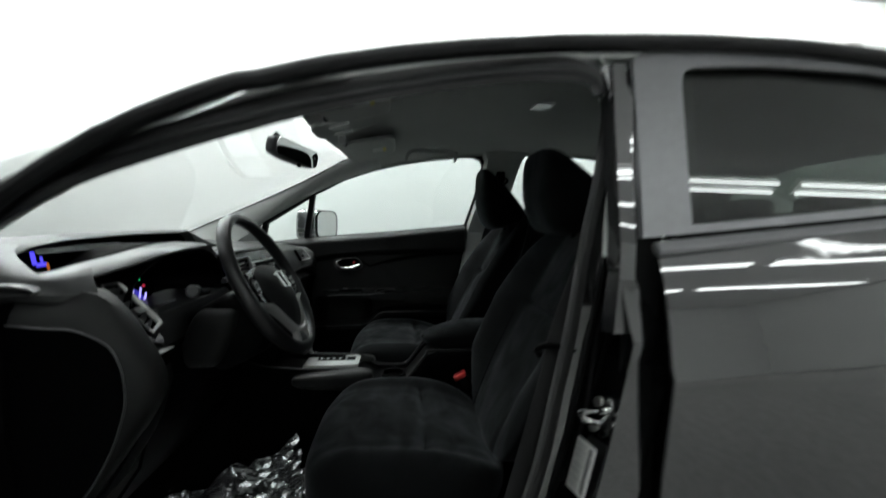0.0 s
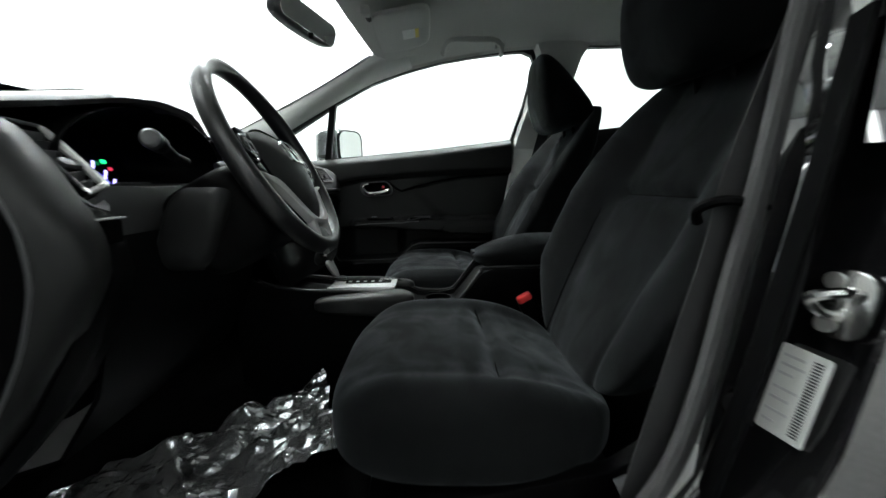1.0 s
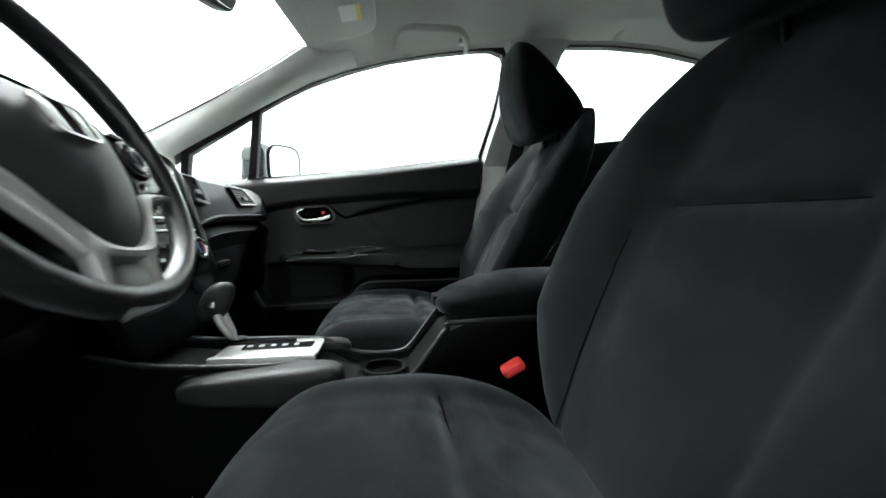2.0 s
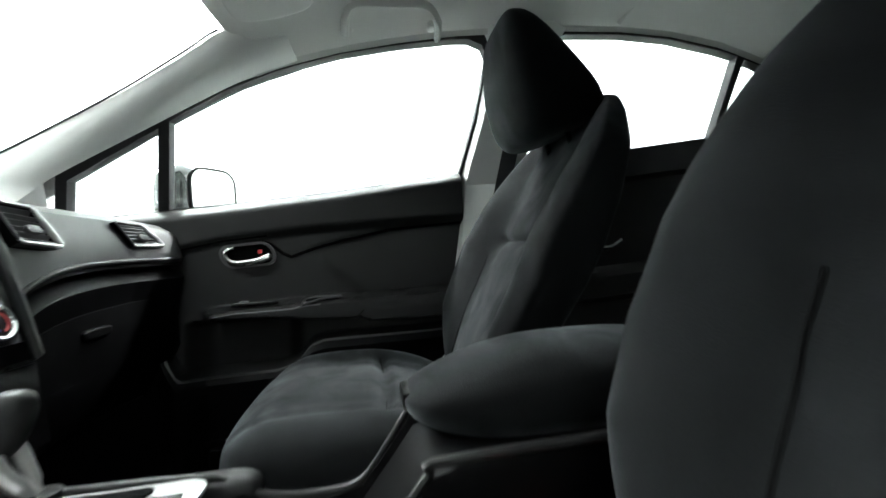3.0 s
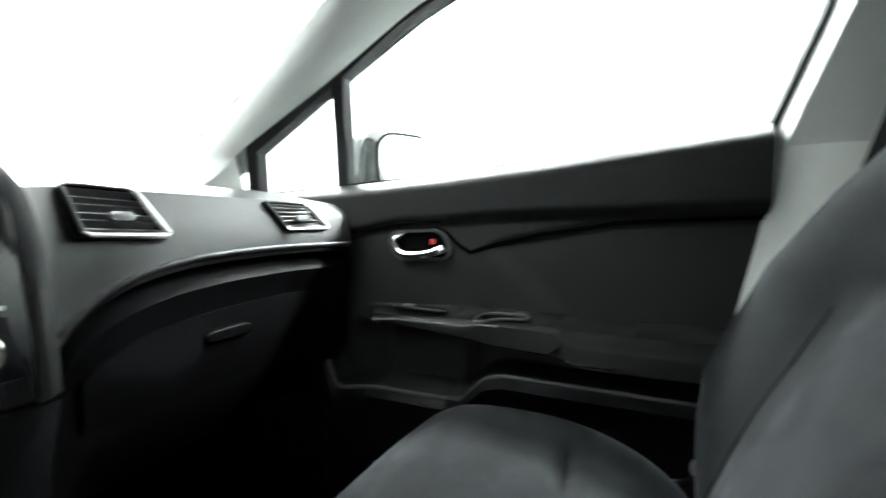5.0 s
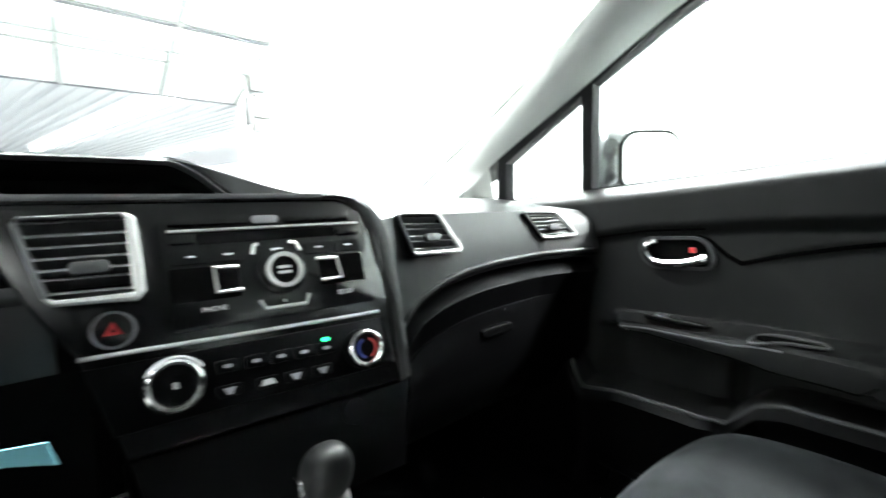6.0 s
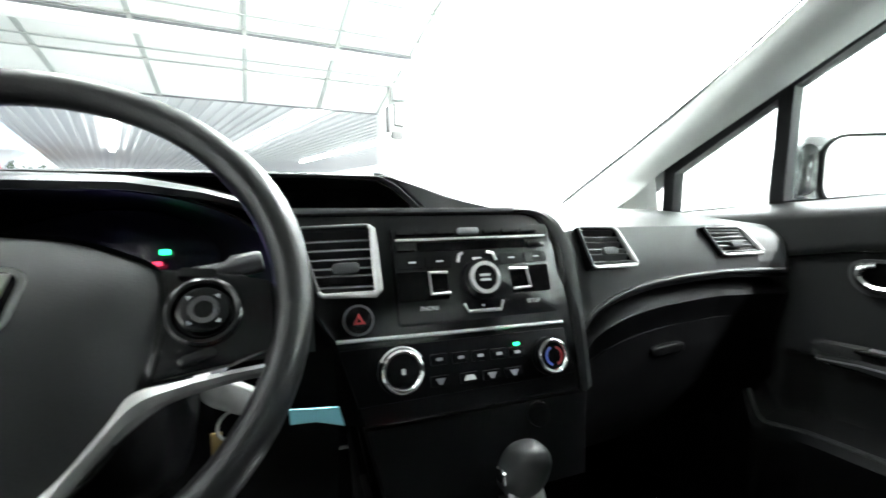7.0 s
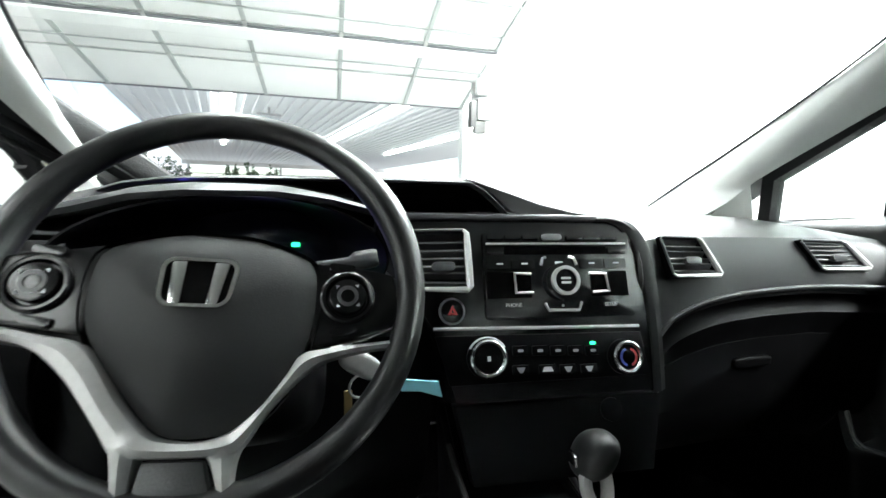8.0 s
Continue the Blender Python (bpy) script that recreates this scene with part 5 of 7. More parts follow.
HUB = [(-0.082, 0.036), (-0.035, 0.0465), (0.0, 0.0450), (0.034, 0.0394), (0.066, 0.026), (0.0812, 0.0138), (0.0832, -0.013), (0.0762, -0.0528), (0.0568, -0.0925), (0.0287, -0.1171), (-0.0022, -0.1223), (-0.0326, -0.1161), (-0.0585, -0.0859), (-0.082, -0.0509), (-0.093, -0.0239), (-0.0935, 0.0132)]


def dome(line, high, rings, m, sink=0.02, mid=(0, -0.04)):
    """A soft pillow over an outline."""
    bm = bmesh.new()
    loops = []
    for s, z in [(1.0, -sink), (1.0, 0.0)] + [(1 - k / rings, high * math.sin(math.pi / 2 * k / rings) ** 0.8) for k in range(1, rings)]:
        loops.append([bm.verts.new(m @ Vector((mid[0] + (x - mid[0]) * s, mid[1] + (y - mid[1]) * s, z))) for x, y in line])
    for a, b in zip(loops, loops[1:]):
        for i in range(len(a)):
            j = (i + 1) % len(a)
            bm.faces.new((a[i], a[j], b[j], b[i]))
    bm.faces.new(loops[-1])
    return bm


hub_line = [(p.x, p.y) for p in smooth_path([(x, y, 0) for x, y in HUB], 3, closed=True)]
part("hub_cover", dome(hub_line, 0.026, 8, WM @ Matrix.Translation((0, 0, 0.006)), mid=(-0.006, -0.04)), PLASTIC, wheel, "charcoal airbag cover")
# plain chrome badge: a frame that narrows downwards, two upright bars on a dark ground
BADGE = WM @ Matrix.Translation((-0.0075, -0.006, 0.0275)) @ pose(0, 0, 0, -8, 0, -5)


def taper(w, h, r):
    return [(x * (1 + 3.2 * y), y) for x, y in rounded(w, h, r, 5)]


part("badge_ground", prism(taper(0.050, 0.038, 0.008), 0.003, 0, BADGE), BLACK_VOID, wheel)
part("badge", ring_plate(taper(0.056, 0.043, 0.011), taper(0.0495, 0.0375, 0.0085), 0.005, BADGE), CHROME, wheel, "plain chrome badge frame")
for x in (-0.0145, 0.0145):
    part("badge_bar", prism([((x - 0.0046) * 0.93, -0.0185), ((x + 0.0042) * 0.93, -0.0185), ((x + 0.0046) * 1.12, 0.0185), ((x - 0.0056) * 1.12, 0.0185)], 0.0045, 0.001, BADGE), CHROME, wheel, "chrome badge bar")
for s in (-1, 1):
    line = ((0.072, 0.020), (0.100, 0.016), (0.135, 0.010), (0.155, 0.004), (0.158, -0.046), (0.126, -0.055), (0.078, -0.060)) if s > 0 else ((0.084, 0.040), (0.110, 0.036), (0.140, 0.034), (0.160, 0.030), (0.162, -0.022), (0.120, -0.032), (0.092, -0.038))
    part("spoke", prism([(s * x, y) for x, y in line], 0.012, 0.004, WM @ Matrix.Translation((0, 0, -0.006))), PIANO, wheel, "black side spoke")
    at = WM @ Matrix.Translation((0.1105, -0.0165, 0.006) if s > 0 else (-0.129, 0.0055, 0.006))
    part("control_ring", tube([at @ Vector((0.0215 * math.cos(a), 0.0215 * math.sin(a), 0.002)) for a in [2 * math.pi * k / 32 for k in range(32)]], 0.0032, 8, closed=True), PIANO, wheel, "gloss ring of the wheel control")
    part("control_pad", disc(0.0165, 0.007, at, bevel=0.003, n=28), PIANO, wheel, "round wheel control")
    part("control_mark", ring_plate(circle(0.0095, 20), circle(0.0062, 20), 0.001, at @ Matrix.Translation((0, 0, 0.007))), PLASTIC_SATIN, wheel)
    for a in (45, 135, 225, 315):
        part("control_arrow", prism([(-0.002, -0.0012), (0.002, -0.0012), (0, 0.0016)], 0.0006, 0, at @ pose(0, 0, 0, 0, 0, a) @ Matrix.Translation((0, 0.0128, 0.0071))), LEGEND_DIM, wheel)
    for dy in (0.028, -0.031):
        part("control_key", prism(rounded(0.024, 0.008, 0.003), 0.006, 0.0015, at @ Matrix.Translation((s * -0.004, dy, -0.002)) @ pose(0, 0, 0, 0, 0, 14 * s if dy < 0 else -8)), PIANO, wheel)
# lower spokes: one silver wishbone with two short prongs to the rim
EDGES = [((-0.160, -0.026), (-0.160, -0.036)), ((-0.1425, -0.028), (-0.1402, -0.0406)), ((-0.118, -0.036), (-0.124, -0.047)), ((-0.094, -0.043), (-0.1112, -0.0571)), ((-0.078, -0.058), (-0.096, -0.073)), ((-0.062, -0.084), (-0.0825, -0.0915)), ((-0.047, -0.104), (-0.070, -0.110)), ((-0.034, -0.1165), (-0.057, -0.128)), ((-0.0205, -0.122), (-0.036, -0.1325)), ((0.0, -0.1245), (0.0, -0.1356)),
         ((0.0171, -0.121), (0.022, -0.137)), ((0.030, -0.113), (0.032, -0.129)), ((0.0443, -0.100), (0.0435, -0.1125)), ((0.060, -0.080), (0.060, -0.0945)), ((0.0718, -0.0643), (0.076, -0.0805)), ((0.095, -0.061), (0.0924, -0.072)), ((0.1236, -0.0584), (0.1282, -0.0655)), ((0.154, -0.056), (0.154, -0.064))]


def silver_bar(edges, name, label):
    a = smooth_path([(*p, 0) for p, _ in edges], 4)
    b = smooth_path([(*q, 0) for _, q in edges], 4)
    rows = []
    for p, q in zip(a, b):
        z = 0.017 - 0.014 * (abs((p.x + q.x) / 2 + 0.007) / 0.16) ** 2 - 0.010 * max(0, -0.125 - (p.y + q.y) / 2) / 0.04
        rows.append([WM @ (p.lerp(q, k) + Vector((0, 0, z + h))) for k, h in ((-0.02, -0.012), (0.0, -0.004), (0.10, 0.0), (0.5, 0.003), (0.90, 0.0), (1.0, -0.004), (1.02, -0.012))])
    return part(name, sheet(rows, 0.003), SILVER, wheel, label)


silver_bar(EDGES, "silver_spoke", "silver painted lower spoke")
silver_bar([((-0.061, -0.118), (-0.038, -0.129)), ((-0.0590, -0.135), (-0.0425, -0.138)), ((-0.0565, -0.172), (-0.0470, -0.172))], "spoke_prong", "silver spoke prong")
silver_bar([((0.002, -0.133), (0.031, -0.127)), ((0.008, -0.145), (0.024, -0.143)), ((0.013, -0.170), (0.021, -0.170))], "spoke_prong", "silver spoke prong")
part("lower_spoke", prism([(-0.040, -0.1335), (0.002, -0.138), (0.0135, -0.184), (-0.050, -0.184)], 0.012, 0.004, WM @ Matrix.Translation((0, 0, -0.003))), PLASTIC_DASH, wheel, "dark lower spoke cover")
part("hub_back", dome([(1.05 * x, 1.05 * y) for x, y in hub_line], 0.05, 5, WM @ Matrix.Translation((0, 0, -0.004)) @ Matrix.Diagonal((1, 1, -1, 1)), 0.012), PLASTIC_HARD, wheel)

column = thing("steering_column", (-0.37, 0.02, 0.82), "black steering column shroud with stalks", "steering column")
sh = WM @ Matrix.Translation((0, -0.02, 0))
part("shroud", pad(lambda u, v, w: sh @ Vector((0.085 * u * (1 - 0.1 * w), (-0.022 + 0.068 * v * (1 + 0.35 * max(0, -v))), -0.115 + 0.072 * w)), 12, 5), PLASTIC_HARD, column, "black column shroud")
part("lower_shroud", pad(lambda u, v, w: Vector((-0.378 + 0.098 * u, 0.000 + 0.055 * v - 0.025 * w, 0.765 + 0.072 * w)), 12, 4.0), PLASTIC, column, "charcoal lower shroud")
part("turn_stalk", tube(smooth_path([(-0.45, 0.00, 0.87), (-0.50, -0.01, 0.876), (-0.545, -0.023, 0.885), (-0.580, -0.032, 0.890)], 5), [0.007] * 6 + [0.008] * 5 + [0.0115] * 4 + [0.011], 14), PLASTIC_HARD, column, "black indicator stalk")
part("stalk_end", tube([(-0.576, -0.031, 0.8895), (-0.588, -0.034, 0.892), (-0.591, -0.035, 0.8925)], [0.0122, 0.0122, 0.009], 16), PLASTIC_SATIN, column, "grey stalk end")
part("wiper_stalk", tube(smooth_path([(-0.29, 0.03, 0.87), (-0.25, 0.028, 0.876), (-0.215, 0.025, 0.882)], 5), [0.007] * 6 + [0.012] * 4 + [0.010], 12), PLASTIC_SATIN, column, "grey wiper stalk")
part("ignition", disc(0.018, 0.02, Matrix.Translation((-0.272, -0.03, 0.80)) @ pose(0, 0, 0, 70, 0, 30), bevel=0.003), SILVER_DARK, column, "ignition lock")
keys = thing("key_ring", (-0.241, -0.10, 0.785), "car keys hanging from the ignition", "keys")
part("key_head", pad(lambda u, v, w: Matrix.Translation((-0.245, -0.095, 0.790)) @ pose(0, 0, 0, 0, 35, 25) @ Vector((0.026 * u, 0.006 * v, 0.012 * w)), 6, 3), SILVER, keys, "silver key head")
part("blade", boxes(((-0.275, -0.075, 0.797), (-0.262, -0.035, 0.800)), bevel=0.001), STEEL, keys)
part("ring", tube([Vector((-0.245, -0.098, 0.768)) + Vector((0.012 * math.cos(a), 0.004 * math.cos(a), 0.012 * math.sin(a))) for a in [2 * math.pi * k / 18 for k in range(18)]], 0.0012, 6, closed=True), STEEL, keys)
part("second_key", boxes(((-0.262, -0.10, 0.735), (-0.254, -0.098, 0.765)), bevel=0.001), BRASS, keys, "brass key")
tag = part("key_tag", sheet([[(-0.205, -0.098, 0.772), (-0.204, -0.096, 0.758)], [(-0.185, -0.094, 0.767), (-0.183, -0.092, 0.754)], [(-0.163, -0.092, 0.763), (-0.158, -0.090, 0.744)]], 0.0015), TAG, None, "")
tagged(tag, "pale blue paper tag hanging from the keys", "tag")
tag.parent, tag.matrix_parent_inverse = keys, keys.matrix_world.inverted()
for k in ("category",):
    del tag[k]


# ---- seats ----
def gauss(x, w):
    return math.exp(-(x / w) ** 2)


def seam_side(s):
    return lerp([(0, 0.58), (0.1, 0.55), (0.257, 0.525), (0.36, 0.52), (0.458, 0.53), (0.49, 0.54), (0.53, 0.56)], s)


def seam_top(u):
    return 0.804 + 0.030 * max(0, abs(u) - 0.30) ** 1.5


def front_seat(cx, driver):
    seat = thing("front_seat", (cx, -0.5, 0.30), "black cloth driver's seat with woven centre panels" if driver else "black cloth passenger seat with woven centre panels", "car seat", "front seats")
    out = -1 if driver else 1

    def cross_seam(u):
        return -0.462 - 0.018 * (1 - u * u)

    def cushion(u, v, w):
        y = -0.435 + 0.222 * v
        x = 0.268 * u * (1 - 0.05 * max(0, v) - 0.12 * max(0, -v) ** 2)
        z = 0.475 + (0.080 if w > 0 else 0.050) * w
        if w > 0:
            side = max(0, (abs(u) - 0.42) / 0.58)
            z += 0.030 * math.sin(min(1, side * 1.2) * math.pi / 2) ** 1.5 * (1 - 0.3 * max(0, v)) * w
            z += (0.016 * max(0, v) - 0.045 * max(0, v - 0.62)) * w
            z -= 0.050 * max(0, -v - 0.05) ** 1.4 * w
            z -= 0.014 * max(0, -v) * (1 - abs(u)) * w
            z -= 0.006 * gauss(abs(u) - 0.62, 0.10) * w
            z -= 0.012 * gauss(y - cross_seam(u), 0.011) * (1 if abs(u) < 0.58 else gauss(abs(u) - 0.58, 0.07)) * w
            z += 0.005 * noise.noise(Vector((x * 9 + cx, y * 7, 1.7))) * w
        return Vector((cx + x, y, z))

    def back(u, v, w):
        s = (w + 1) / 2
        z = 0.50 + 0.583 * s - 0.045 * abs(u) ** 2.5 * max(0, s - 0.6) / 0.4
        half = lerp([(0, 0.205), (0.2, 0.248), (0.4, 0.276), (0.62, 0.272), (0.8, 0.250), (0.92, 0.215), (1, 0.175)], s)
        mid = lerp([(0.50, -0.615), (0.65, -0.692), (0.815, -0.778), (0.95, -0.846), (1.07, -0.915)], z)
        wing = lerp([(0.50, -0.618), (0.60, -0.625), (0.66, -0.632), (0.81, -0.698), (0.90, -0.762), (0.945, -0.798), (1.02, -0.860), (1.07, -0.915)], z)
        rear = lerp([(0.50, -0.675), (0.657, -0.742), (0.79, -0.822), (0.907, -0.872), (1.0, -0.905), (1.07, -0.94)], z) - 0.02 * (1 - abs(u))
        side = max(0.0, (abs(u) - 0.42) / 0.58)
        proud = 0.62 if driver and u < 0 else 1.0
        front = mid + proud * (wing - mid) * math.sin(min(1, side * 1.25) * math.pi / 2) ** 1.4
        front -= 0.006 * gauss(abs(u) - seam_side(s), 0.055) * (1 if z < 0.76 else gauss(z - 0.76, 0.05))
        front -= 0.016 * gauss(z - seam_top(u), 0.010) * (1 if abs(u) < 0.36 else gauss(abs(u) - 0.36, 0.10))
        front += 0.010 * math.cos(u * math.pi / 2) * (1 - s)
        front += 0.006 * noise.noise(Vector((u * 2.2 + cx * 3, s * 4, 0.4)))
        return Vector((cx + half * u, front + (rear - front) * (1 - v) / 2, z))

    def seam(points):
        part("seam", tube(points, 0.0013, 6), BLACK_VOID, seat)

    for s in ((1,) if driver else (-1, 1)):
        seam([back(s * seam_side(0.03 + 0.44 * k / 30), 1, -1 + 2 * (0.03 + 0.44 * k / 30)) for k in range(31)])
    seam([back(-0.42 + 0.84 * k / 30, 1, 2 * (seam_top(-0.42 + 0.84 * k / 30) - 0.50) / 0.583 - 1) for k in range(31)])
    seam([cushion(-0.62 + 1.24 * k / 24, (cross_seam(-0.62 + 1.24 * k / 24) + 0.435) / 0.222, 1) for k in range(25)])
    part("cushion", pad(cushion, 48, 3.6), FABRIC, seat, "black woven seat cushion", 60)
    part("backrest", pad(back, 64, 5.5), FABRIC, seat, "black woven backrest with side bolsters", 60)
    rest_z, rest_h = (1.106, 0.094) if driver else (1.128, 0.118)
    part("headrest", pad(lambda u, v, w: Vector((cx + 0.134 * u * (1 - 0.13 * w), (lerp([(-1, -0.765), (0, -0.738), (1, -0.735)], w) * (1 + v) + lerp([(-1, -0.955), (0, -0.868), (1, -0.772)], w) * (1 - v)) / 2, rest_z + rest_h * w - 0.030 * v * (1 - w) / 2)), 20, 3.8), FABRIC_SIDE, seat, "black cloth headrest", 60)
    for s in (-1, 1):
        part("headrest_post", tube([(cx + 0.05 * s, -0.872, 0.98), (cx + 0.05 * s, -0.858, 1.06)], 0.0055, 10), PLASTIC_HARD, seat, "black headrest post")
        part("rail", boxes(((cx + 0.20 * s - 0.02, -0.68, 0.29), (cx + 0.20 * s + 0.02, -0.22, 0.33)), bevel=0.004), STEEL, seat)
    part("base", boxes(((cx - 0.235, -0.64, 0.33), (cx + 0.235, -0.28, 0.42)), bevel=0.02), PLASTIC_HARD, seat, "black seat base")
    cover = [(-0.70, 0.33), (-0.26, 0.355), (-0.235, 0.39), (-0.26, 0.425), (-0.45, 0.445), (-0.60, 0.47), (-0.68, 0.52), (-0.72, 0.46)]
    side_m = Matrix(((0, 0, out, cx + 0.243 * out), (1, 0, 0, 0), (0, 1, 0, 0), (0, 0, 0, 1)))
    part("side_cover", prism(cover, 0.028, 0.006, side_m), PLASTIC_HARD, seat, "black plastic seat side cover")
    part("height_lever", tube(smooth_path([(cx + 0.282 * out, y, z) for y, z in ((-0.29, 0.425), (-0.34, 0.424), (-0.42, 0.412), (-0.48, 0.408), (-0.52, 0.405))], 4), [0.012] * 4 + [0.010] * 12 + [0.009], 10, flat=0.6), SILVER_DARK, seat, "grey seat height lever")
    part("recline_lever", tube(smooth_path([(cx + 0.282 * out, y, z) for y, z in ((-0.60, 0.456), (-0.63, 0.466), (-0.67, 0.466), (-0.71, 0.450))], 4), 0.010, 10, flat=0.6), SILVER_DARK, seat, "grey recline lever")
    part("pivot_cap", disc(0.02, 0.012, Matrix.Translation((cx + 0.268 * out, -0.655, 0.50)) @ pose(0, 0, 0, 0, 90 * out, 0), bevel=0.003, n=20), SILVER_DARK, seat)
    return seat


front_seat(-0.385, True)
front_seat(0.385, False)

bench = thing("back_bench", (0, -1.7, 0.3), "black cloth rear bench seat with headrests", "rear seat")
part("cushion", pad(lambda u, v, w: Vector((0.64 * u, -1.52 + 0.24 * v, 0.44 + 0.10 * w + 0.012 * math.cos(u * 9) * max(0, w))), 20, 8), FABRIC_SIDE, bench, "black cloth bench cushion")
part("backrest", pad(lambda u, v, w: Vector((0.62 * u, -1.86 + 0.07 * v - 0.10 * w + 0.02 * math.cos(u * 6) * max(0, v), 0.78 + 0.26 * w)), 20, 8), FABRIC_SIDE, bench, "black cloth bench backrest")
for x in (-0.38, 0.0, 0.38):
    part("headrest", pad(lambda u, v, w: Vector((x + 0.12 * u, -1.96 + 0.05 * v, 1.08 + 0.06 * w)), 8, 4), FABRIC_SIDE, bench, "black cloth rear headrest")

# ---- centre console ----
console = thing("centre_console", (0.015, -0.4, 0.29), "black centre console with padded armrest", "centre console")
prof = [(0.10, 0.64), (0.04, 0.60), (-0.02, 0.582), (-0.10, 0.572), (-0.26, 0.566), (-0.30, 0.555), (-0.34, 0.535), (-0.40, 0.530), (-0.44, 0.538), (-0.475, 0.580), (-0.50, 0.612), (-0.53, 0.622), (-0.84, 0.622), (-0.86, 0.58), (-0.86, 0.30)]
rows = []
for u, dx, dz in ((-1, 0.012, -0.30), (-1, 0.004, -0.06), (-1, 0.0, -0.012), (-0.96, 0.0, 0.0), (-0.84, 0.0, 0.0), (-0.80, 0.0, -0.012), (0, 0, -0.014), (0.80, 0.0, -0.012), (0.84, 0.0, 0.0), (0.96, 0, 0), (1, 0, -0.012), (1, -0.004, -0.06), (1, -0.012, -0.30)):
    rows.append([(-0.035 + 0.082 * u + dx, y, max(0.28, z + dz)) for y, z in prof])
part("body", sheet(rows, 0.004), PLASTIC_HARD, console, "black console body")
for s in (-1, 1):
    part("edge_rail", tube(smooth_path([(-0.035 + 0.077 * s, y, z + 0.004) for y, z in prof[1:13]], 4), 0.0045, 8), PLASTIC, console, "black console rail")
part("side_pad", pad(lambda u, v, w: Vector((-0.124 + 0.034 * u, -0.215 + 0.120 * v, 0.546 + 0.026 * w * (1 - 0.3 * v))), 10, 4), PLASTIC, console, "smooth black knee pad")
part("side_pad", pad(lambda u, v, w: Vector((0.052 + 0.022 * u, -0.215 + 0.115 * v, 0.540 + 0.022 * w * (1 - 0.3 * v))), 10, 4), PLASTIC, console, "smooth black knee pad")
part("shift_plate", prism(rounded(0.105, 0.17, 0.02), 0.006, 0.002, Matrix.Translation((-0.018, -0.200, 0.567))), BRIGHT, console, "bright silver shift plate")
part("plate_edge", boxes(((-0.084, -0.285, 0.552), (-0.068, -0.115, 0.578)), bevel=0.005), BRIGHT, console, "silver plate edge")
# Near-black plate on the surface imitates the dark of the slot.
part("shift_slot", prism(rounded(0.018, 0.13, 0.008), 0.002, 0, Matrix.Translation((0.016, -0.17, 0.573))), BLACK_VOID, console)
part("shift_panel", prism(rounded(0.03, 0.12, 0.004), 0.002, 0, Matrix.Translation((-0.012, -0.21, 0.5732))), PIANO, console, "gear position panel")
for k in range(5):
    part("gear_mark", boxes(((-0.018, -0.165 - 0.02 * k, 0.5754), (-0.008, -0.157 - 0.02 * k, 0.5761))), LEGEND_DIM, console)
for k, y in enumerate((-0.395,)):
    part("cup_holder", ring_plate(circle(0.040), circle(0.034), 0.012, Matrix.Translation((-0.035, y, 0.522))), PLASTIC_HARD, console, "cup holder ring")
    # Near-black disc in place of the shaded well.
    part("cup_well", disc(0.034, 0.004, Matrix.Translation((-0.035, y, 0.518))), BLACK_VOID, console)
part("armrest_lid", pad(lambda u, v, w: Vector((0.012 + 0.090 * u * (1 - 0.16 * max(0, v) ** 3) * (1 - 0.10 * max(0, -w)), -0.672 + 0.184 * v - 0.012 * max(0, v) * max(0, -w), 0.644 + 0.044 * w + 0.010 * max(0, w) * (1 - u * u) * (1 - max(0, v) ** 2) - 0.026 * max(0, w) * max(0, v) ** 2 - 0.004)), 26, 2.8), FABRIC_SIDE, console, "padded black cloth armrest lid", 60)
part("lid_latch", boxes(((-0.01, -0.50, 0.632), (0.04, -0.488, 0.65)), bevel=0.004), PLASTIC_HARD, console)
shifter = thing("gear_selector", (0.034, -0.12, 0.57), "automatic gear selector with black knob and silver neck", "gear lever")
part("knob", pad(lambda u, v, w: Vector((0.036 + 0.025 * u, -0.090 + 0.028 * v - 0.014 * w, 0.648 + 0.037 * w)), 12, 2.4), PLASTIC, shifter, "rounded black knob")
for dx in (-0.012, 0.012):
    part("neck", tube(smooth_path([(0.036 + dx, -0.092, 0.636), (0.036 + dx * 1.2, -0.100, 0.612), (0.036 + dx * 0.6, -0.112, 0.590), (0.036, -0.122, 0.572)], 4), [0.008] * 9 + [0.006] * 4, 8), SILVER, shifter, "silver neck")
part("release_button", boxes(((0.005, -0.098, 0.640), (0.012, -0.080, 0.655)), bevel=0.003), CHROME, shifter)
part("boot", disc(0.018, 0.012, Matrix.Translation((0.036, -0.124, 0.568)), bevel=0.004, n=20), PLASTIC_HARD, shifter)
buckle = thing("seat_belt_buckle", (-0.142, -0.61, 0.5), "black seat belt buckle with red release button", "seat belt buckle")
part("housing", pad(lambda u, v, w: Matrix.Translation((-0.142, -0.615, 0.530)) @ pose(0, 0, 0, -28, 0, 0) @ Vector((0.013 * u, 0.022 * v, 0.032 * w)), 6, 5), PLASTIC_HARD, buckle)
part("red_button", pad(lambda u, v, w: Matrix.Translation((-0.142, -0.600, 0.556)) @ pose(0, 0, 0, -28, 0, 0) @ Vector((0.0135 * u, 0.019 * v, 0.009 * w)), 6, 5), RED, buckle, "red release button")
part("stalk", boxes(((-0.148, -0.66, 0.40), (-0.136, -0.62, 0.52)), bevel=0.003), PLASTIC_HARD, buckle)


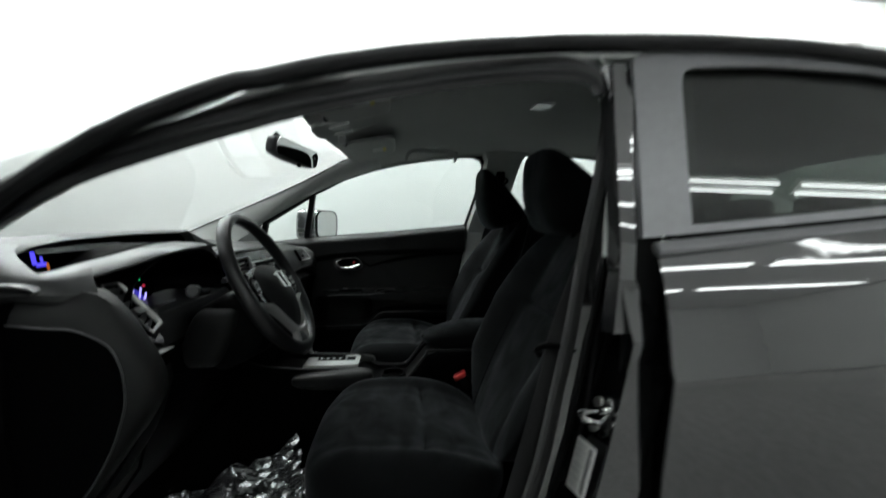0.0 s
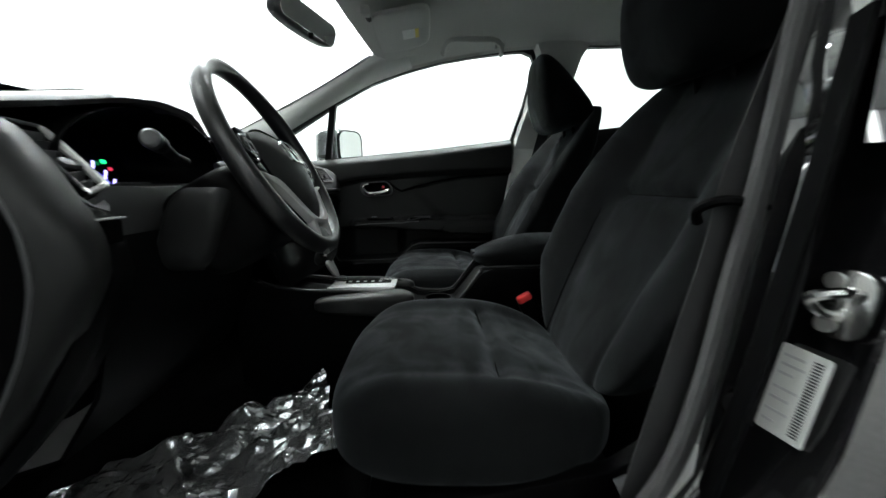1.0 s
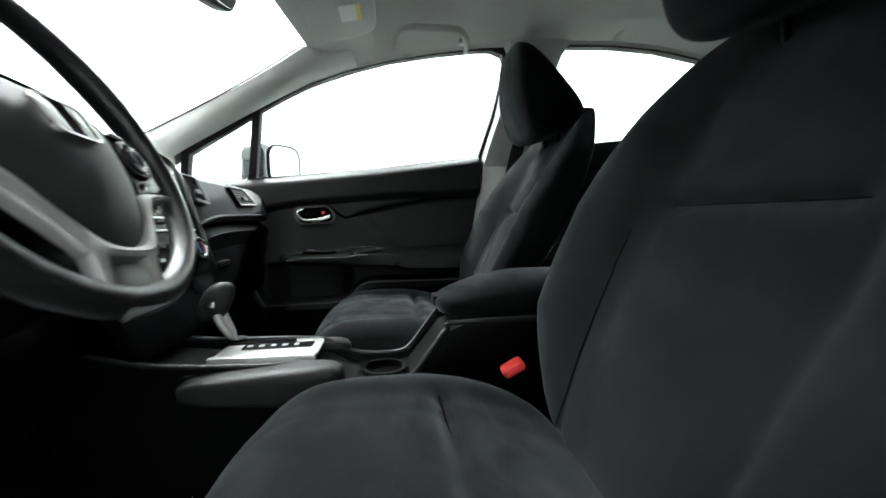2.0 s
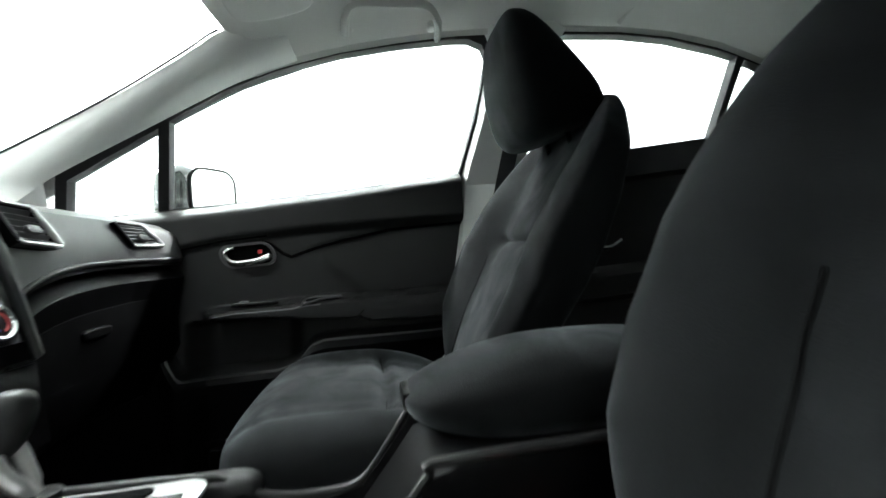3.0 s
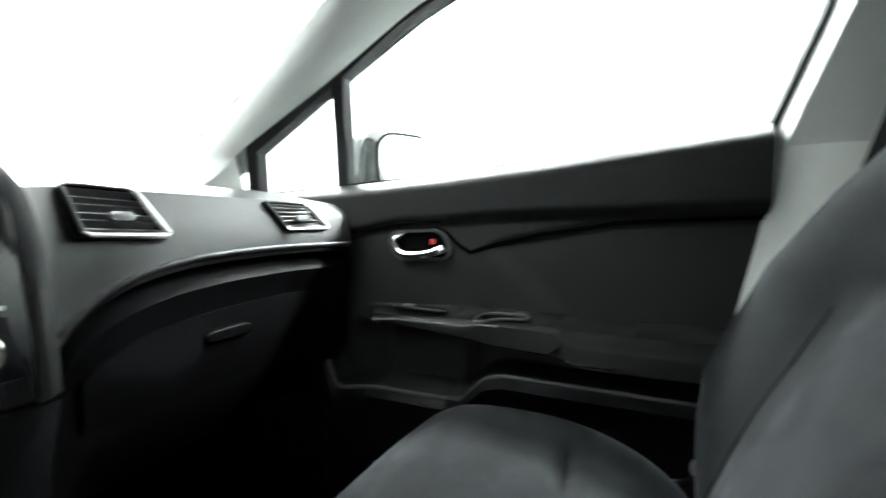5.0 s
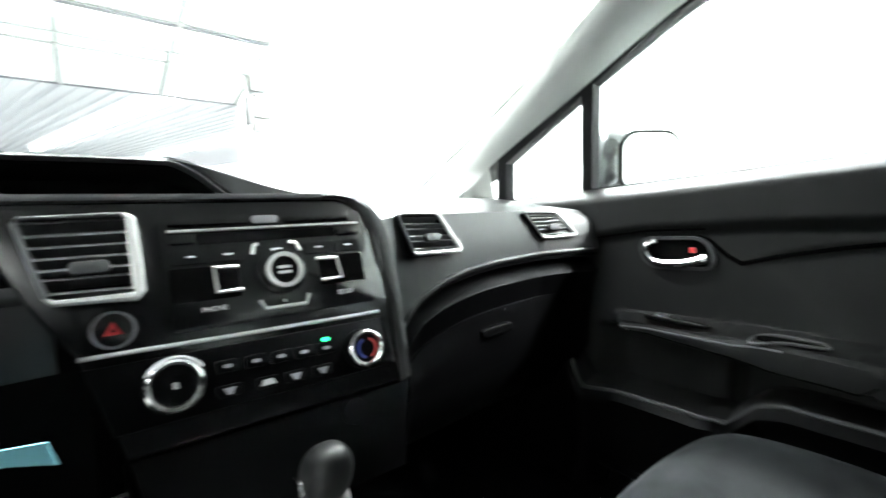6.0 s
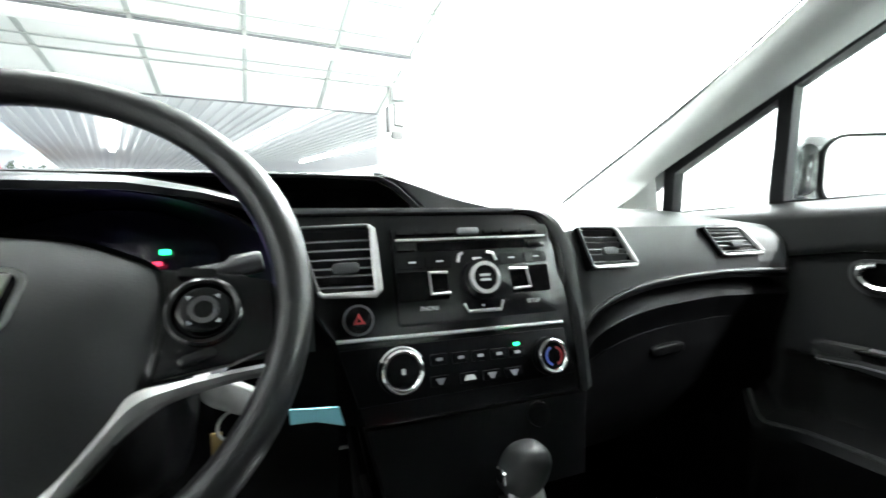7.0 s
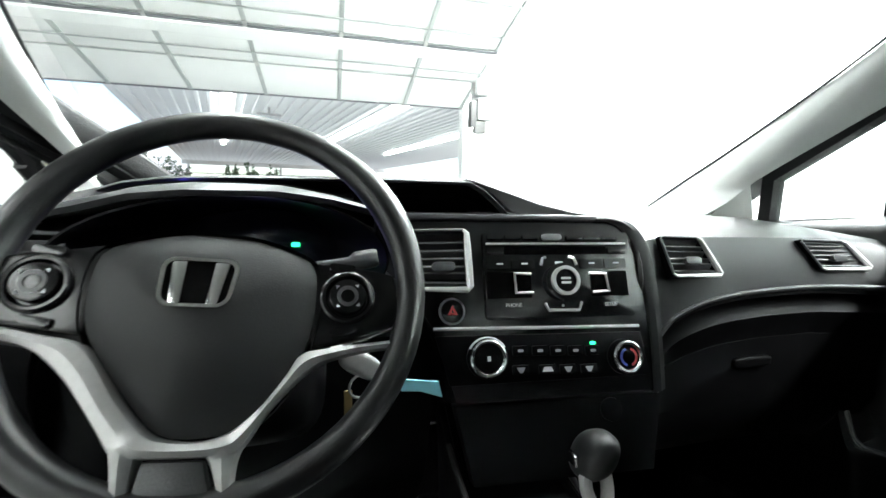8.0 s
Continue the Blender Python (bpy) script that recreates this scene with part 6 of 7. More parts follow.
def belt(s):
    b = thing("seat_belt", (s * 0.69, -0.85, 0.9), "black webbing seat belt on the door pillar", "seat belt", "seat belts")
    path = [Vector((s * x, y, z)) for x, y, z in (((0.60, -0.885, 1.215), (0.625, -0.868, 1.12), (0.648, -0.835, 0.98), (0.66, -0.79, 0.80), (0.665, -0.745, 0.60), (0.67, -0.70, 0.42)) if s > 0 else ((0.60, -0.885, 1.215), (0.64, -0.83, 1.10), (0.672, -0.765, 0.97), (0.688, -0.712, 0.84), (0.690, -0.695, 0.76), (0.692, -0.665, 0.65), (0.70, -0.60, 0.42)))]
    rows = [[p + Vector((-s * 0.004, 0.022, 0)), p + Vector((-s * 0.006, 0.0, 0)), p + Vector((-s * 0.004, -0.022, 0))] for p in smooth_path(path, 5)]
    part("webbing", sheet(rows, 0.0015), WEBBING, b, "black belt webbing")
    part("guide_ring", tube([Vector((s * 0.602, -0.885, 1.225)) + Vector((0, 0.032 * math.cos(a), 0.016 * math.sin(a))) for a in [2 * math.pi * k / 20 for k in range(20)]], 0.006, 8, closed=True), PLASTIC_HARD, b, "black belt guide")
    part("anchor", pad(lambda u, v, w: Vector((s * (0.61 + 0.01 * u), -0.885 + 0.022 * v, 1.245 + 0.03 * w)), 6, 4), PLASTIC_HARD, b)
    part("stopper", disc(0.008, 0.006, Matrix.Translation((s * 0.655, -0.805, 0.87)) @ pose(0, 0, 0, 0, -90 * s, 0), n=14), LEGEND_DIM, b)
    return b


belt(1)
belt(-1)
part("belt_guide", tube(smooth_path([(-0.668, -0.675, 0.785), (-0.678, -0.668, 0.800), (-0.694, -0.690, 0.810), (-0.700, -0.735, 0.800)], 5), 0.006, 8), PLASTIC_HARD, bpy.data.objects["seat_belt.001"], "black belt guide")

# ---- overhead ----
for s in (1, -1):
    v = thing("sun_visor", (s * 0.3, -0.22, 1.32), "grey sun visor folded against the headliner", "sun visor", "sun visors")
    part("panel", pad(lambda a, b, c: Vector((s * (0.330 + 0.165 * a - 0.02 * max(0, a) * max(0, -b)), -0.302 + 0.088 * b, 1.322 + 0.009 * c - 0.016 * b - 0.010 * max(0, a) ** 2)), 12, 6), HEADLINER, v, "grey visor panel")
    part("hinge", tube([(s * 0.20, -0.212, 1.305), (s * 0.165, -0.206, 1.310)], 0.008, 8), PLASTIC_SATIN, v)
    part("hinge_mount", boxes(((min(s * 0.145, s * 0.175), -0.218, 1.300), (max(s * 0.145, s * 0.175), -0.194, 1.325)), bevel=0.004), HEADLINER, v)
    part("sticker", prism(rounded(0.085, 0.052, 0.002), 0.0008, 0, Matrix.Translation((s * 0.352, -0.326, 1.3155)) @ pose(0, 0, 0, 180 - 10.3, 0, 0)), PAPER, v, "white warning sticker", 0)
    part("yellow_band", prism(rounded(0.085, 0.012, 0.001), 0.0006, 0, Matrix.Translation((s * 0.352, -0.347, 1.3182)) @ pose(0, 0, 0, 180 - 10.3, 0, 0)), YELLOW, v, "yellow sticker band", 0)
for s in (1, -1):
    for y0 in (-0.44, -1.15):
        if s == -1 and y0 > -1:
            continue
        g = thing("grab_handle", (s * 0.56, y0 - 0.1, 1.35), "grey fold-down grab handle on the headliner", "grab handle", "grab handles")
        z0 = lerp(TOP_LINE, y0) + 0.022
        part("bar", tube(smooth_path([(s * (0.575 - d), y0 - t, z0 + h) for t, d, h in ((0.0, 0.005, -0.010), (0.006, 0.06, 0.006), (0.03, 0.095, 0.016), (0.11, 0.105, 0.012), (0.18, 0.100, 0.012), (0.212, 0.06, 0.0), (0.22, 0.005, -0.012))], 4), 0.011, 8, flat=0.7), HEADLINER, g, "grey handle bar")
        for t in (0.0, 0.21):
            part("mount", pad(lambda a, b, c: Vector((s * (0.572 + 0.016 * a), y0 - t - 0.005 + 0.018 * b, z0 + 0.012 + 0.05 * t + 0.014 * c)), 5, 4), HEADLINER, g)
mirror = thing("rear_view_mirror", (0.03, -0.05, 1.25), "black rear-view mirror hanging from the windshield", "rear-view mirror")
RM = Matrix.Translation((0.035, -0.075, 1.245)) @ pose(0, 0, 0, 8, 6, -22)
part("housing", pad(lambda u, v, w: RM @ Vector((0.118 * u, 0.020 * v + 0.012 + 0.006 * (1 - u * u), 0.034 * w * (1 - 0.12 * u * u))), 10, 5), PLASTIC_SATIN, mirror, "black mirror housing")
part("glass", prism(rounded(0.215, 0.054, 0.02), 0.002, 0, RM @ Matrix.Translation((0, -0.009, 0)) @ pose(0, 0, 0, 90, 0, 0)), MIRROR, mirror, "mirror glass")
part("stem", tube([(0.035, -0.055, 1.25), (0.03, -0.03, 1.285), (0.02, -0.01, 1.305)], 0.010, 8), PLASTIC_HARD, mirror)
part("tab", boxes(((0.015, -0.092, 1.198), (0.03, -0.08, 1.212)), bevel=0.003), PLASTIC_HARD, mirror)
lamp = thing("map_lamp_console", (0.0, -0.25, 1.36), "grey overhead console with clear map lamps", "overhead console")
part("housing", pad(lambda u, v, w: Vector((0.0 + 0.095 * u, -0.235 + 0.095 * v, 1.337 + 0.014 * w - 0.03 * v)), 8, 5), HEADLINER, lamp, "grey overhead housing")
for s in (-1, 1):
    part("lens", prism(rounded(0.030, 0.062, 0.006), 0.004, 0.001, Matrix.Translation((0.052 * s, -0.226, 1.3215)) @ pose(0, 0, 0, 180 - 17, 0, 0)), LENS, lamp, "clear lamp lens")
dome_lamp = thing("dome_lamp", (-0.08, -0.86, 1.4), "unlit ceiling lamp with white lens", "ceiling lamp")
part("base", prism(rounded(0.13, 0.09, 0.02), 0.012, 0.003, Matrix.Translation((-0.08, -0.86, 1.396))), HEADLINER, dome_lamp)
part("lens", prism(rounded(0.09, 0.06, 0.012), 0.006, 0.002, Matrix.Translation((-0.08, -0.86, 1.391))), LENS, dome_lamp, "white lamp lens")

# ---- footwell ----
def crumple(x, y):
    p = Vector((x * 6.5, y * 6.5, 0.3))
    q = Vector((x * 17, y * 15, 2.1))
    r = Vector((x * 60 + y * 25, y * 22 - x * 18, 4.0))
    return 0.045 * abs(noise.noise(p)) + 0.030 * abs(noise.noise(q)) + 0.012 * abs(noise.noise(r))


rows = []
for i in range(91):
    a = i / 90
    row = []
    for j in range(71):
        b = j / 70
        x = -0.43 + 0.29 * a - 0.27 * b + 0.02 * noise.noise(Vector((a * 3, b * 7, 5)))
        y = 0.30 - 0.41 * a - 0.10 * b + 0.02 * noise.noise(Vector((a * 8, b * 3, 9)))
        lift = 0.03 * a ** 6 + 0.02 * a
        row.append((x, y, 0.297 + crumple(x, y) * (0.7 + 0.5 * a) + lift))
    rows.append(row)
film = part("floor_film", sheet(rows, 0.0008), FOIL, None, smooth=25)
tagged(film, "crumpled shiny plastic film on the driver's footwell floor", "plastic film")
pedal = thing("brake_pedal", (-0.36, 0.30, 0.42), "black rubber brake pedal in the dark footwell", "pedal")
part("pad", prism(rounded(0.10, 0.06, 0.012), 0.015, 0.004, Matrix.Translation((-0.36, 0.28, 0.42)) @ pose(0, 0, 0, 55, 0, 0)), RUBBER, pedal)
part("arm", tube([(-0.36, 0.29, 0.42), (-0.355, 0.36, 0.50), (-0.35, 0.42, 0.60)], 0.010, 8), STEEL, pedal)


# ---- garage door, opener and what lies outside ----
SLOPE = radians(15)
DM = Matrix.Translation((0, WALL_Y - 0.05, DOOR_TOP)) @ Matrix(((1, 0, 0, 0), (0, -math.cos(SLOPE), -math.sin(SLOPE), 0), (0, math.sin(SLOPE), -math.cos(SLOPE), 0), (0, 0, 0, 1)))
gdoor = thing("garage_door", (-1.0, WALL_Y - 1, DOOR_TOP), "white sectional garage door rolled up overhead", "garage door")
STILES = [-3.86, -2.98, -2.04, -1.11, -0.13, 0.82, 1.70]
JOINTS = [0.005, 0.81, 1.55, 2.30, 3.05, 3.75]
for k, (s0, s1) in enumerate(zip(JOINTS, JOINTS[1:])):
    sec = part("section", boxes(((DOOR_L + 0.02, s0, -0.045), (DOOR_R - 0.02, s1 - 0.010, 0.0)), bevel=0.006), WHITE_STEEL, gdoor, "white steel door section")
    sec.matrix_basis = DM
    for x in STILES:
        st = part("stile", boxes(((x - 0.026, s0 + 0.004, 0.001), (x + 0.026, s1 - 0.014, 0.022)), bevel=0.004), GALVANISED, sec)
        st.matrix_basis = DM
        st.parent, st.matrix_parent_inverse = sec, sec.matrix_basis.inverted()
        if -3.5 < x < 1.5:
            h = part("hinge", boxes(((x - 0.022, s1 - 0.055, 0.023), (x + 0.022, s1 + 0.045, 0.036)), bevel=0.004), STEEL, sec)
            h.matrix_basis = DM
            h.parent, h.matrix_parent_inverse = sec, sec.matrix_basis.inverted()
    lip = part("section_lip", boxes(((DOOR_L + 0.02, s1 - 0.026, 0.001), (DOOR_R - 0.02, s1 - 0.012, 0.014))), GALVANISED, sec, smooth=0)
    lip.matrix_basis = DM
    lip.parent, lip.matrix_parent_inverse = sec, sec.matrix_basis.inverted()
for s0, s1 in ((1.29, 1.51), (2.80, 3.02)):
    r = part("strut", boxes(((DOOR_L + 0.05, s0 + 0.02, 0.024), (DOOR_R - 0.05, s1 - 0.02, 0.060)), bevel=0.008), WHITE_STEEL, gdoor, "white stiffening strut", 0)
    r.matrix_basis = DM
    # Dark bars stand in for the shadow gaps along both strut edges.
    for e in (s0, s1):
        f = part("strut_shadow", boxes(((DOOR_L + 0.05, e - 0.018, 0.024), (DOOR_R - 0.05, e + 0.018, 0.034))), SILVER_DARK, r, "dark bar painted as the strut's shadow gap", 0)
        f.matrix_basis = DM
        f.parent, f.matrix_parent_inverse = r, r.matrix_basis.inverted()
for s0 in (1.03, 1.80, 2.52, 3.30):
    r = part("rail", boxes(((DOOR_L + 0.05, s0 - 0.010, 0.022), (DOOR_R - 0.05, s0 + 0.010, 0.032))), GALVANISED, gdoor, "galvanised rail", 0)
    r.matrix_basis = DM
seal = part("bottom_seal", boxes(((DOOR_L, -0.03, -0.05), (DOOR_R, 0.006, 0.01)), bevel=0.006), SILVER_DARK, gdoor, "grey bottom seal")
seal.matrix_basis = DM
for x in (DOOR_L - 0.06, DOOR_R + 0.06):
    for a, b in (((x, WALL_Y - 0.10, 0.02), (x, WALL_Y - 0.10, DOOR_TOP)), ((x, WALL_Y - 0.10, DOOR_TOP), tuple(DM @ Vector((x, 3.7, -0.02))))):
        part("track", tube([a, b], 0.028, 6, flat=0.5), GALVANISED, gdoor, "galvanised door track")
    part("hanger", boxes(((x - 0.02, 2.6, 3.2), (x + 0.02, 2.64, 3.6))), GALVANISED, gdoor)
part("torsion_bar", tube([(DOOR_L, WALL_Y - 0.12, 2.75), (DOOR_R + 0.1, WALL_Y - 0.12, 2.75)], 0.018, 8), GALVANISED, gdoor)
OPENER_GREY = material("grey_opener_plastic", (0.16, 0.165, 0.16), 0.5, vary=0.1)
OPENER_DARK = material("dark_opener_parts", (0.03, 0.03, 0.03), 0.5, vary=0.2)
opener = thing("door_opener", (1.80, 5.2, 2.1), "wall-mounted garage door opener with grey motor box", "door opener")
part("backplate", boxes(((1.63, 5.28, 2.05), (1.91, 5.31, 2.70)), bevel=0.01), OPENER_GREY, opener, "white back plate")
part("motor_box", boxes(((1.67, 5.12, 2.03), (1.90, 5.28, 2.32)), bevel=0.02), OPENER_GREY, opener, "grey motor box")
part("drive_head", boxes(((1.67, 5.14, 2.38), (1.87, 5.28, 2.62)), bevel=0.03), WHITE_STEEL, opener)
part("drive_side", boxes(((1.58, 5.14, 1.94), (1.667, 5.27, 2.28)), bevel=0.01), OPENER_DARK, opener, "dark block beside the motor box")
part("lower_foot", boxes(((1.64, 5.15, 1.86), (1.80, 5.27, 2.025)), bevel=0.01), OPENER_DARK, opener)
part("label", boxes(((1.77, 5.116, 2.15), (1.84, 5.121, 2.19))), PAPER, opener)
part("hand_lever", tube([(1.62, 5.16, 1.95), (1.59, 5.14, 1.87), (1.64, 5.14, 1.83)], 0.012, 6), STEEL, opener)
part("bracket", boxes(((1.76, 5.28, 2.60), (1.82, 6.05, 2.64))), GALVANISED, opener)

tagged(part("door_trim", boxes(((DOOR_R, WALL_Y - 0.03, 0), (DOOR_R + 0.05, WALL_Y, DOOR_TOP + 0.1)), bevel=0.004), SILVER, None), "grey metal door jamb trim", "door trim", kind="structure")
tagged(part("ground", sheet([[(-60, 6.3, -0.03), (60, 6.3, -0.03)], [(-60, 90, -0.03), (60, 90, -0.03)]]), CONCRETE_OUT, None), "pale concrete yard outside the garage", "ground", kind="structure")
canopy = thing("canopy", (1.5, 15, 3.2), "white corrugated metal canopy roof on steel posts", "canopy")
for k in range(52):
    x = -3.86 + 0.27 * k
    part("sheet_rib", prism([(-0.135, 0.0), (-0.06, 0.0), (-0.04, -0.05), (0.04, -0.05), (0.06, 0.0), (0.135, 0.0), (0.135, 0.01), (-0.135, 0.01)], 27.0, 0, Matrix.Translation((x, 6.6, 3.3)) @ Matrix(((1, 0, 0, 0), (0, 0, 1, 0), (0, 1, 0, 0), (0, 0, 0, 1)))), WHITE_STEEL_OUT, canopy, smooth=0)
for x in (-1.6, 2.2, 5.8):
    part("lamp_batten", boxes(((x - 0.08, 7.5, 3.14), (x + 0.08, 21, 3.22)), bevel=0.01), TUBE_OUT, canopy, "lit batten lamp")
for x, y in ((-3.6, 33.3), (2.2, 33.3), (9.4, 33.3)):
    part("post", boxes(((x - 0.08, y - 0.08, -0.03), (x + 0.08, y + 0.08, 3.25)), bevel=0.01), WHITE_STEEL_OUT, canopy, "white steel post")
part("eaves_beam", boxes(((-4.0, 33.4, 3.0), (10.2, 33.6, 3.35)), bevel=0.01), WHITE_STEEL_OUT, canopy)
part("lamp_arm", boxes(((-0.9, 12.0, 3.05), (-0.3, 12.06, 3.1)), ((-0.63, 12.0, 3.05), (-0.57, 12.06, 3.3))), SILVER, canopy)
turn = Matrix.Translation((0, 6.6, 0)) @ pose(0, 0, 0, 0, 0, 12.7) @ Matrix.Translation((0, -6.6, 0))
canopy.matrix_world = turn @ canopy.matrix_world
hall = thing("neighbour_building", (-24, 34, 0), "low white building with a sloping eave", "building")
part("wall", boxes(((-36, 38, -0.03), (-14, 48, 5.0)), bevel=0.02), WHITE_STEEL_OUT, hall, "white building wall")
part("eave", sheet([[(-37, 37.4, 4.9), (-13.4, 37.4, 4.9)], [(-37, 43, 6.4), (-13.4, 43, 6.4)]], 0.08), WHITE_STEEL_OUT, hall, "white eave")
fence = thing("mesh_fence", (-4, 26, 0), "grey wire fence along the yard", "fence")
for k in range(24):
    part("post", tube([(-14 + 1.2 * k, 26, -0.03), (-14 + 1.2 * k, 26, 2.2)], 0.03, 6), GALVANISED, fence)
for z in (0.4, 0.9, 1.4, 1.75, 1.95, 2.15):
    part("rail", tube([(-14, 26, z), (14, 26, z)], 0.025, 6), GALVANISED, fence)
box_van = thing("delivery_van", (-10.1, 22, 0), "orange and red box van parked in the yard", "van")
part("body", boxes(((-11.4, 20.4, 0.4), (-8.85, 24.5, 2.55)), bevel=0.05), ORANGE, box_van, "orange van body")
part("roof_box", boxes(((-9.6, 20.34, 2.1), (-8.83, 22.5, 2.75)), bevel=0.05), RED, box_van, "red roof box")
for x in (-11.2, -9.0):
    for y in (21.2, 23.6):
        part("wheel", disc(0.36, 0.2, Matrix.Translation((x - 0.1, y, 0.33)) @ pose(0, 0, 0, 0, 90, 0), bevel=0.03, n=20), RUBBER, box_van)
rng = np.random.default_rng(3)


def shrub(x, y, w, h, leaves, size):
    t = thing("shrub", (x, y, -0.03), "leafy dark green shrub at the edge of the yard", "shrub", "shrubs")
    bm = tube([(x, y, -0.03), (x + 0.05, y, h * 0.35), (x - 0.04, y + 0.05, h * 0.7)], [0.06, 0.045, 0.02], 6)
    for k in range(5):
        a = k * 1.256
        tube([(x, y, h * 0.3), (x + w * 0.5 * math.cos(a), y + w * 0.3 * math.sin(a), h * (0.6 + 0.06 * k))], [0.03, 0.01], 5, bm=bm)
    part("trunk", bm, BARK, t)
    v, f = [], []
    for _ in range(leaves):
        a, r, q = rng.uniform(0, 6.283), rng.uniform(0.2, 1) ** 0.5, rng.uniform(0.12, 1)
        wob = 0.75 + 0.35 * noise.noise(Vector((math.cos(a) * 2 + x, math.sin(a) * 2, q * 4)))
        c = np.array([x + w * r * wob * math.cos(a) * (1 - 0.5 * q * q), y + 0.7 * w * r * wob * math.sin(a), h * q * wob])
        d1, d2 = rng.normal(size=3), rng.normal(size=3)
        d1, d2 = d1 / np.linalg.norm(d1) * size, d2 / np.linalg.norm(d2) * size * 0.6
        n0 = len(v)
        v += [tuple(c - d1), tuple(c + d2), tuple(c + d1), tuple(c - d2)]
        f.append((n0, n0 + 1, n0 + 2, n0 + 3))
    me = bpy.data.meshes.new("crown")
    me.from_pydata(v, [], f)
    me.materials.append(LEAF)
    ob = new("crown", me)
    ob.parent, ob.matrix_parent_inverse = t, t.matrix_world.inverted()
    return t


for x, y, w, h in ((-9.9, 28, 1.5, 3.6), (-8.6, 27.5, 1.4, 3.2), (-12.0, 29, 1.7, 3.6), (-5.0, 23, 0.7, 2.75), (-4.0, 23, 0.7, 2.7), (-3.1, 23.2, 0.7, 2.75)):
    shrub(x, y, w, h, 1400, 0.10)
# tyres carry the car
for sx in (-1, 1):
    for y in (0.95, -1.72):
        ty = part("tyre", tube([(sx * 0.68, y + 0.235 * math.cos(a), 0.315 + 0.235 * math.sin(a)) for a in [2 * math.pi * k / 28 for k in range(28)]], 0.08, 10, closed=True), RUBBER, car, "black tyre")
        part("rim", disc(0.17, 0.10, Matrix.Translation((sx * 0.68 - 0.05, y, 0.315)) @ pose(0, 0, 0, 0, 90, 0), bevel=0.01, n=24), SILVER, ty, "silver wheel rim")


# ---- rest of the car's body: nose, tail and the open driver's door ----
def shell(rows, name, mat=PAINT, label="", parent=None):
    return part(name, sheet(rows, 0.006), mat, parent or car, label)


def crown(y, w, z, drop, n=12):
    return [(w * u, y - 0.06 * u * u, z - drop * abs(u) ** 3) for u in (j / n for j in range(-n, n + 1))]


shell([crown(0.86, 0.72, 0.925, 0.03), crown(1.1, 0.74, 0.90, 0.04), crown(1.4, 0.73, 0.855, 0.05), crown(1.62, 0.68, 0.79, 0.06), crown(1.70, 0.64, 0.74, 0.06)], "hood", label="gloss black hood")
shell([crown(1.71, 0.64, 0.73, 0.06), crown(1.80, 0.66, 0.62, 0.04), crown(1.83, 0.68, 0.45, 0.02), crown(1.78, 0.68, 0.24, 0.0)], "front_bumper", label="black front bumper")
shell([crown(-2.42, 0.60, 1.075, 0.03), crown(-2.62, 0.62, 1.06, 0.03), crown(-2.80, 0.62, 1.02, 0.03), crown(-2.86, 0.62, 0.90, 0.02), crown(-2.88, 0.62, 0.72, 0.0)], "boot_lid", label="gloss black boot lid")
shell([crown(-2.88, 0.66, 0.71, 0.0), crown(-2.93, 0.68, 0.55, 0.0), crown(-2.90, 0.68, 0.26, 0.0)], "rear_bumper", label="black rear bumper")


def arch(y, yc):
    return max(0.24, 0.315 + math.sqrt(max(0, 0.37 ** 2 - (y - yc) ** 2))) if abs(y - yc) < 0.37 else 0.24


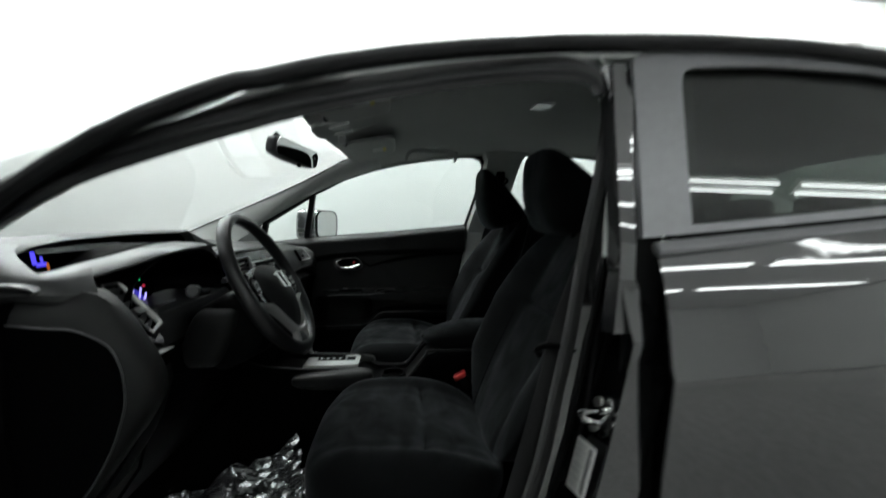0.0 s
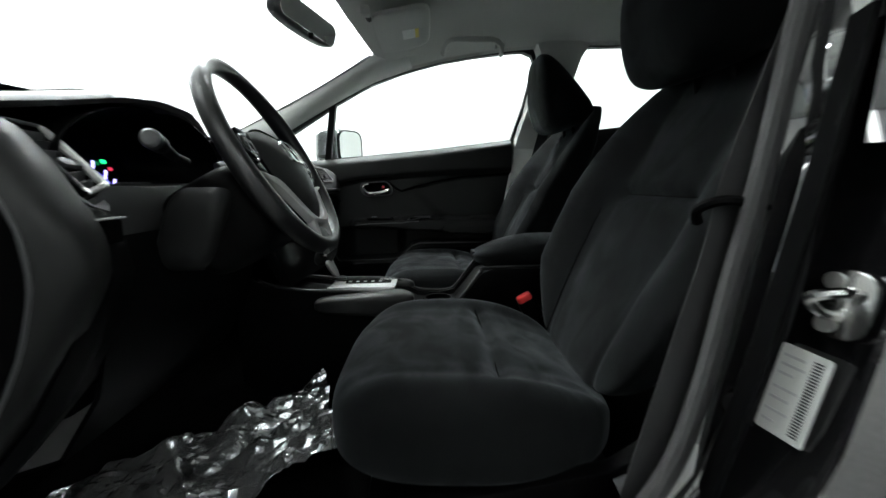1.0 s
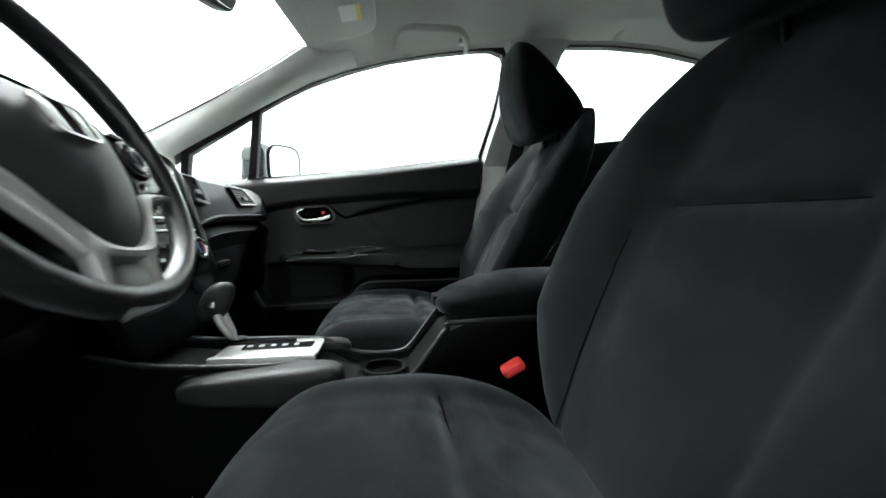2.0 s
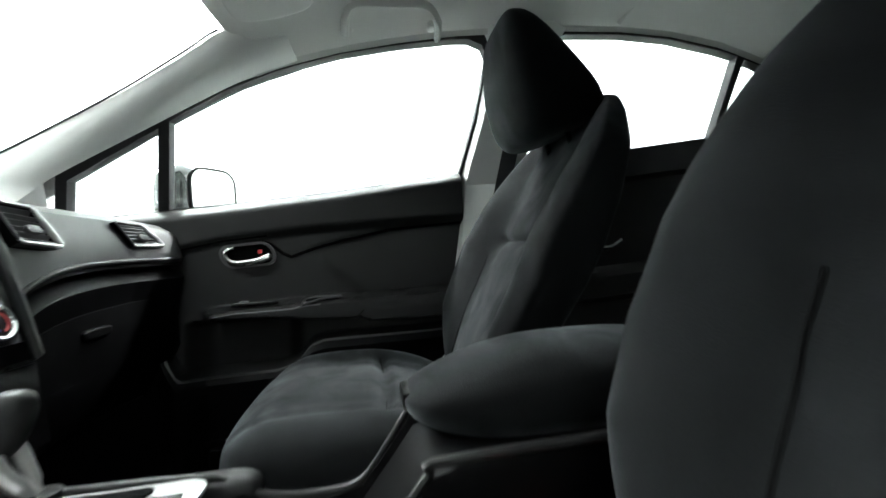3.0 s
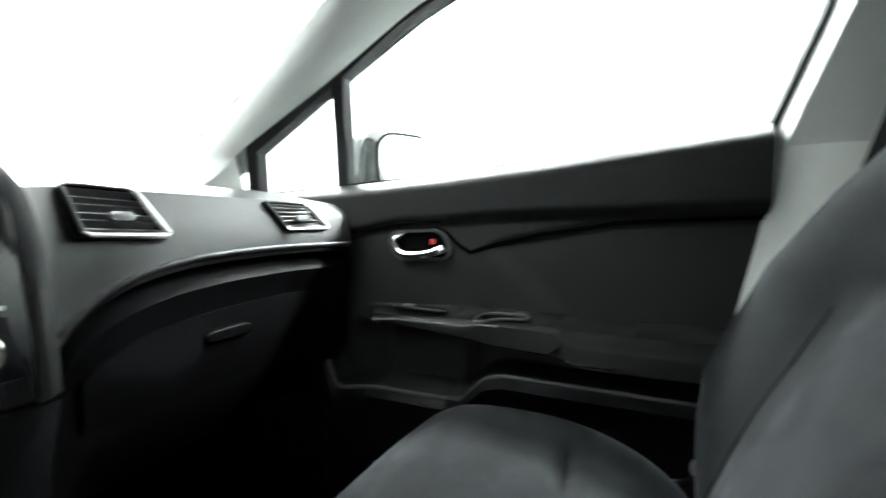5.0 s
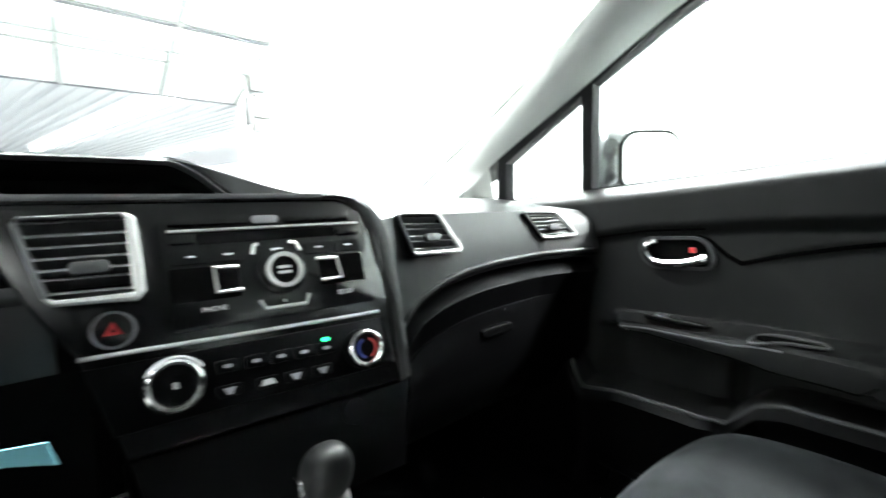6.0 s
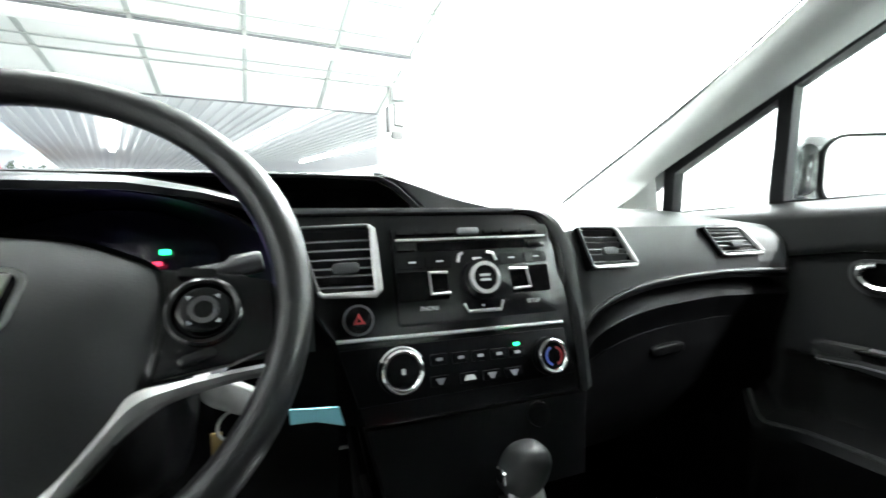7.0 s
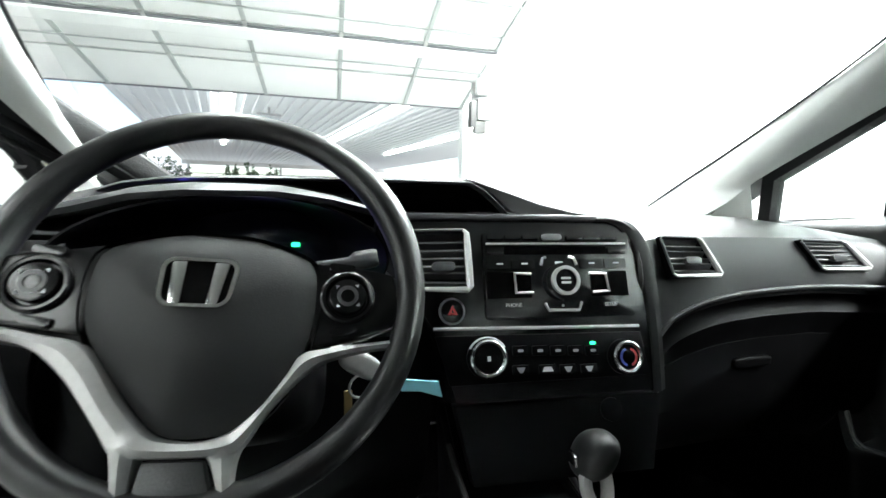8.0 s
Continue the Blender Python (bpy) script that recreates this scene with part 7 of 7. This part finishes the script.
for s in (-1, 1):
    rows = []
    for k in range(29):
        y = 0.36 + 1.38 * k / 28
        top, low = lerp([(0.36, 0.90), (0.9, 0.90), (1.3, 0.84), (1.6, 0.75), (1.74, 0.68)], y), arch(y, 0.95)
        x = lerp([(0.36, 0.80), (0.9, 0.82), (1.3, 0.79), (1.6, 0.71), (1.74, 0.66)], y)
        rows.append([(s * (x - 0.05 * (1 - q) ** 3), y, top + (low - top) * (1 - (1 - q) ** 1.3)) for q in (0, 0.1, 0.3, 0.6, 1)][::1])
    shell(rows, "front_fender", label="gloss black front wing")
    rows = []
    for k in range(29):
        y = -1.80 - 1.08 * k / 28
        top, low = lerp([(-1.8, 1.10), (-2.3, 1.08), (-2.7, 1.03), (-2.88, 0.92)], y), (arch(y, -1.72) if y > -2.2 else 0.26)
        x = lerp([(-1.8, 0.80), (-2.2, 0.79), (-2.6, 0.73), (-2.88, 0.65)], y)
        rows.append([(s * (x - 0.06 * (1 - q) ** 3), y, top + (low - top) * q) for q in (0, 0.1, 0.3, 0.6, 1)])
    shell(rows, "rear_fender", label="gloss black rear wing")
    part("headlight", pad(lambda u, v, w: Vector((s * (0.56 + 0.11 * u), 1.66 - 0.10 * u * s * s + 0.05 * v, 0.66 + 0.05 * w)), 6, 4), LENS, car, "clear headlight")
    part("tail_light", pad(lambda u, v, w: Vector((s * (0.62 + 0.05 * u), -2.85 + 0.04 * v, 0.92 + 0.08 * w)), 6, 4), RED, car, "red tail light")

# the driver's door, swung wide open on its front hinges
OPEN = Matrix.Translation((-0.80, 0.36, 0)) @ pose(0, 0, 0, 0, 0, -78) @ Matrix.Translation((0.80, -0.36, 0))
dd = thing("driver_door", (-0.80, 0.36, 0.3), "black front door swung wide open", "car door")
rows = [[(-0.815 - 0.05 * math.sin(math.pi * min(1, k / 8)), y, 0.94 + (0.30 - 0.94) * k / 8) for k in range(9)] for y in (0.34, 0.1, -0.15, -0.4, -0.7)]
part("outer_skin", sheet(rows, 0.006), PAINT, dd, "gloss black door skin").matrix_basis = OPEN
rows = [[(mx(door_depth(y, z)), y, z) for z in [lerp(BELT, y) - 0.62 * k / 24 for k in range(25)]] for y in [0.30 - 1.0 * k / 24 for k in range(25)]]
part("lining", sheet(rows, 0.004), PLASTIC, dd, "black moulded door lining").matrix_basis = OPEN
part("window_frame", side_ring(grow(FRONT_WIN, FRAME_OUT), FRONT_WIN, True, -0.002, 0.03), RUBBER, dd).matrix_basis = OPEN
pane(FRONT_WIN, True, GLASS, dd, "front_window").matrix_basis = OPEN
